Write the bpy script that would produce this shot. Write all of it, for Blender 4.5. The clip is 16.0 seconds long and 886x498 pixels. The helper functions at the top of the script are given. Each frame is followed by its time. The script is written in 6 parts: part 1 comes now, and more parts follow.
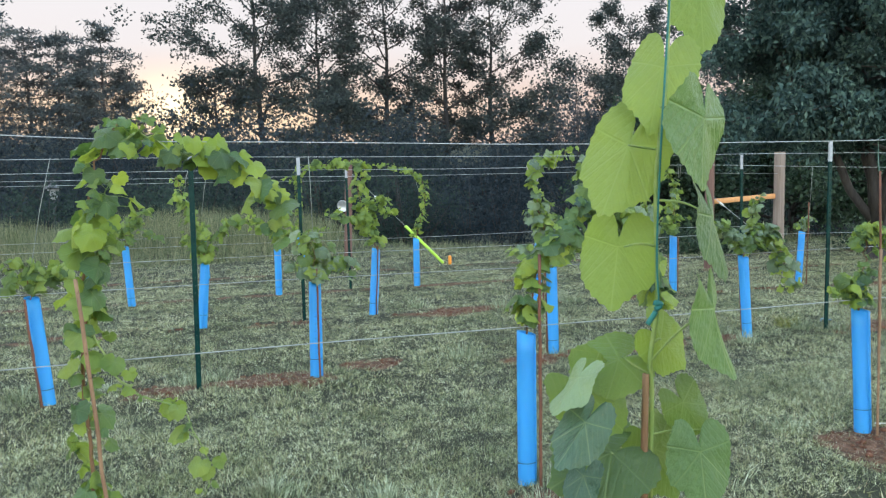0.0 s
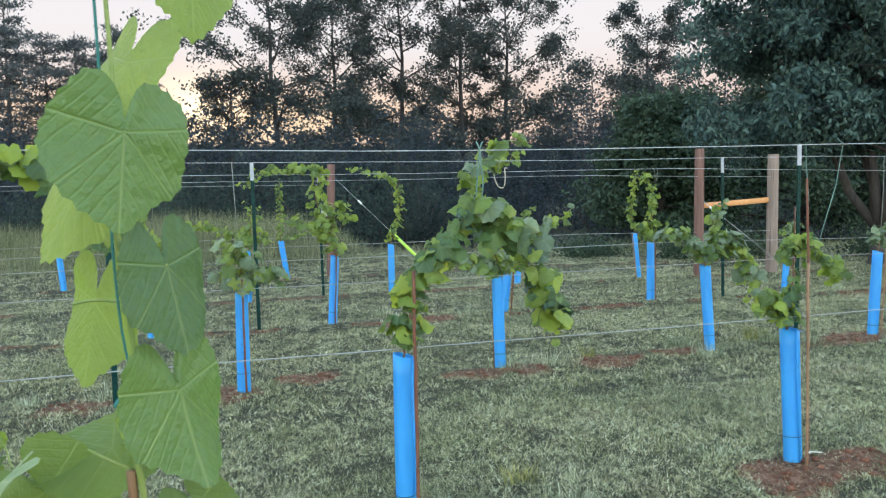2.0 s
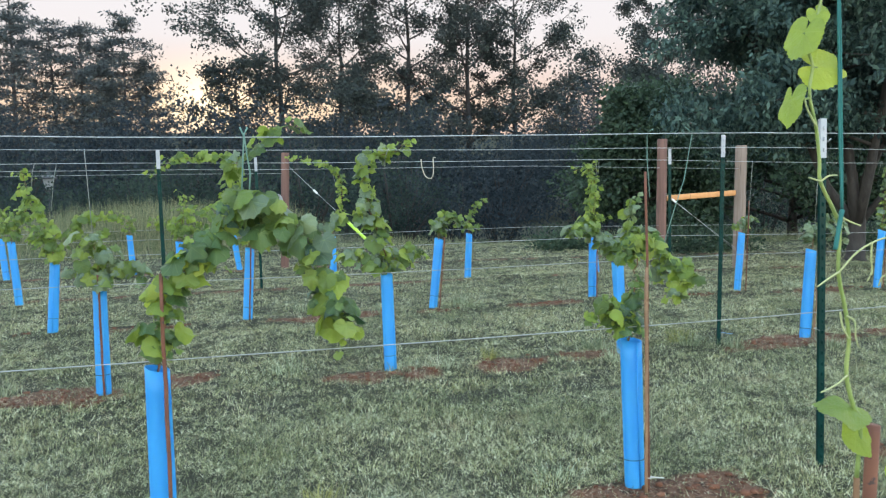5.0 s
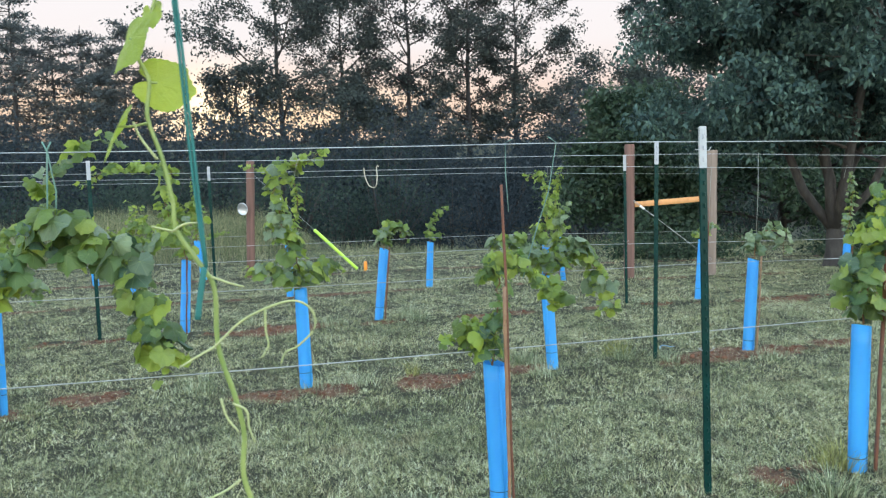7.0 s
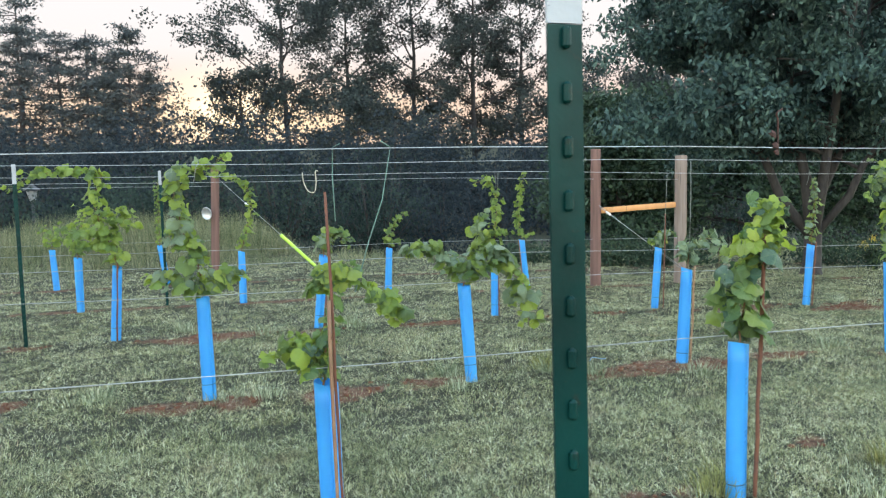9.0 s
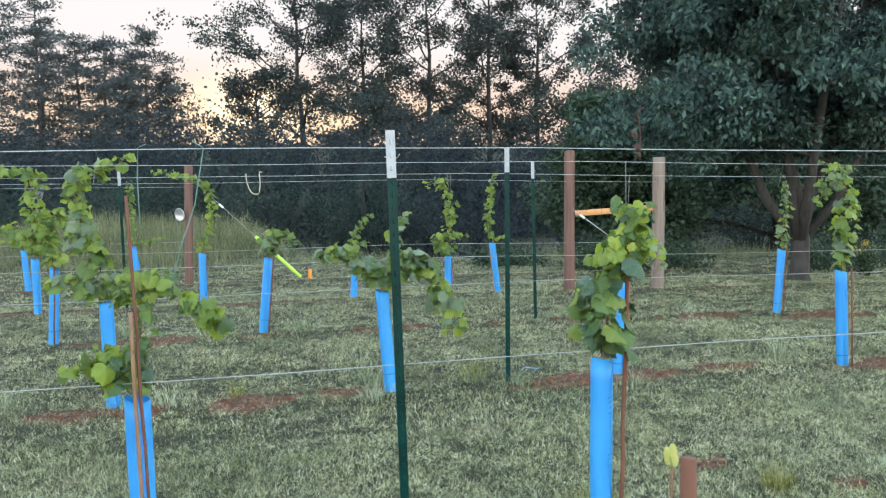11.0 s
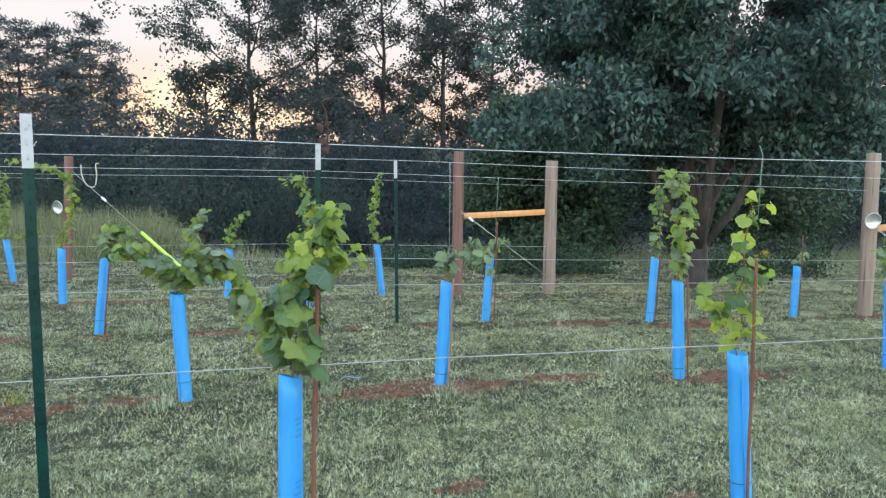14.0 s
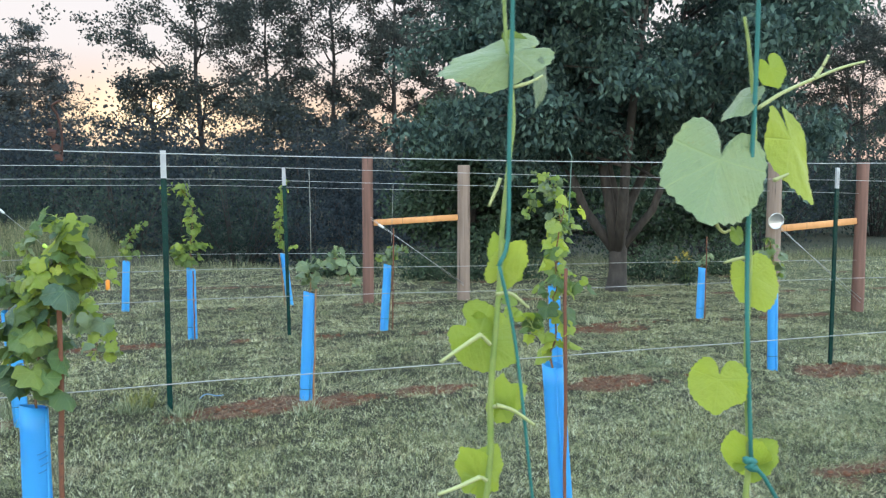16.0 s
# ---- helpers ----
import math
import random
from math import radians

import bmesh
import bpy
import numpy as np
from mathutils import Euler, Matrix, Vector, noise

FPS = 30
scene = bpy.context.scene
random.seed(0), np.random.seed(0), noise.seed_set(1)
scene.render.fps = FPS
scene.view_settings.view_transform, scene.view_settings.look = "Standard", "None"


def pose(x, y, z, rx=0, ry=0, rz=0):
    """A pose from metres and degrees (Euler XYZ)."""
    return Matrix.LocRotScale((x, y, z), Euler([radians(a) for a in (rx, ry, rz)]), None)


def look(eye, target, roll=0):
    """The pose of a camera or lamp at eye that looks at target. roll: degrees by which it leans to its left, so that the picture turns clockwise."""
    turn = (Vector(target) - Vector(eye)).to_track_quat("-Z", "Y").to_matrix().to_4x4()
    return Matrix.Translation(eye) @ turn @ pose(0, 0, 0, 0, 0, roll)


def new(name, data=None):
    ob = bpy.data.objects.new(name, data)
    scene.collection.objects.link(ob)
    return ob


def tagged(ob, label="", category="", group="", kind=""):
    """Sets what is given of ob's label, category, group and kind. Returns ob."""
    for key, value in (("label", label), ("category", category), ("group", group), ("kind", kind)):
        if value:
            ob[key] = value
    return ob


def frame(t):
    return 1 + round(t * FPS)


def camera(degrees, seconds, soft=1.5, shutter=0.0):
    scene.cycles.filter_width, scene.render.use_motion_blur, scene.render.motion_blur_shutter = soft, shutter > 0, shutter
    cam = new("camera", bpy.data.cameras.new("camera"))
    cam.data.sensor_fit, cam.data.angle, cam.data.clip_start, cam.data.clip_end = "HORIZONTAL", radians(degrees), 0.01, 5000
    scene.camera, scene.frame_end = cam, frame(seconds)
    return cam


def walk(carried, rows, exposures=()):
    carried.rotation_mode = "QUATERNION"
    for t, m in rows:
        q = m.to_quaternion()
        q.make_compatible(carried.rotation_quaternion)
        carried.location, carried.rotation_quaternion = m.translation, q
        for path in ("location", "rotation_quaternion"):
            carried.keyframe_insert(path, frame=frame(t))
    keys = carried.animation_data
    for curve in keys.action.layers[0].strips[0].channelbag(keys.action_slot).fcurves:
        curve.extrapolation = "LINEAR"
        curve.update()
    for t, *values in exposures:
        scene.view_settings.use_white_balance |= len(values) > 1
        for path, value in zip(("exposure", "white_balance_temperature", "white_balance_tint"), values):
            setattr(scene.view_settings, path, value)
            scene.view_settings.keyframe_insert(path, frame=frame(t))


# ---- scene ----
cam = camera(59.4, 16.0, 1.3, 0.12)
PATH = [
    (0, (-0.106, -0.067, 1.534), (0.532, 1.82, 1.356), -1.0),
    (0.5, (0.04, -0.052, 1.535), (0.665, 1.838, 1.347), -1.1),
    (1, (0.247, 0.009, 1.542), (0.859, 1.904, 1.358), -1.6),
    (1.5, (0.428, 0.027, 1.544), (1.025, 1.927, 1.366), -1.6),
    (2, (0.638, 0.002, 1.556), (1.225, 1.906, 1.384), -1.1),
    (2.5, (0.783, 0.006, 1.549), (1.36, 1.914, 1.38), -0.9),
    (3, (0.974, 0.058, 1.542), (1.546, 1.967, 1.374), -1.0),
    (5.5, (1.914, 0.148, 1.555), (2.463, 2.061, 1.352), -0.7),
    (6, (2.082, 0.205, 1.558), (2.63, 2.117, 1.356), -0.9),
    (6.5, (2.236, 0.18, 1.563), (2.782, 2.094, 1.368), -1.0),
    (7, (2.474, 0.131, 1.579), (3.009, 2.049, 1.393), -1.1),
    (7.5, (2.659, 0.114, 1.567), (3.187, 2.035, 1.385), -1.0),
    (8, (2.893, 0.182, 1.566), (3.418, 2.104, 1.388), -1.0),
    (8.5, (3.053, 0.195, 1.567), (3.575, 2.117, 1.389), -1.1),
    (9, (3.274, 0.139, 1.577), (3.783, 2.065, 1.402), -0.9),
    (11.5, (4.285, 0.175, 1.574), (4.734, 2.116, 1.403), -0.6),
    (12, (4.468, 0.195, 1.556), (4.918, 2.136, 1.386), -0.3),
    (12.5, (4.672, 0.263, 1.556), (5.133, 2.201, 1.381), -0.1),
    (13, (4.859, 0.275, 1.541), (5.347, 2.207, 1.363), 0.3),
    (13.5, (5.079, 0.233, 1.557), (5.599, 2.156, 1.381), 0.7),
    (14, (5.287, 0.214, 1.564), (5.843, 2.128, 1.394), 0.8),
    (14.5, (5.505, 0.259, 1.57), (6.097, 2.163, 1.41), 0.7),
    (15, (5.687, 0.281, 1.57), (6.307, 2.176, 1.417), 0.3),
    (15.5, (5.866, 0.254, 1.574), (6.505, 2.143, 1.421), 0.1),
    (16, (6.057, 0.203, 1.576), (6.711, 2.087, 1.42), 0.0),
]
walk(cam, [(t, look(eye, target, roll)) for t, eye, target, roll in PATH], [(0.0, 4.5, 6520, 12), (6.0, 4.54, 6540, 12), (9.0, 4.64, 6700, 12), (12.5, 4.60, 6640, 12), (16.0, 4.57, 6600, 12)])

# ---------------------------------------------------------------- light
SUN_AZ = radians(0.5)      # measured from +y towards +x
SUN_EL = radians(4.5)
world = bpy.data.worlds.new("dawn_sky")
scene.world = world
world.use_nodes = True
wt = world.node_tree
wt.nodes.clear()
w_out = wt.nodes.new("ShaderNodeOutputWorld")
w_bg = wt.nodes.new("ShaderNodeBackground")
w_sky = wt.nodes.new("ShaderNodeTexSky")
w_sky.sky_type = "NISHITA"
w_sky.sun_disc = False
w_sky.sun_elevation = SUN_EL
w_sky.sun_rotation = SUN_AZ
w_sky.altitude = 200
w_sky.air_density = 1.0
w_sky.dust_density = 0.5
w_sky.ozone_density = 1.0
w_bg.inputs["Strength"].default_value = 0.15
# thin morning mist: the glow round the low sun is spread, no part of the sky passes a soft ceiling
w_div = wt.nodes.new("ShaderNodeVectorMath")
w_div.operation = "DIVIDE"
w_add = wt.nodes.new("ShaderNodeVectorMath")
w_add.operation = "MULTIPLY_ADD"
w_add.inputs[1].default_value = (1 / 2.6, 1 / 2.4, 1 / 2.5)
w_add.inputs[2].default_value = (1, 1, 1)
wt.links.new(w_sky.outputs[0], w_add.inputs[0])
wt.links.new(w_sky.outputs[0], w_div.inputs[0])
wt.links.new(w_add.outputs[0], w_div.inputs[1])
wt.links.new(w_div.outputs[0], w_bg.inputs[0])
wt.links.new(w_bg.outputs[0], w_out.inputs[0])

sun = new("sun", bpy.data.lights.new("sun", "SUN"))
sun.data.energy = 0.5
sun.data.angle = radians(10)
sun.data.color = (1.0, 0.72, 0.45)
sun.matrix_world = look((math.sin(SUN_AZ) * 60, math.cos(SUN_AZ) * 60, math.tan(SUN_EL) * 60), (0, 0, 0))

# ---------------------------------------------------------------- materials


class Nodes:
    """A material's node tree with short calls."""

    def __init__(self, name):
        self.mat = bpy.data.materials.new(name)
        self.mat.use_nodes = True
        self.t = self.mat.node_tree
        self.t.nodes.clear()
        self.out = self.n("ShaderNodeOutputMaterial")

    def n(self, kind, **props):
        node = self.t.nodes.new(kind)
        for key, value in props.items():
            if key == "operation":
                node.operation = value
            elif key == "data_type":
                node.data_type = value
            elif key == "blend_type":
                node.blend_type = value
            elif key == "noise_dimensions":
                node.noise_dimensions = value
        return node

    def link(self, a, b):
        self.t.links.new(a, b)

    def coords(self, kind="Object"):
        return self.n("ShaderNodeTexCoord").outputs[kind]

    def place(self):
        return self.n("ShaderNodeNewGeometry").outputs["Position"]

    def noise(self, at, scale, detail=4.0, rough=0.55, stretch=None):
        if stretch is not None:
            m = self.n("ShaderNodeMapping")
            m.inputs["Scale"].default_value = stretch
            self.link(at, m.inputs["Vector"])
            at = m.outputs[0]
        node = self.n("ShaderNodeTexNoise")
        node.inputs["Scale"].default_value = scale
        node.inputs["Detail"].default_value = detail
        node.inputs["Roughness"].default_value = rough
        self.link(at, node.inputs["Vector"])
        return node.outputs["Fac"]

    def ramp(self, fac, stops):
        node = self.n("ShaderNodeValToRGB")
        el = node.color_ramp.elements
        while len(el) < len(stops):
            el.new(0.5)
        for e, (p, c) in zip(el, stops):
            e.position = p
            e.color = (*c, 1) if len(c) == 3 else c
        self.link(fac, node.inputs[0])
        return node.outputs[0]

    def math(self, op, a, b=0.0, c=None):
        node = self.n("ShaderNodeMath", operation=op)
        for i, v in enumerate((a, b) if c is None else (a, b, c)):
            if isinstance(v, (int, float)):
                node.inputs[i].default_value = v
            else:
                self.link(v, node.inputs[i])
        return node.outputs[0]

    def mix(self, fac, a, b, blend="MIX"):
        node = self.n("ShaderNodeMix", data_type="RGBA", blend_type=blend)
        if isinstance(fac, (int, float)):
            node.inputs[0].default_value = fac
        else:
            self.link(fac, node.inputs[0])
        for i, v in ((6, a), (7, b)):
            if isinstance(v, tuple):
                node.inputs[i].default_value = (*v, 1)
            else:
                self.link(v, node.inputs[i])
        return node.outputs[2]

    def surface(self, colour, rough=0.6, metal=0.0, bump=None, bump_dist=0.01, bump_strength=0.5, translucent=0.0,
                trans_colour=None, specular=0.5):
        p = self.n("ShaderNodeBsdfPrincipled")
        if isinstance(colour, tuple):
            p.inputs["Base Color"].default_value = (*colour, 1)
        else:
            self.link(colour, p.inputs["Base Color"])
        if isinstance(rough, (int, float)):
            p.inputs["Roughness"].default_value = rough
        else:
            self.link(rough, p.inputs["Roughness"])
        p.inputs["Metallic"].default_value = metal
        p.inputs["Specular IOR Level"].default_value = specular
        if bump is not None:
            b = self.n("ShaderNodeBump")
            b.inputs["Distance"].default_value = bump_dist
            b.inputs["Strength"].default_value = bump_strength
            self.link(bump, b.inputs["Height"])
            self.link(b.outputs[0], p.inputs["Normal"])
        shader = p.outputs[0]
        if translucent:
            tr = self.n("ShaderNodeBsdfTranslucent")
            tc = trans_colour if trans_colour is not None else colour
            if isinstance(tc, tuple):
                tr.inputs[0].default_value = (*tc, 1)
            else:
                self.link(tc, tr.inputs[0])
            m = self.n("ShaderNodeMixShader")
            m.inputs[0].default_value = translucent
            self.link(shader, m.inputs[1])
            self.link(tr.outputs[0], m.inputs[2])
            shader = m.outputs[0]
        self.link(shader, self.out.inputs["Surface"])
        return self.mat


def object_random(nd):
    return nd.n("ShaderNodeObjectInfo").outputs["Random"]


def island_random(nd):
    return nd.n("ShaderNodeNewGeometry").outputs["Random Per Island"]


def make_leaf_material(name, dark, light, yellow, trans, share):
    """Grape leaf: palmate veins from the petiole point, tone varied from leaf to leaf."""
    nd = Nodes(name)
    at = nd.coords("Object")
    sep = nd.n("ShaderNodeSeparateXYZ")
    nd.link(at, sep.inputs[0])
    x = nd.math("ABSOLUTE", sep.outputs[0])
    ang = nd.math("ARCTAN2", x, sep.outputs[1])
    dist = nd.math("POWER", nd.math("ADD", nd.math("MULTIPLY", sep.outputs[0], sep.outputs[0]),
                                    nd.math("MULTIPLY", sep.outputs[1], sep.outputs[1])), 0.5)
    vein = None
    for a in (0.0, 0.85, 1.75):
        off = nd.math("ABSOLUTE", nd.math("SUBTRACT", ang, a))
        d = nd.math("MULTIPLY", off, dist)
        v = nd.math("SUBTRACT", 1.0, nd.math("MINIMUM", nd.math("DIVIDE", d, 0.022), 1.0))
        vein = v if vein is None else nd.math("MAXIMUM", vein, v)
    # side veins, running out at an angle from the main ones
    wave = nd.n("ShaderNodeTexWave")
    wave.inputs["Scale"].default_value = 2.6
    wave.inputs["Distortion"].default_value = 2.0
    wave.inputs["Detail"].default_value = 1.0
    m = nd.n("ShaderNodeMapping")
    m.inputs["Rotation"].default_value = (0, 0, 0.7)
    c = nd.n("ShaderNodeCombineXYZ")
    nd.link(x, c.inputs[0])
    nd.link(sep.outputs[1], c.inputs[1])
    nd.link(c.outputs[0], m.inputs["Vector"])
    nd.link(m.outputs[0], wave.inputs["Vector"])
    fine = nd.math("POWER", wave.outputs["Fac"], 14.0)
    vein = nd.math("MAXIMUM", vein, nd.math("MULTIPLY", fine, 0.22))
    rnd = object_random(nd)
    tone = nd.ramp(rnd, [(0.0, dark), (0.55, light), (1.0, yellow)])
    blotch = nd.noise(at, 5.0, 5.0)
    tone = nd.mix(nd.math("MULTIPLY", blotch, 0.5), tone, dark)
    col = nd.mix(nd.math("MULTIPLY", vein, 0.2), tone, (0.40, 0.48, 0.17))
    spots = nd.ramp(nd.noise(at, 9.0, 2.0), [(0.70, (0, 0, 0)), (0.76, (1, 1, 1))])
    col = nd.mix(nd.math("MULTIPLY", spots, 0.35), col, (0.22, 0.16, 0.05))
    tc = nd.mix(0.6, col, trans)
    bumpv = nd.math("ADD", nd.math("MULTIPLY", vein, -0.6), nd.math("MULTIPLY", blotch, 0.8))
    return nd.surface(col, rough=0.42, bump=bumpv, bump_dist=0.1, bump_strength=0.32, translucent=share, trans_colour=tc,
                      specular=0.5)


M_leaf = make_leaf_material("grape_leaf", (0.034, 0.078, 0.030), (0.115, 0.190, 0.048), (0.30, 0.38, 0.075), (0.36, 0.47, 0.06), 0.45)
M_leaf_dark = make_leaf_material("grape_leaf_dark", (0.025, 0.065, 0.04), (0.035, 0.085, 0.05), (0.05, 0.10, 0.05), (0.08, 0.16, 0.05), 0.15)
M_leaf_pale = make_leaf_material("grape_leaf_yellow_green", (0.11, 0.19, 0.045), (0.19, 0.28, 0.055), (0.30, 0.37, 0.07), (0.40, 0.50, 0.06), 0.48)
M_leaf_lime = make_leaf_material("grape_leaf_lime", (0.17, 0.26, 0.045), (0.28, 0.37, 0.055), (0.40, 0.46, 0.08), (0.48, 0.58, 0.06), 0.5)
M_leaf_green = make_leaf_material("grape_leaf_green", (0.034, 0.080, 0.032), (0.07, 0.140, 0.045), (0.13, 0.21, 0.055), (0.22, 0.36, 0.05), 0.34)
# lightened copy with the sunlit sheen of a few leaves in its colour
M_leaf_sheen = make_leaf_material("grape_leaf_sheen", (0.15, 0.22, 0.12), (0.21, 0.29, 0.15), (0.26, 0.34, 0.17), (0.30, 0.42, 0.10), 0.35)
M_leaf_new = make_leaf_material("young_pale_leaf", (0.42, 0.42, 0.12), (0.55, 0.54, 0.18), (0.60, 0.58, 0.30), (0.60, 0.60, 0.20), 0.35)
M_leaf_grey = make_leaf_material("grape_leaf_grey_green", (0.075, 0.12, 0.07), (0.13, 0.185, 0.11), (0.21, 0.27, 0.13), (0.22, 0.31, 0.10), 0.28)


def make_crown(name, dark, light, share, clump=0.35, specular=0.08):
    nd = Nodes(name)
    r = island_random(nd)
    # noise darkens whole clumps, painting the shaded depth of a crown
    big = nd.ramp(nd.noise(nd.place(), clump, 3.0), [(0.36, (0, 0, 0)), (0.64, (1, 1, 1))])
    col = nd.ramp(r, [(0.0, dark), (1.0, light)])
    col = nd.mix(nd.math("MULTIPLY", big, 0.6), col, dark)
    return nd.surface(col, rough=0.55, translucent=share, specular=specular)


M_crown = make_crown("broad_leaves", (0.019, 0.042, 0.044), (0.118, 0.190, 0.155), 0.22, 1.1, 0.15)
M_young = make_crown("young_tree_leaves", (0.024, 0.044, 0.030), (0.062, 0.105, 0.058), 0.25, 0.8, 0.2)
# greyer, bluer and lighter tones put morning haze into the far foliage
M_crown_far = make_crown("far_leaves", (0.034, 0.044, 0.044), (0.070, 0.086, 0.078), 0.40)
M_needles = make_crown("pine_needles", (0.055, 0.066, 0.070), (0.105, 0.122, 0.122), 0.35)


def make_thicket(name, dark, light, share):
    """Leaf masses with deep shade put into their colour: tone changes from bough to bough, only a little from leaf to
    leaf.
    """
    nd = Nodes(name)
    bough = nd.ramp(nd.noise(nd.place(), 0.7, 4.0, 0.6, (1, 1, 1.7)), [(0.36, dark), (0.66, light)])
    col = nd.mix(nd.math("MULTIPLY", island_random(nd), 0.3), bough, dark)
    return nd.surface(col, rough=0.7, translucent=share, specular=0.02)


# low, bluish values paint the wood's shade and the haze before it
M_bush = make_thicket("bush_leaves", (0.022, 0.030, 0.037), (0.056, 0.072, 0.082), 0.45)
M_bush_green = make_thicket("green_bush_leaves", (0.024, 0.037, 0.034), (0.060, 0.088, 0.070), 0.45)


def make_bark(name, a, b):
    nd = Nodes(name)
    at = nd.place()
    n1 = nd.noise(at, 14.0, 6.0, 0.6, (1, 1, 0.25))
    n2 = nd.noise(at, 2.0, 3.0)
    col = nd.mix(n2, nd.ramp(n1, [(0.3, a), (0.7, b)]), a)
    return nd.surface(col, rough=0.9, bump=n1, bump_dist=0.03, bump_strength=0.8)


M_bark = make_bark("bark", (0.017, 0.015, 0.015), (0.048, 0.042, 0.04))
M_bark_grey = make_bark("grey_bark", (0.020, 0.018, 0.018), (0.085, 0.075, 0.070))
M_cane = make_bark("brown_cane", (0.12, 0.06, 0.03), (0.28, 0.17, 0.09))


def make_shoot():
    nd = Nodes("green_shoot")
    n1 = nd.noise(nd.place(), 30.0, 3.0)
    return nd.surface(nd.ramp(n1, [(0.3, (0.16, 0.25, 0.06)), (0.75, (0.30, 0.36, 0.12))]), rough=0.5, translucent=0.2)


M_shoot = make_shoot()


def make_tube():
    """Blue plastic grow tube, thin enough to let some light through, scuffed and dusty low down."""
    nd = Nodes("blue_plastic")
    at = nd.coords("Object")
    n1 = nd.noise(at, 6.0, 5.0, 0.6, (1, 1, 0.35))
    n2 = nd.noise(at, 45.0, 3.0, 0.6, (1, 1, 0.2))
    col = nd.ramp(n1, [(0.25, (0.03, 0.31, 0.68)), (0.6, (0.05, 0.41, 0.80)), (0.85, (0.13, 0.50, 0.88))])
    scuff = nd.ramp(n2, [(0.62, (0, 0, 0)), (0.74, (1, 1, 1))])
    col = nd.mix(nd.math("MULTIPLY", scuff, 0.22), col, (0.16, 0.34, 0.55))
    return nd.surface(col, rough=0.42, bump=n1, bump_dist=0.006, translucent=0.38, trans_colour=(0.08, 0.45, 0.97))


M_tube = make_tube()


def make_paint(name, col, dark, rough=0.45, metal=0.0, chips=None, specular=0.5):
    nd = Nodes(name)
    at = nd.place()
    n1 = nd.noise(at, 8.0, 4.0)
    n2 = nd.noise(at, 60.0, 4.0)
    c = nd.mix(nd.ramp(n1, [(0.35, (0, 0, 0)), (0.7, (1, 1, 1))]), col, dark)
    if chips:
        c = nd.mix(nd.ramp(n2, [(0.64, (0, 0, 0)), (0.68, (1, 1, 1))]), c, chips)
    return nd.surface(c, rough=rough, metal=metal, bump=n2, bump_dist=0.002, bump_strength=0.4, specular=specular)


M_post = make_paint("green_enamel", (0.002, 0.034, 0.031), (0.0012, 0.017, 0.016), 0.38, 0.0, (0.012, 0.026, 0.022), 0.14)
M_post_white = make_paint("white_enamel", (0.36, 0.38, 0.41), (0.27, 0.29, 0.32), 0.6, 0.0, (0.16, 0.17, 0.18))
M_wire = make_paint("galvanised_wire", (0.42, 0.44, 0.45), (0.30, 0.31, 0.32), 0.4, 0.6)
M_twine = make_paint("green_twine", (0.012, 0.11, 0.105), (0.02, 0.15, 0.14), 0.8)
M_twine_grey = make_paint("grey_twine", (0.25, 0.27, 0.25), (0.16, 0.18, 0.17), 0.85)
M_twine_faded = make_paint("faded_green_twine", (0.10, 0.20, 0.17), (0.14, 0.22, 0.19), 0.85)
M_rust = make_paint("rusty_steel", (0.15, 0.058, 0.032), (0.09, 0.036, 0.025), 0.85, 0.0, (0.05, 0.03, 0.025))
M_bamboo = make_paint("dry_stake", (0.24, 0.14, 0.08), (0.15, 0.08, 0.045), 0.7, 0.0, (0.12, 0.06, 0.03))
M_lime = make_paint("lime_plastic", (0.50, 0.78, 0.10), (0.42, 0.70, 0.08), 0.45)
M_mark = make_paint("faded_blue_ink", (0.025, 0.20, 0.52), (0.03, 0.25, 0.58), 0.6)
M_orange = make_paint("orange_plastic", (0.85, 0.30, 0.04), (0.75, 0.24, 0.03), 0.5)
M_ceramic = make_paint("white_ceramic", (0.72, 0.74, 0.74), (0.6, 0.62, 0.62), 0.35)
M_tin = make_paint("dull_tin", (0.55, 0.57, 0.60), (0.42, 0.44, 0.48), 0.35, 0.7)
M_black = make_paint("black_iron", (0.015, 0.016, 0.018), (0.025, 0.026, 0.028), 0.5)


def make_wood(name, a, b, c, rough=0.85):
    nd = Nodes(name)
    at = nd.coords("Object")
    n1 = nd.noise(at, 16.0, 6.0, 0.6, (1, 1, 0.06))
    n2 = nd.noise(at, 3.0, 4.0, 0.5, (1, 1, 0.4))
    cracks = nd.ramp(nd.noise(at, 34.0, 3.0, 0.5, (1, 1, 0.03)), [(0.30, (1, 1, 1)), (0.36, (0, 0, 0))])
    col = nd.mix(n2, nd.ramp(n1, [(0.3, a), (0.7, b)]), c)
    col = nd.mix(nd.math("MULTIPLY", cracks, 0.7), col, (0.04, 0.03, 0.025))
    return nd.surface(col, rough=rough, bump=n1, bump_dist=0.01, bump_strength=0.6)


M_post_wood = make_wood("weathered_post", (0.09, 0.066, 0.055), (0.30, 0.235, 0.20), (0.20, 0.15, 0.125))
M_post_red = make_wood("reddish_post", (0.06, 0.031, 0.026), (0.22, 0.118, 0.094), (0.13, 0.07, 0.058))
M_board = make_wood("orange_lumber", (0.45, 0.20, 0.07), (0.62, 0.32, 0.13), (0.55, 0.26, 0.10), 0.7)

ROWS = {0: 0.87, 1: 3.35, 2: 6.03, 3: 8.74, 4: 11.42, 5: 14.32}


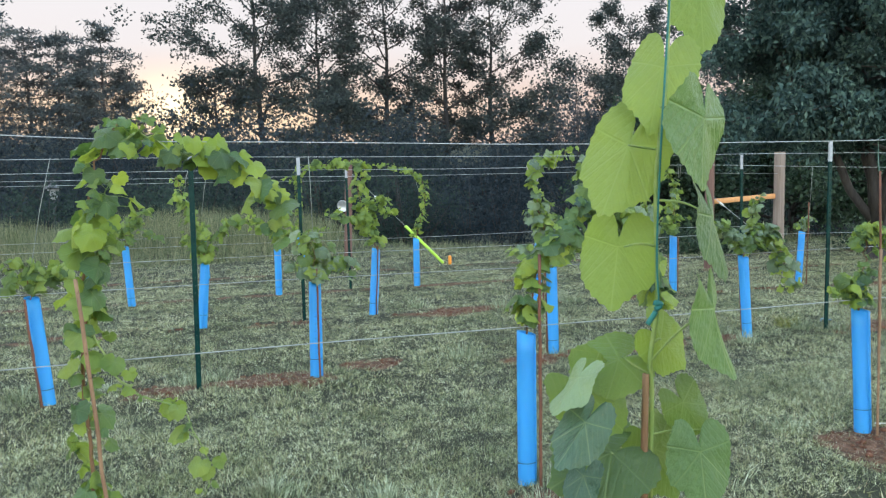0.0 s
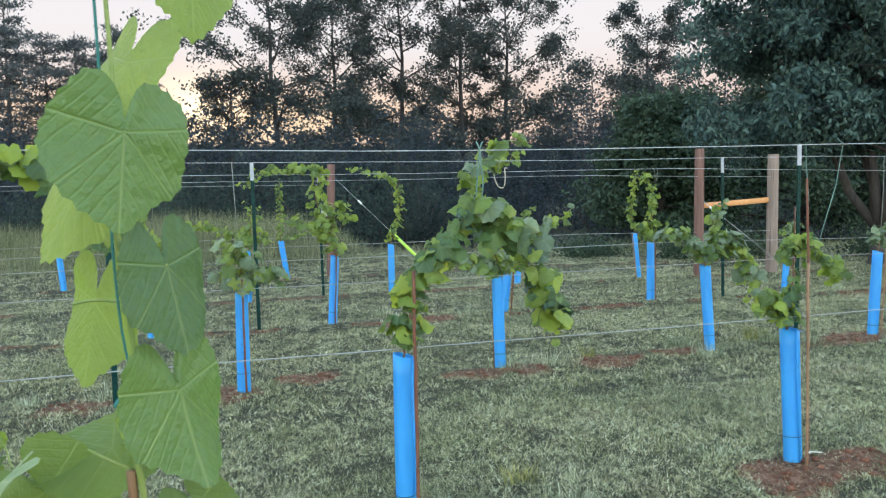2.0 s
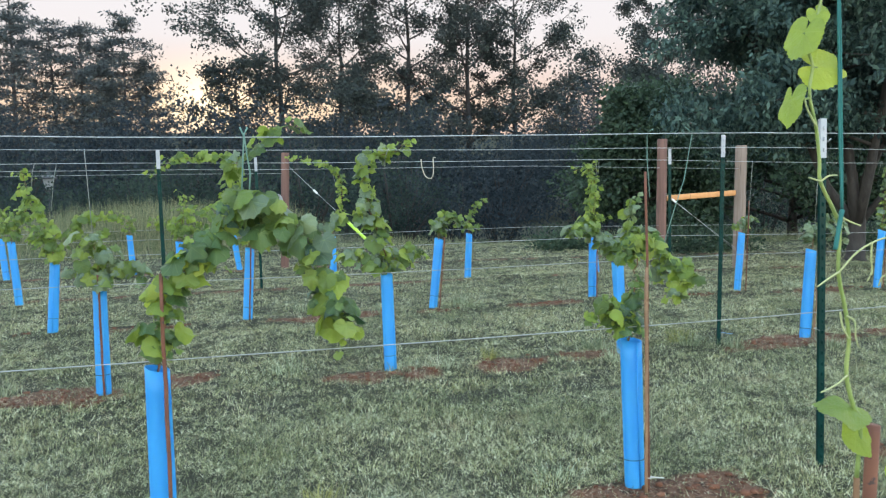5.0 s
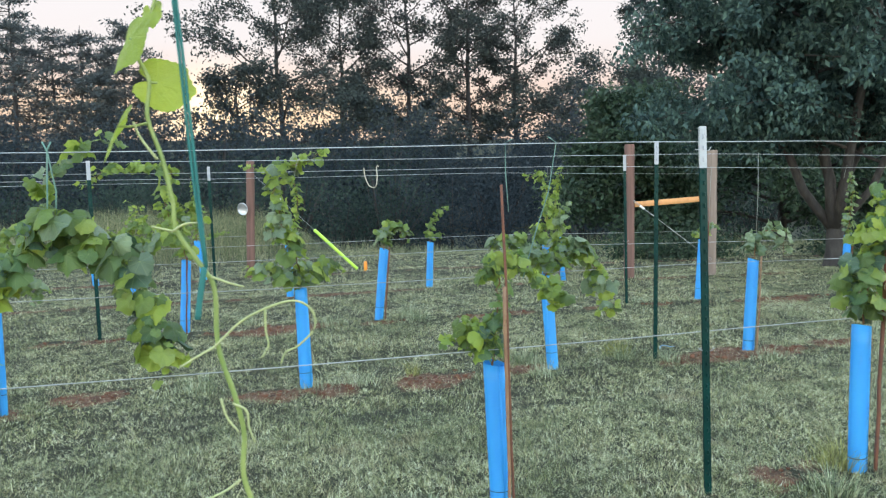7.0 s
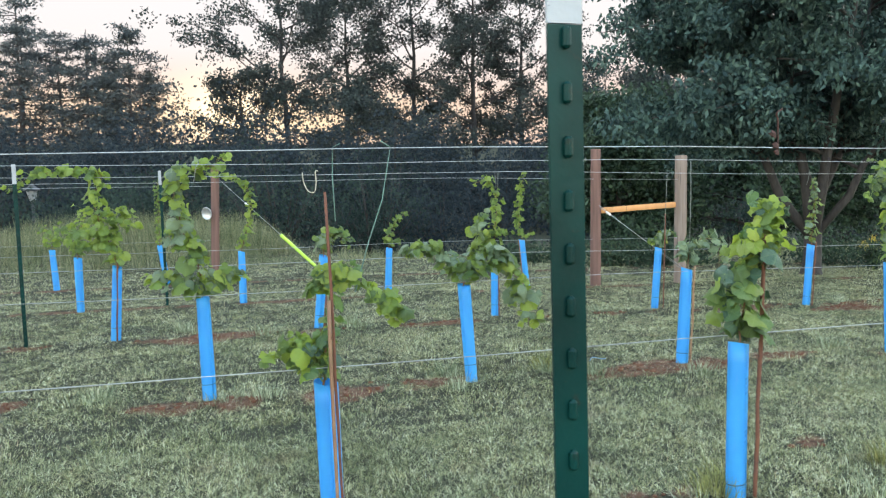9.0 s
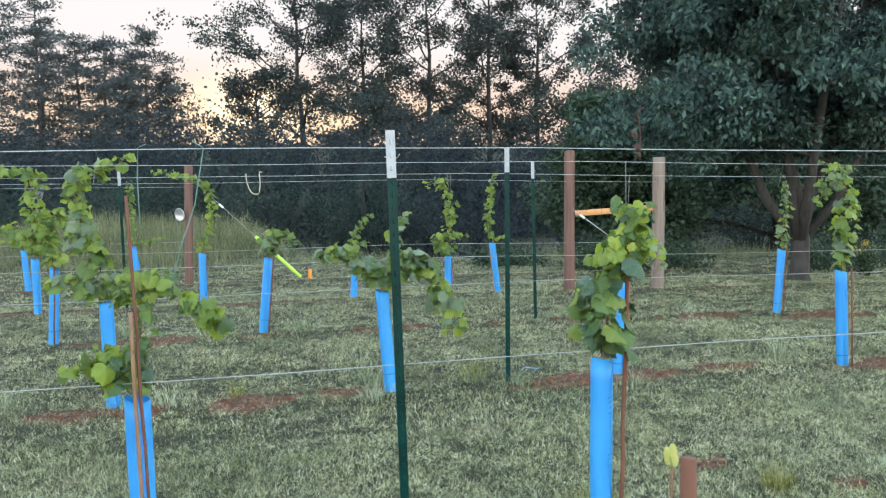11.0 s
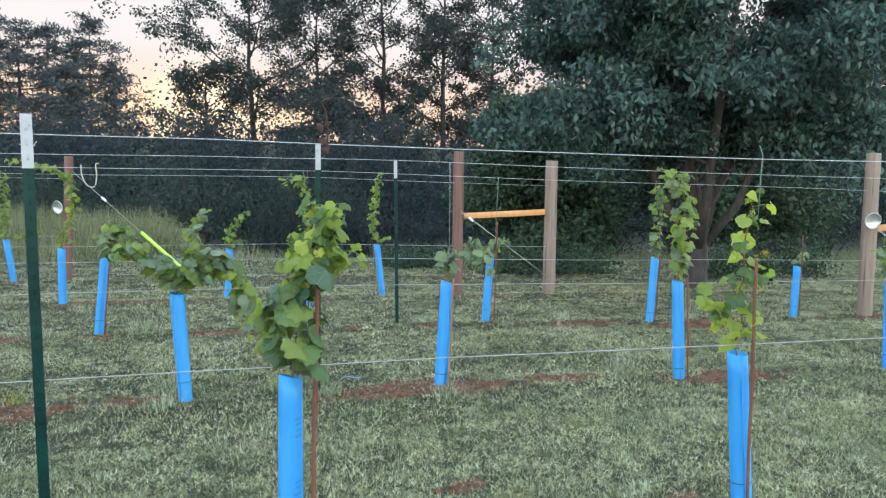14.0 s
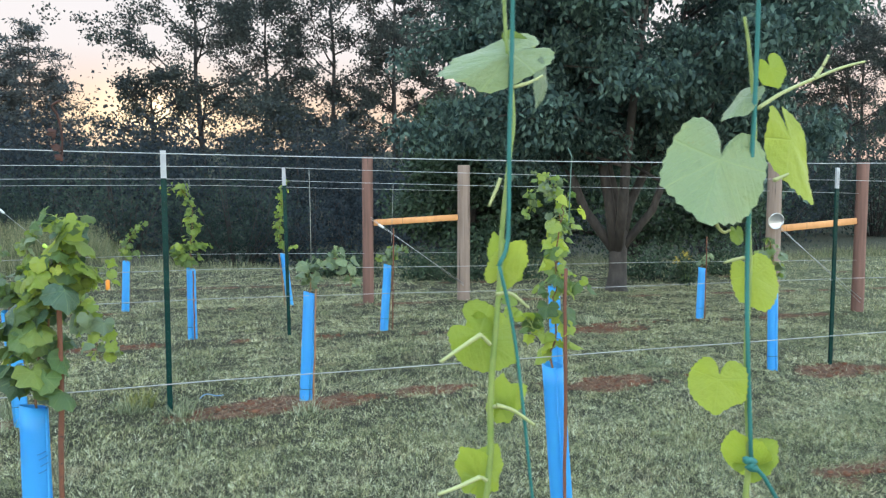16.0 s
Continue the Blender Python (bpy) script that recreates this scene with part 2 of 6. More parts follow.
def ground_z(x, y):
    """Height of the field: level by the second row, falling gently beyond it and off a bank behind the last one."""
    z = -0.021 * np.clip(y - 6.0, 0, 11) - 0.018 * np.clip(x - 6.5, 0, 12) * np.clip((y - 3) / 4, 0, 1)
    k = np.clip((x - 3.0) / 3.5, 0, 1)                                 # the bank begins later where the tall weeds stand
    z = z - 2.1 * np.clip((y - 28.0 + 10.5 * k) / (8.0 + 9.0 * k), 0, 1) ** 1.3
    z = z + 12.5 * np.clip((y - 112.0) / 45.0, 0, 1) ** 1.2      # rise added behind the far trees to block bright low sky between them
    return z


def field_z(x, y):
    """The ground with the low ridges that the rows stand on."""
    z = ground_z(x, y) - 0.055 * np.exp(-((y - 6.0) / 1.1) ** 2)
    for r in ROWS.values():
        z = z + 0.025 * np.exp(-((y - r) / 0.3) ** 2)
    return z


def value_noise(x, y, cell, seed):
    """Smooth random field between 0 and 1 on a grid of that cell."""
    table = np.random.default_rng(seed).uniform(0, 1, (64, 64))
    u, v = np.asarray(x) / cell, np.asarray(y) / cell
    i, j = np.floor(u).astype(int), np.floor(v).astype(int)
    fx, fy = u - i, v - j
    fx, fy = fx * fx * (3 - 2 * fx), fy * fy * (3 - 2 * fy)
    a, b = table[i % 64, j % 64], table[(i + 1) % 64, j % 64]
    c, d = table[i % 64, (j + 1) % 64], table[(i + 1) % 64, (j + 1) % 64]
    return (a * (1 - fx) + b * fx) * (1 - fy) + (c * (1 - fx) + d * fx) * fy


# bare places under the wires: x, y and the two half widths
BARE = ((3.55, 3.20, 0.50, 0.26), (5.25, 3.38, 0.20, 0.12), (7.45, 3.46, 0.40, 0.12), (9.6, 3.35, 0.35, 0.16), (1.45, 3.18, 0.28, 0.12), (-0.28, 6.06, 0.30, 0.20),
        (0.47, 6.10, 0.46, 0.24), (1.50, 6.35, 0.35, 0.22), (2.72, 6.02, 0.26, 0.17), (3.25, 5.99, 0.18, 0.16), (4.12, 6.00, 0.34, 0.22), (4.75, 6.05, 0.34, 0.20),
        (6.50, 5.97, 0.46, 0.18), (7.05, 6.02, 0.48, 0.22), (8.10, 6.10, 0.40, 0.14), (9.65, 5.86, 0.65, 0.20), (11.7, 5.70, 0.60, 0.22), (9.14, 8.55, 0.55, 0.20),
        (10.8, 8.30, 0.60, 0.20), (2.90, 8.62, 0.40, 0.20), (6.51, 3.90, 0.16, 0.06))


def soil_mask(x, y):
    """How bare the ground is: broken patches of red clay below the wires."""
    x, y = np.asarray(x, float), np.asarray(y, float)
    strip = np.zeros_like(x)
    for bx, by, rx, ry in BARE:
        strip = np.maximum(strip, 1.15 - 0.75 * np.sqrt(((x - bx) / rx) ** 2 + ((y - by) / ry) ** 2))
    for r in (8.64, 11.3, 14.2):
        strip = np.maximum(strip, 0.50 - 0.9 * np.abs(y - r) / 0.30)
    n = 0.30 * value_noise(x, y * 1.5, 0.8, 5) + 0.40 * value_noise(x, y * 1.6, 0.24, 6) + 0.30 * value_noise(x, y * 1.3, 0.075, 7)
    return np.clip((np.clip(strip, 0, 1) + 2.0 * (n - 0.5) * np.clip(0.5 + 2.0 * strip, 0.5, 1) - 0.33) / 0.26, 0, 1)


def make_ground():
    nd = Nodes("field_soil_and_turf")
    at = nd.place()
    big = nd.noise(at, 0.6, 4.0)
    mid = nd.noise(at, 3.2, 6.0, 0.65)
    fine = nd.noise(at, 40.0, 6.0, 0.7)
    clods = nd.noise(at, 16.0, 5.0, 0.7)
    # turf is coloured dark to paint the shade at the foot of the blades
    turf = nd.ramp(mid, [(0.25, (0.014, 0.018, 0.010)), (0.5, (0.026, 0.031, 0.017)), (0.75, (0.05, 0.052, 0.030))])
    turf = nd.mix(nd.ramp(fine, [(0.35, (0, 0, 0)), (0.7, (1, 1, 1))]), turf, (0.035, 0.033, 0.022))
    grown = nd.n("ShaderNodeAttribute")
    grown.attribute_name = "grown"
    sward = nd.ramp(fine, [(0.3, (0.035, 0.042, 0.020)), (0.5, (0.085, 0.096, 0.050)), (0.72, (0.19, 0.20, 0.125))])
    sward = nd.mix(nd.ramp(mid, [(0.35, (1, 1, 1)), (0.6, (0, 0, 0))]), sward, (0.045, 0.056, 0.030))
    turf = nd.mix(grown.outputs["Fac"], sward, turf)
    clay = nd.ramp(clods, [(0.32, (0.026, 0.013, 0.008)), (0.5, (0.125, 0.060, 0.036)), (0.75, (0.27, 0.150, 0.100))])
    bare = nd.n("ShaderNodeAttribute")
    bare.attribute_name = "bare"
    mask = nd.math("ADD", bare.outputs["Fac"], nd.math("MULTIPLY", nd.math("SUBTRACT", mid, 0.5), 0.7))
    mask = nd.ramp(mask, [(0.25, (0, 0, 0)), (0.55, (1, 1, 1))])
    col = nd.mix(mask, turf, clay)
    col = nd.mix(nd.math("MULTIPLY", big, 0.25), col, (0.06, 0.06, 0.04))
    h = nd.math("ADD", nd.math("MULTIPLY", clods, 0.8), nd.math("MULTIPLY", fine, 0.5))
    return nd.surface(col, rough=0.95, bump=h, bump_dist=0.05, bump_strength=0.8, specular=0.2)


M_ground = make_ground()


def make_blades(name, stops, share=0.3):
    """Blades tinted singly: dew pales some tufts, painted shade darkens the gaps between them."""
    nd = Nodes(name)
    at = nd.place()
    r = island_random(nd)
    col = nd.ramp(r, stops)
    pale = nd.ramp(nd.noise(at, 1.3, 6.0, 0.7), [(0.44, (0, 0, 0)), (0.62, (1, 1, 1))])
    col = nd.mix(nd.math("MULTIPLY", pale, 0.22), col, (0.46, 0.48, 0.36))
    lush = nd.ramp(nd.noise(at, 0.9, 5.0, 0.65), [(0.45, (0, 0, 0)), (0.62, (1, 1, 1))])
    col = nd.mix(nd.math("MULTIPLY", lush, 0.7), col, nd.mix(0.6, col, (0.07, 0.115, 0.03)))
    worn = nd.ramp(nd.noise(at, 2.1, 5.0, 0.7), [(0.56, (0, 0, 0)), (0.68, (1, 1, 1))])
    col = nd.mix(nd.math("MULTIPLY", worn, 0.4), col, (0.30, 0.20, 0.13))
    # dark noise stands for the shaded gaps between tufts and clumps
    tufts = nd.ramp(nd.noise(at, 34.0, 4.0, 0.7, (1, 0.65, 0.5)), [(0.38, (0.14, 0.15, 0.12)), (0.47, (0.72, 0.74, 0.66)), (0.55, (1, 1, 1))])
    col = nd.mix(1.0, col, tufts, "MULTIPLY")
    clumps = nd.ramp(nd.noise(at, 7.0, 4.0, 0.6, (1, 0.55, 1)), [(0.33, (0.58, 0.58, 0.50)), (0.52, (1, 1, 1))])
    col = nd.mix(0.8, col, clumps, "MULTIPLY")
    return nd.surface(col, rough=0.45, translucent=share, specular=0.5)


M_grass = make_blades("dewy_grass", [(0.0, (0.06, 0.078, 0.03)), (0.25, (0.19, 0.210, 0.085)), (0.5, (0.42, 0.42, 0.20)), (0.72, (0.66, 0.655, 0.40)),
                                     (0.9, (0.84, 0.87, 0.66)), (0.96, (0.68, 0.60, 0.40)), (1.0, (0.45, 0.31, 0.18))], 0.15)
M_straw = make_blades("dry_straw", [(0.0, (0.14, 0.07, 0.045)), (0.5, (0.28, 0.14, 0.09)), (1.0, (0.50, 0.36, 0.24))], 0.15)
M_clod = make_paint("clay_clods", (0.17, 0.080, 0.050), (0.09, 0.040, 0.026), 0.95, 0.0, (0.22, 0.15, 0.115), 0.1)
M_tuft_yellow = make_blades("yellowed_grass", [(0.0, (0.15, 0.17, 0.04)), (0.5, (0.34, 0.34, 0.08)), (1.0, (0.52, 0.49, 0.19))], 0.3)
M_tuft_pale = make_blades("pale_tuft", [(0.0, (0.12, 0.17, 0.10)), (0.5, (0.40, 0.46, 0.30)), (1.0, (0.76, 0.80, 0.62))], 0.25)
M_weeds = make_blades("tall_weeds", [(0.0, (0.10, 0.125, 0.06)), (0.5, (0.22, 0.24, 0.125)), (1.0, (0.40, 0.38, 0.24))], 0.4)

# ---------------------------------------------------------------- mesh helpers


def mesh_from(name, verts, faces, material, smooth=True):
    me = bpy.data.meshes.new(name)
    me.from_pydata([tuple(v) for v in verts], [], faces)
    me.materials.append(material)
    if smooth:
        me.polygons.foreach_set("use_smooth", [True] * len(me.polygons))
    me.update()
    return me


def quick_mesh(name, verts, tris, material):
    """A large triangle mesh straight from arrays."""
    me = bpy.data.meshes.new(name)
    verts = np.asarray(verts, np.float32)
    tris = np.asarray(tris, np.int32)
    me.vertices.add(len(verts))
    me.vertices.foreach_set("co", verts.ravel())
    me.loops.add(tris.size)
    me.loops.foreach_set("vertex_index", tris.ravel())
    me.polygons.add(len(tris))
    me.polygons.foreach_set("loop_start", np.arange(0, tris.size, 3, dtype=np.int32))
    me.update(calc_edges=True)
    me.materials.append(material)
    return me


def part(name, data, material, parent, label=""):
    """One mesh object under a thing or a part. data: a bmesh, or a mesh that may be shared."""
    if isinstance(data, bmesh.types.BMesh):
        me = bpy.data.meshes.new(name)
        data.to_mesh(me)
        data.free()
        me.materials.append(material)
        me.polygons.foreach_set("use_smooth", [True] * len(me.polygons))
    else:
        me = data
    ob = new(name, me)
    if parent is not None:
        ob.parent = parent
    if label:
        ob["label"] = label
    return ob


def tube_arrays(points, radii, sides=6, cap=True):
    """Verts and faces of a tube through points."""
    pts = [Vector(p) for p in points]
    if isinstance(radii, (int, float)):
        radii = [radii] * len(pts)
    verts, faces = [], []
    up = Vector((0.31, 0.17, 0.93)).normalized()
    for i, p in enumerate(pts):
        d = (pts[min(i + 1, len(pts) - 1)] - pts[max(i - 1, 0)])
        d = d.normalized() if d.length > 1e-9 else Vector((0, 0, 1))
        ref = up if abs(d.dot(up)) < 0.95 else Vector((1, 0, 0))
        a = d.cross(ref).normalized()
        b = d.cross(a).normalized()
        for k in range(sides):
            t = 2 * math.pi * k / sides
            verts.append(p + (a * math.cos(t) + b * math.sin(t)) * radii[i])
    for i in range(len(pts) - 1):
        for k in range(sides):
            k2 = (k + 1) % sides
            faces.append((i * sides + k, i * sides + k2, (i + 1) * sides + k2, (i + 1) * sides + k))
    if cap:
        faces.append(tuple(range(sides))[::-1])
        faces.append(tuple(range((len(pts) - 1) * sides, len(pts) * sides)))
    return verts, faces


def tubes_mesh(name, tubes, material, sides=6):
    """One mesh of several tubes: (points, radii)."""
    verts, faces = [], []
    for pts, rad in tubes:
        v, f = tube_arrays(pts, rad, sides)
        o = len(verts)
        verts += v
        faces += [tuple(i + o for i in q) for q in f]
    return mesh_from(name, verts, faces, material)


def smooth_path(points, steps=5):
    """Catmull-Rom through the points."""
    p = [Vector(q) for q in points]
    p = [p[0] * 2 - p[1]] + p + [p[-1] * 2 - p[-2]]
    out = []
    for i in range(1, len(p) - 2):
        for s in range(steps):
            t = s / steps
            out.append(0.5 * (2 * p[i] + (p[i + 1] - p[i - 1]) * t + (2 * p[i - 1] - 5 * p[i] + 4 * p[i + 1] - p[i + 2]) * t * t
                              + (3 * p[i] - p[i - 1] - 3 * p[i + 1] + p[i + 2]) * t ** 3))
    out.append(p[-2])
    return out


def empty(name, x, y, z, lean_x=0.0, lean_y=0.0, turn=0.0):
    ob = new(name)
    ob.empty_display_size = 0.1
    ob.matrix_basis = pose(x, y, z, lean_y, lean_x, turn)
    return ob


# ---------------------------------------------------------------- ground


def build_ground():
    def axis(lo, hi, step, far, grow):
        a = list(np.arange(lo, hi + 1e-6, step))
        s = step
        while a[-1] < far:
            s *= grow
            a.append(a[-1] + s)
        s = step
        while a[0] > -far:
            s *= grow
            a.insert(0, a[0] - s)
        return np.array(a)
    xs, ys = axis(-9, 20, 0.16, 1500, 1.16), axis(-1.5, 20, 0.16, 1500, 1.16)
    gx, gy = np.meshgrid(xs, ys)
    gz = ground_z(gx, gy)
    rng = np.random.default_rng(3)
    near = (np.abs(gx - 5) < 16) & (gy > -2) & (gy < 24)
    gz = np.where(near, field_z(gx, gy) + rng.normal(0, 0.003, gx.shape), gz)
    verts = np.stack([gx, gy, gz], -1).reshape(-1, 3)
    w = len(xs)
    i = np.arange((len(ys) - 1) * w).reshape(-1, w)[:, :-1].ravel()
    tris = np.concatenate([np.stack([i, i + 1, i + w + 1], -1), np.stack([i, i + w + 1, i + w], -1)])
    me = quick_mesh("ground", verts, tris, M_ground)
    # 1 where single blades stand over turf darkened as their shade, 0 where the sward is seen only from afar
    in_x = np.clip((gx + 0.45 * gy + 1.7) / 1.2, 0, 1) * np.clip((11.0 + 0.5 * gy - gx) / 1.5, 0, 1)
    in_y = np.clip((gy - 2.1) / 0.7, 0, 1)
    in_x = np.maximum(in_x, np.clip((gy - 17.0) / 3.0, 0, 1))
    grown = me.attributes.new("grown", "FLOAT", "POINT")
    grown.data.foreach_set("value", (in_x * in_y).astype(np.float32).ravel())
    bare = me.attributes.new("bare", "FLOAT", "POINT")
    bare.data.foreach_set("value", (soil_mask(gx, gy) * near).astype(np.float32).ravel())
    me.polygons.foreach_set("use_smooth", [True] * len(me.polygons))
    return tagged(new("ground", me), "mown field of dewy turf with strips of bare red clay", "ground", kind="structure")


def blades(rng, x, y, z, h, w, lean, two=True, way=None):
    """Arrays of bent grass blades: a quad and a tip each, or a single triangle."""
    n = len(x)
    a = rng.uniform(0, 2 * np.pi, n)
    ca, sa = np.cos(a), np.sin(a)
    b = rng.uniform(0, 2 * np.pi, n) if way is None else way
    lx, ly = np.cos(b) * lean, np.sin(b) * lean
    base = np.stack([x, y, z], -1)
    side = np.stack([ca * w, sa * w, 0 * w], -1)
    mid = base + np.stack([lx * 0.35, ly * 0.35, h * 0.62], -1)
    tip = base + np.stack([lx, ly, h * np.where(lean > h, 0.75, 1.0)], -1)
    if two:
        v = np.stack([base - side, base + side, mid + side * 0.8, mid - side * 0.8, tip], 1).reshape(-1, 3)
        o = np.arange(n)[:, None] * 5
        t = np.concatenate([o + np.array([[0, 1, 2]]), o + np.array([[0, 2, 3]]), o + np.array([[3, 2, 4]])])
    else:
        v = np.stack([base - side, base + side, tip], 1).reshape(-1, 3)
        t = np.arange(n * 3).reshape(-1, 3)
    return v, t


def build_grass():
    rng = np.random.default_rng(11)
    vs, ts, off = [], [], 0
    zones = ((2.75, 5.0, -2.0, 11.5, 14500, 1.0, False), (5.0, 8.4, -3.5, 14.0, 6200, 1.25, False), (-3.0, 2.75, -6.0, 16.0, 700, 2.4, False),
             (3.1, 5.0, -7.0, -2.0, 900, 2.0, False), (3.1, 5.0, 11.5, 18.0, 900, 2.0, False), (5.0, 8.4, -8.0, -3.5, 1200, 2.0, False),
             (5.0, 8.4, 14.0, 20.0, 1200, 2.0, False),
             (8.4, 13.0, -5.0, 17.0, 2600, 1.6, False), (13.0, 19.5, -8.0, 22.0, 850, 2.2, False), (8.4, 13.0, 17.0, 27.0, 500, 2.6, False), (13.0, 19.5, 22.0, 32.0, 450, 2.8, False))
    for y0, y1, x0, x1, dens, big, two in zones:
        n = int((y1 - y0) * (x1 - x0) * dens)
        # tufts: blades gather round random centres
        nc = n // 9
        cx, cy = rng.uniform(x0, x1, nc), rng.uniform(y0, y1, nc)
        k = rng.integers(0, nc, n)
        dx, dy = rng.normal(0, 0.021 * big, n), rng.normal(0, 0.021 * big, n)
        x, y = cx[k] + dx, cy[k] + dy
        way = np.arctan2(dy, dx) + rng.normal(0, 0.8, n)
        keep = rng.uniform(0, 1, n) > 0.94 * soil_mask(x, y) ** 1.3
        tall = 0.5 + 0.55 * value_noise(cx, cy, 0.5, 21) + rng.uniform(-0.2, 0.2, nc)
        tall = np.where(rng.uniform(0, 1, nc) > 0.985, 1.9, tall)
        tall = np.clip(tall, 0.5, 2.0)[k]
        x, y, tall, way = x[keep], y[keep], tall[keep], way[keep]
        n = len(x)
        h = rng.uniform(0.016, 0.046, n) * tall * (0.8 + 0.2 * big)
        wd = rng.uniform(0.0011, 0.0026, n) * big
        lean = rng.uniform(0.006, 0.05, n) * (0.6 + 0.6 * tall)
        v, t = blades(rng, x, y, field_z(x, y) - 0.002, h, wd, lean, two, way)
        vs.append(v)
        ts.append(t + off)
        off += len(v)
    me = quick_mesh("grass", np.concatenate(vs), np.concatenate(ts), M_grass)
    tagged(new("grass", me), "short mown grass pale with morning dew", "grass", kind="stuff")
    # straw and dry stems lying on the bare strips
    vs, ts, off = [], [], 0
    for key, r in ROWS.items():
        n = (26000 if key < 3 else 9000) if key else 0
        if not n:
            continue
        x = rng.uniform(-4 - key, 12 + key, n)
        y = r - 0.08 + rng.normal(0, 0.32, n)
        keep = rng.uniform(0, 1, n) < 0.02 + 0.9 * soil_mask(x, y)
        x, y = x[keep], y[keep]
        n = len(x)
        v, t = blades(rng, x, y, field_z(x, y) + 0.004, rng.uniform(0.004, 0.03, n), rng.uniform(0.0012, 0.0026, n) * (1 + 0.25 * key),
                      rng.uniform(0.015, 0.07, n), False)
        vs.append(v)
        ts.append(t + off)
        off += len(v)
    me = quick_mesh("straw", np.concatenate(vs), np.concatenate(ts), M_straw)
    tagged(new("straw", me), "dry reddish straw on the bare strips", "straw", kind="stuff")
    # clods of clay in the bare patches
    g = (1 + 5 ** 0.5) / 2
    ico = np.array([(-1, g, 0), (1, g, 0), (-1, -g, 0), (1, -g, 0), (0, -1, g), (0, 1, g), (0, -1, -g), (0, 1, -g), (g, 0, -1), (g, 0, 1), (-g, 0, -1), (-g, 0, 1)]) / 1.9
    fac = np.array([(0, 11, 5), (0, 5, 1), (0, 1, 7), (0, 7, 10), (0, 10, 11), (1, 5, 9), (5, 11, 4), (11, 10, 2), (10, 7, 6), (7, 1, 8),
                    (3, 9, 4), (3, 4, 2), (3, 2, 6), (3, 6, 8), (3, 8, 9), (4, 9, 5), (2, 4, 11), (6, 2, 10), (8, 6, 7), (9, 8, 1)])
    n = 56000
    x, y = rng.uniform(-4, 14, n), rng.uniform(2.6, 10, n)
    keep = (soil_mask(x, y) > 0.55) & (rng.uniform(0, 1, n) < 0.8)
    x, y = x[keep], y[keep]
    n = len(x)
    size = 0.005 + 0.02 * rng.uniform(0, 1, n) ** 3
    v = ico[None] * rng.uniform(0.6, 1.3, (n, 12, 1)) * size[:, None, None] * np.array([1.2, 1.0, 0.7])
    v = v + np.stack([x, y, field_z(x, y) + size * 0.2], -1)[:, None]
    t = (np.arange(n)[:, None, None] * 12 + fac[None]).reshape(-1, 3)
    tagged(new("clods", quick_mesh("clods", v.reshape(-1, 3), t, M_clod)), "loose reddish clay clods on bare soil", "soil clods", kind="stuff")
    # tall weeds on the bank behind the field
    n = 20000
    x, y = rng.uniform(-14, 34, n), 17.6 + np.abs(rng.normal(0, 1.6, n))
    clump = 0.5 + 0.5 * np.sin(x * 0.9) * np.sin(x * 0.37 + 1.0)
    tallside = np.where(x < 3.5, 1.35, 0.8)
    h = rng.uniform(0.12, 0.55, n) * (0.4 + 0.8 * clump) * tallside
    v, t = blades(rng, x, y, ground_z(x, y) - 0.02, h, rng.uniform(0.004, 0.009, n), rng.uniform(0.02, 0.22, n), False)
    n = 26000
    x, y = rng.uniform(-16, 4.8, n), rng.uniform(20.0, 27.0, n)
    tall = 0.55 + 0.65 * value_noise(x, y, 1.6, 9) + 0.25 * value_noise(x, y, 0.5, 10)
    h = tall * rng.uniform(0.55, 1.1, n) * np.clip((5.2 - x) / 1.5, 0.1, 1) * np.where(x < -3, 0.75, 1.0)
    v2, t2 = blades(rng, x, y, ground_z(x, y) - 0.02, h, rng.uniform(0.006, 0.013, n), rng.uniform(0.03, 0.35, n), False)
    me = quick_mesh("weeds", np.concatenate([v, v2]), np.concatenate([t, t2 + len(v)]), M_weeds)
    tagged(new("weeds", me), "tall weeds and seed stalks at the field edge", "weeds", kind="stuff")


# ---------------------------------------------------------------- trees


def leaf_cloud(rng, centres, spread, per, size, flat=1.0, slim=1.0, hang=0.5):
    """Many small leaves round the centres: quads of two triangles, bent along the middle."""
    c = np.repeat(np.asarray(centres), per, axis=0)
    n = len(c)
    s = np.repeat(np.broadcast_to(spread, (len(centres),)), per)
    p = c + np.clip(rng.normal(0, 1, (n, 3)), -1.7, 1.7) * s[:, None] * np.array([1, 1, flat])
    d = rng.normal(0, 1, (n, 3))
    d[:, 2] -= hang
    d /= np.linalg.norm(d, axis=1)[:, None]
    e = np.cross(d, rng.normal(0, 1, (n, 3)))
    e /= np.linalg.norm(e, axis=1)[:, None]
    ln = rng.uniform(0.6, 1.3, n)[:, None] * size
    wd = ln * slim * rng.uniform(0.28, 0.42, n)[:, None]
    v = np.stack([p, p + d * ln * 0.5 + e * wd, p + d * ln, p + d * ln * 0.5 - e * wd], 1).reshape(-1, 3)
    o = np.arange(n)[:, None] * 4
    t = np.concatenate([o + np.array([[0, 1, 2]]), o + np.array([[0, 2, 3]])])
    return v, t


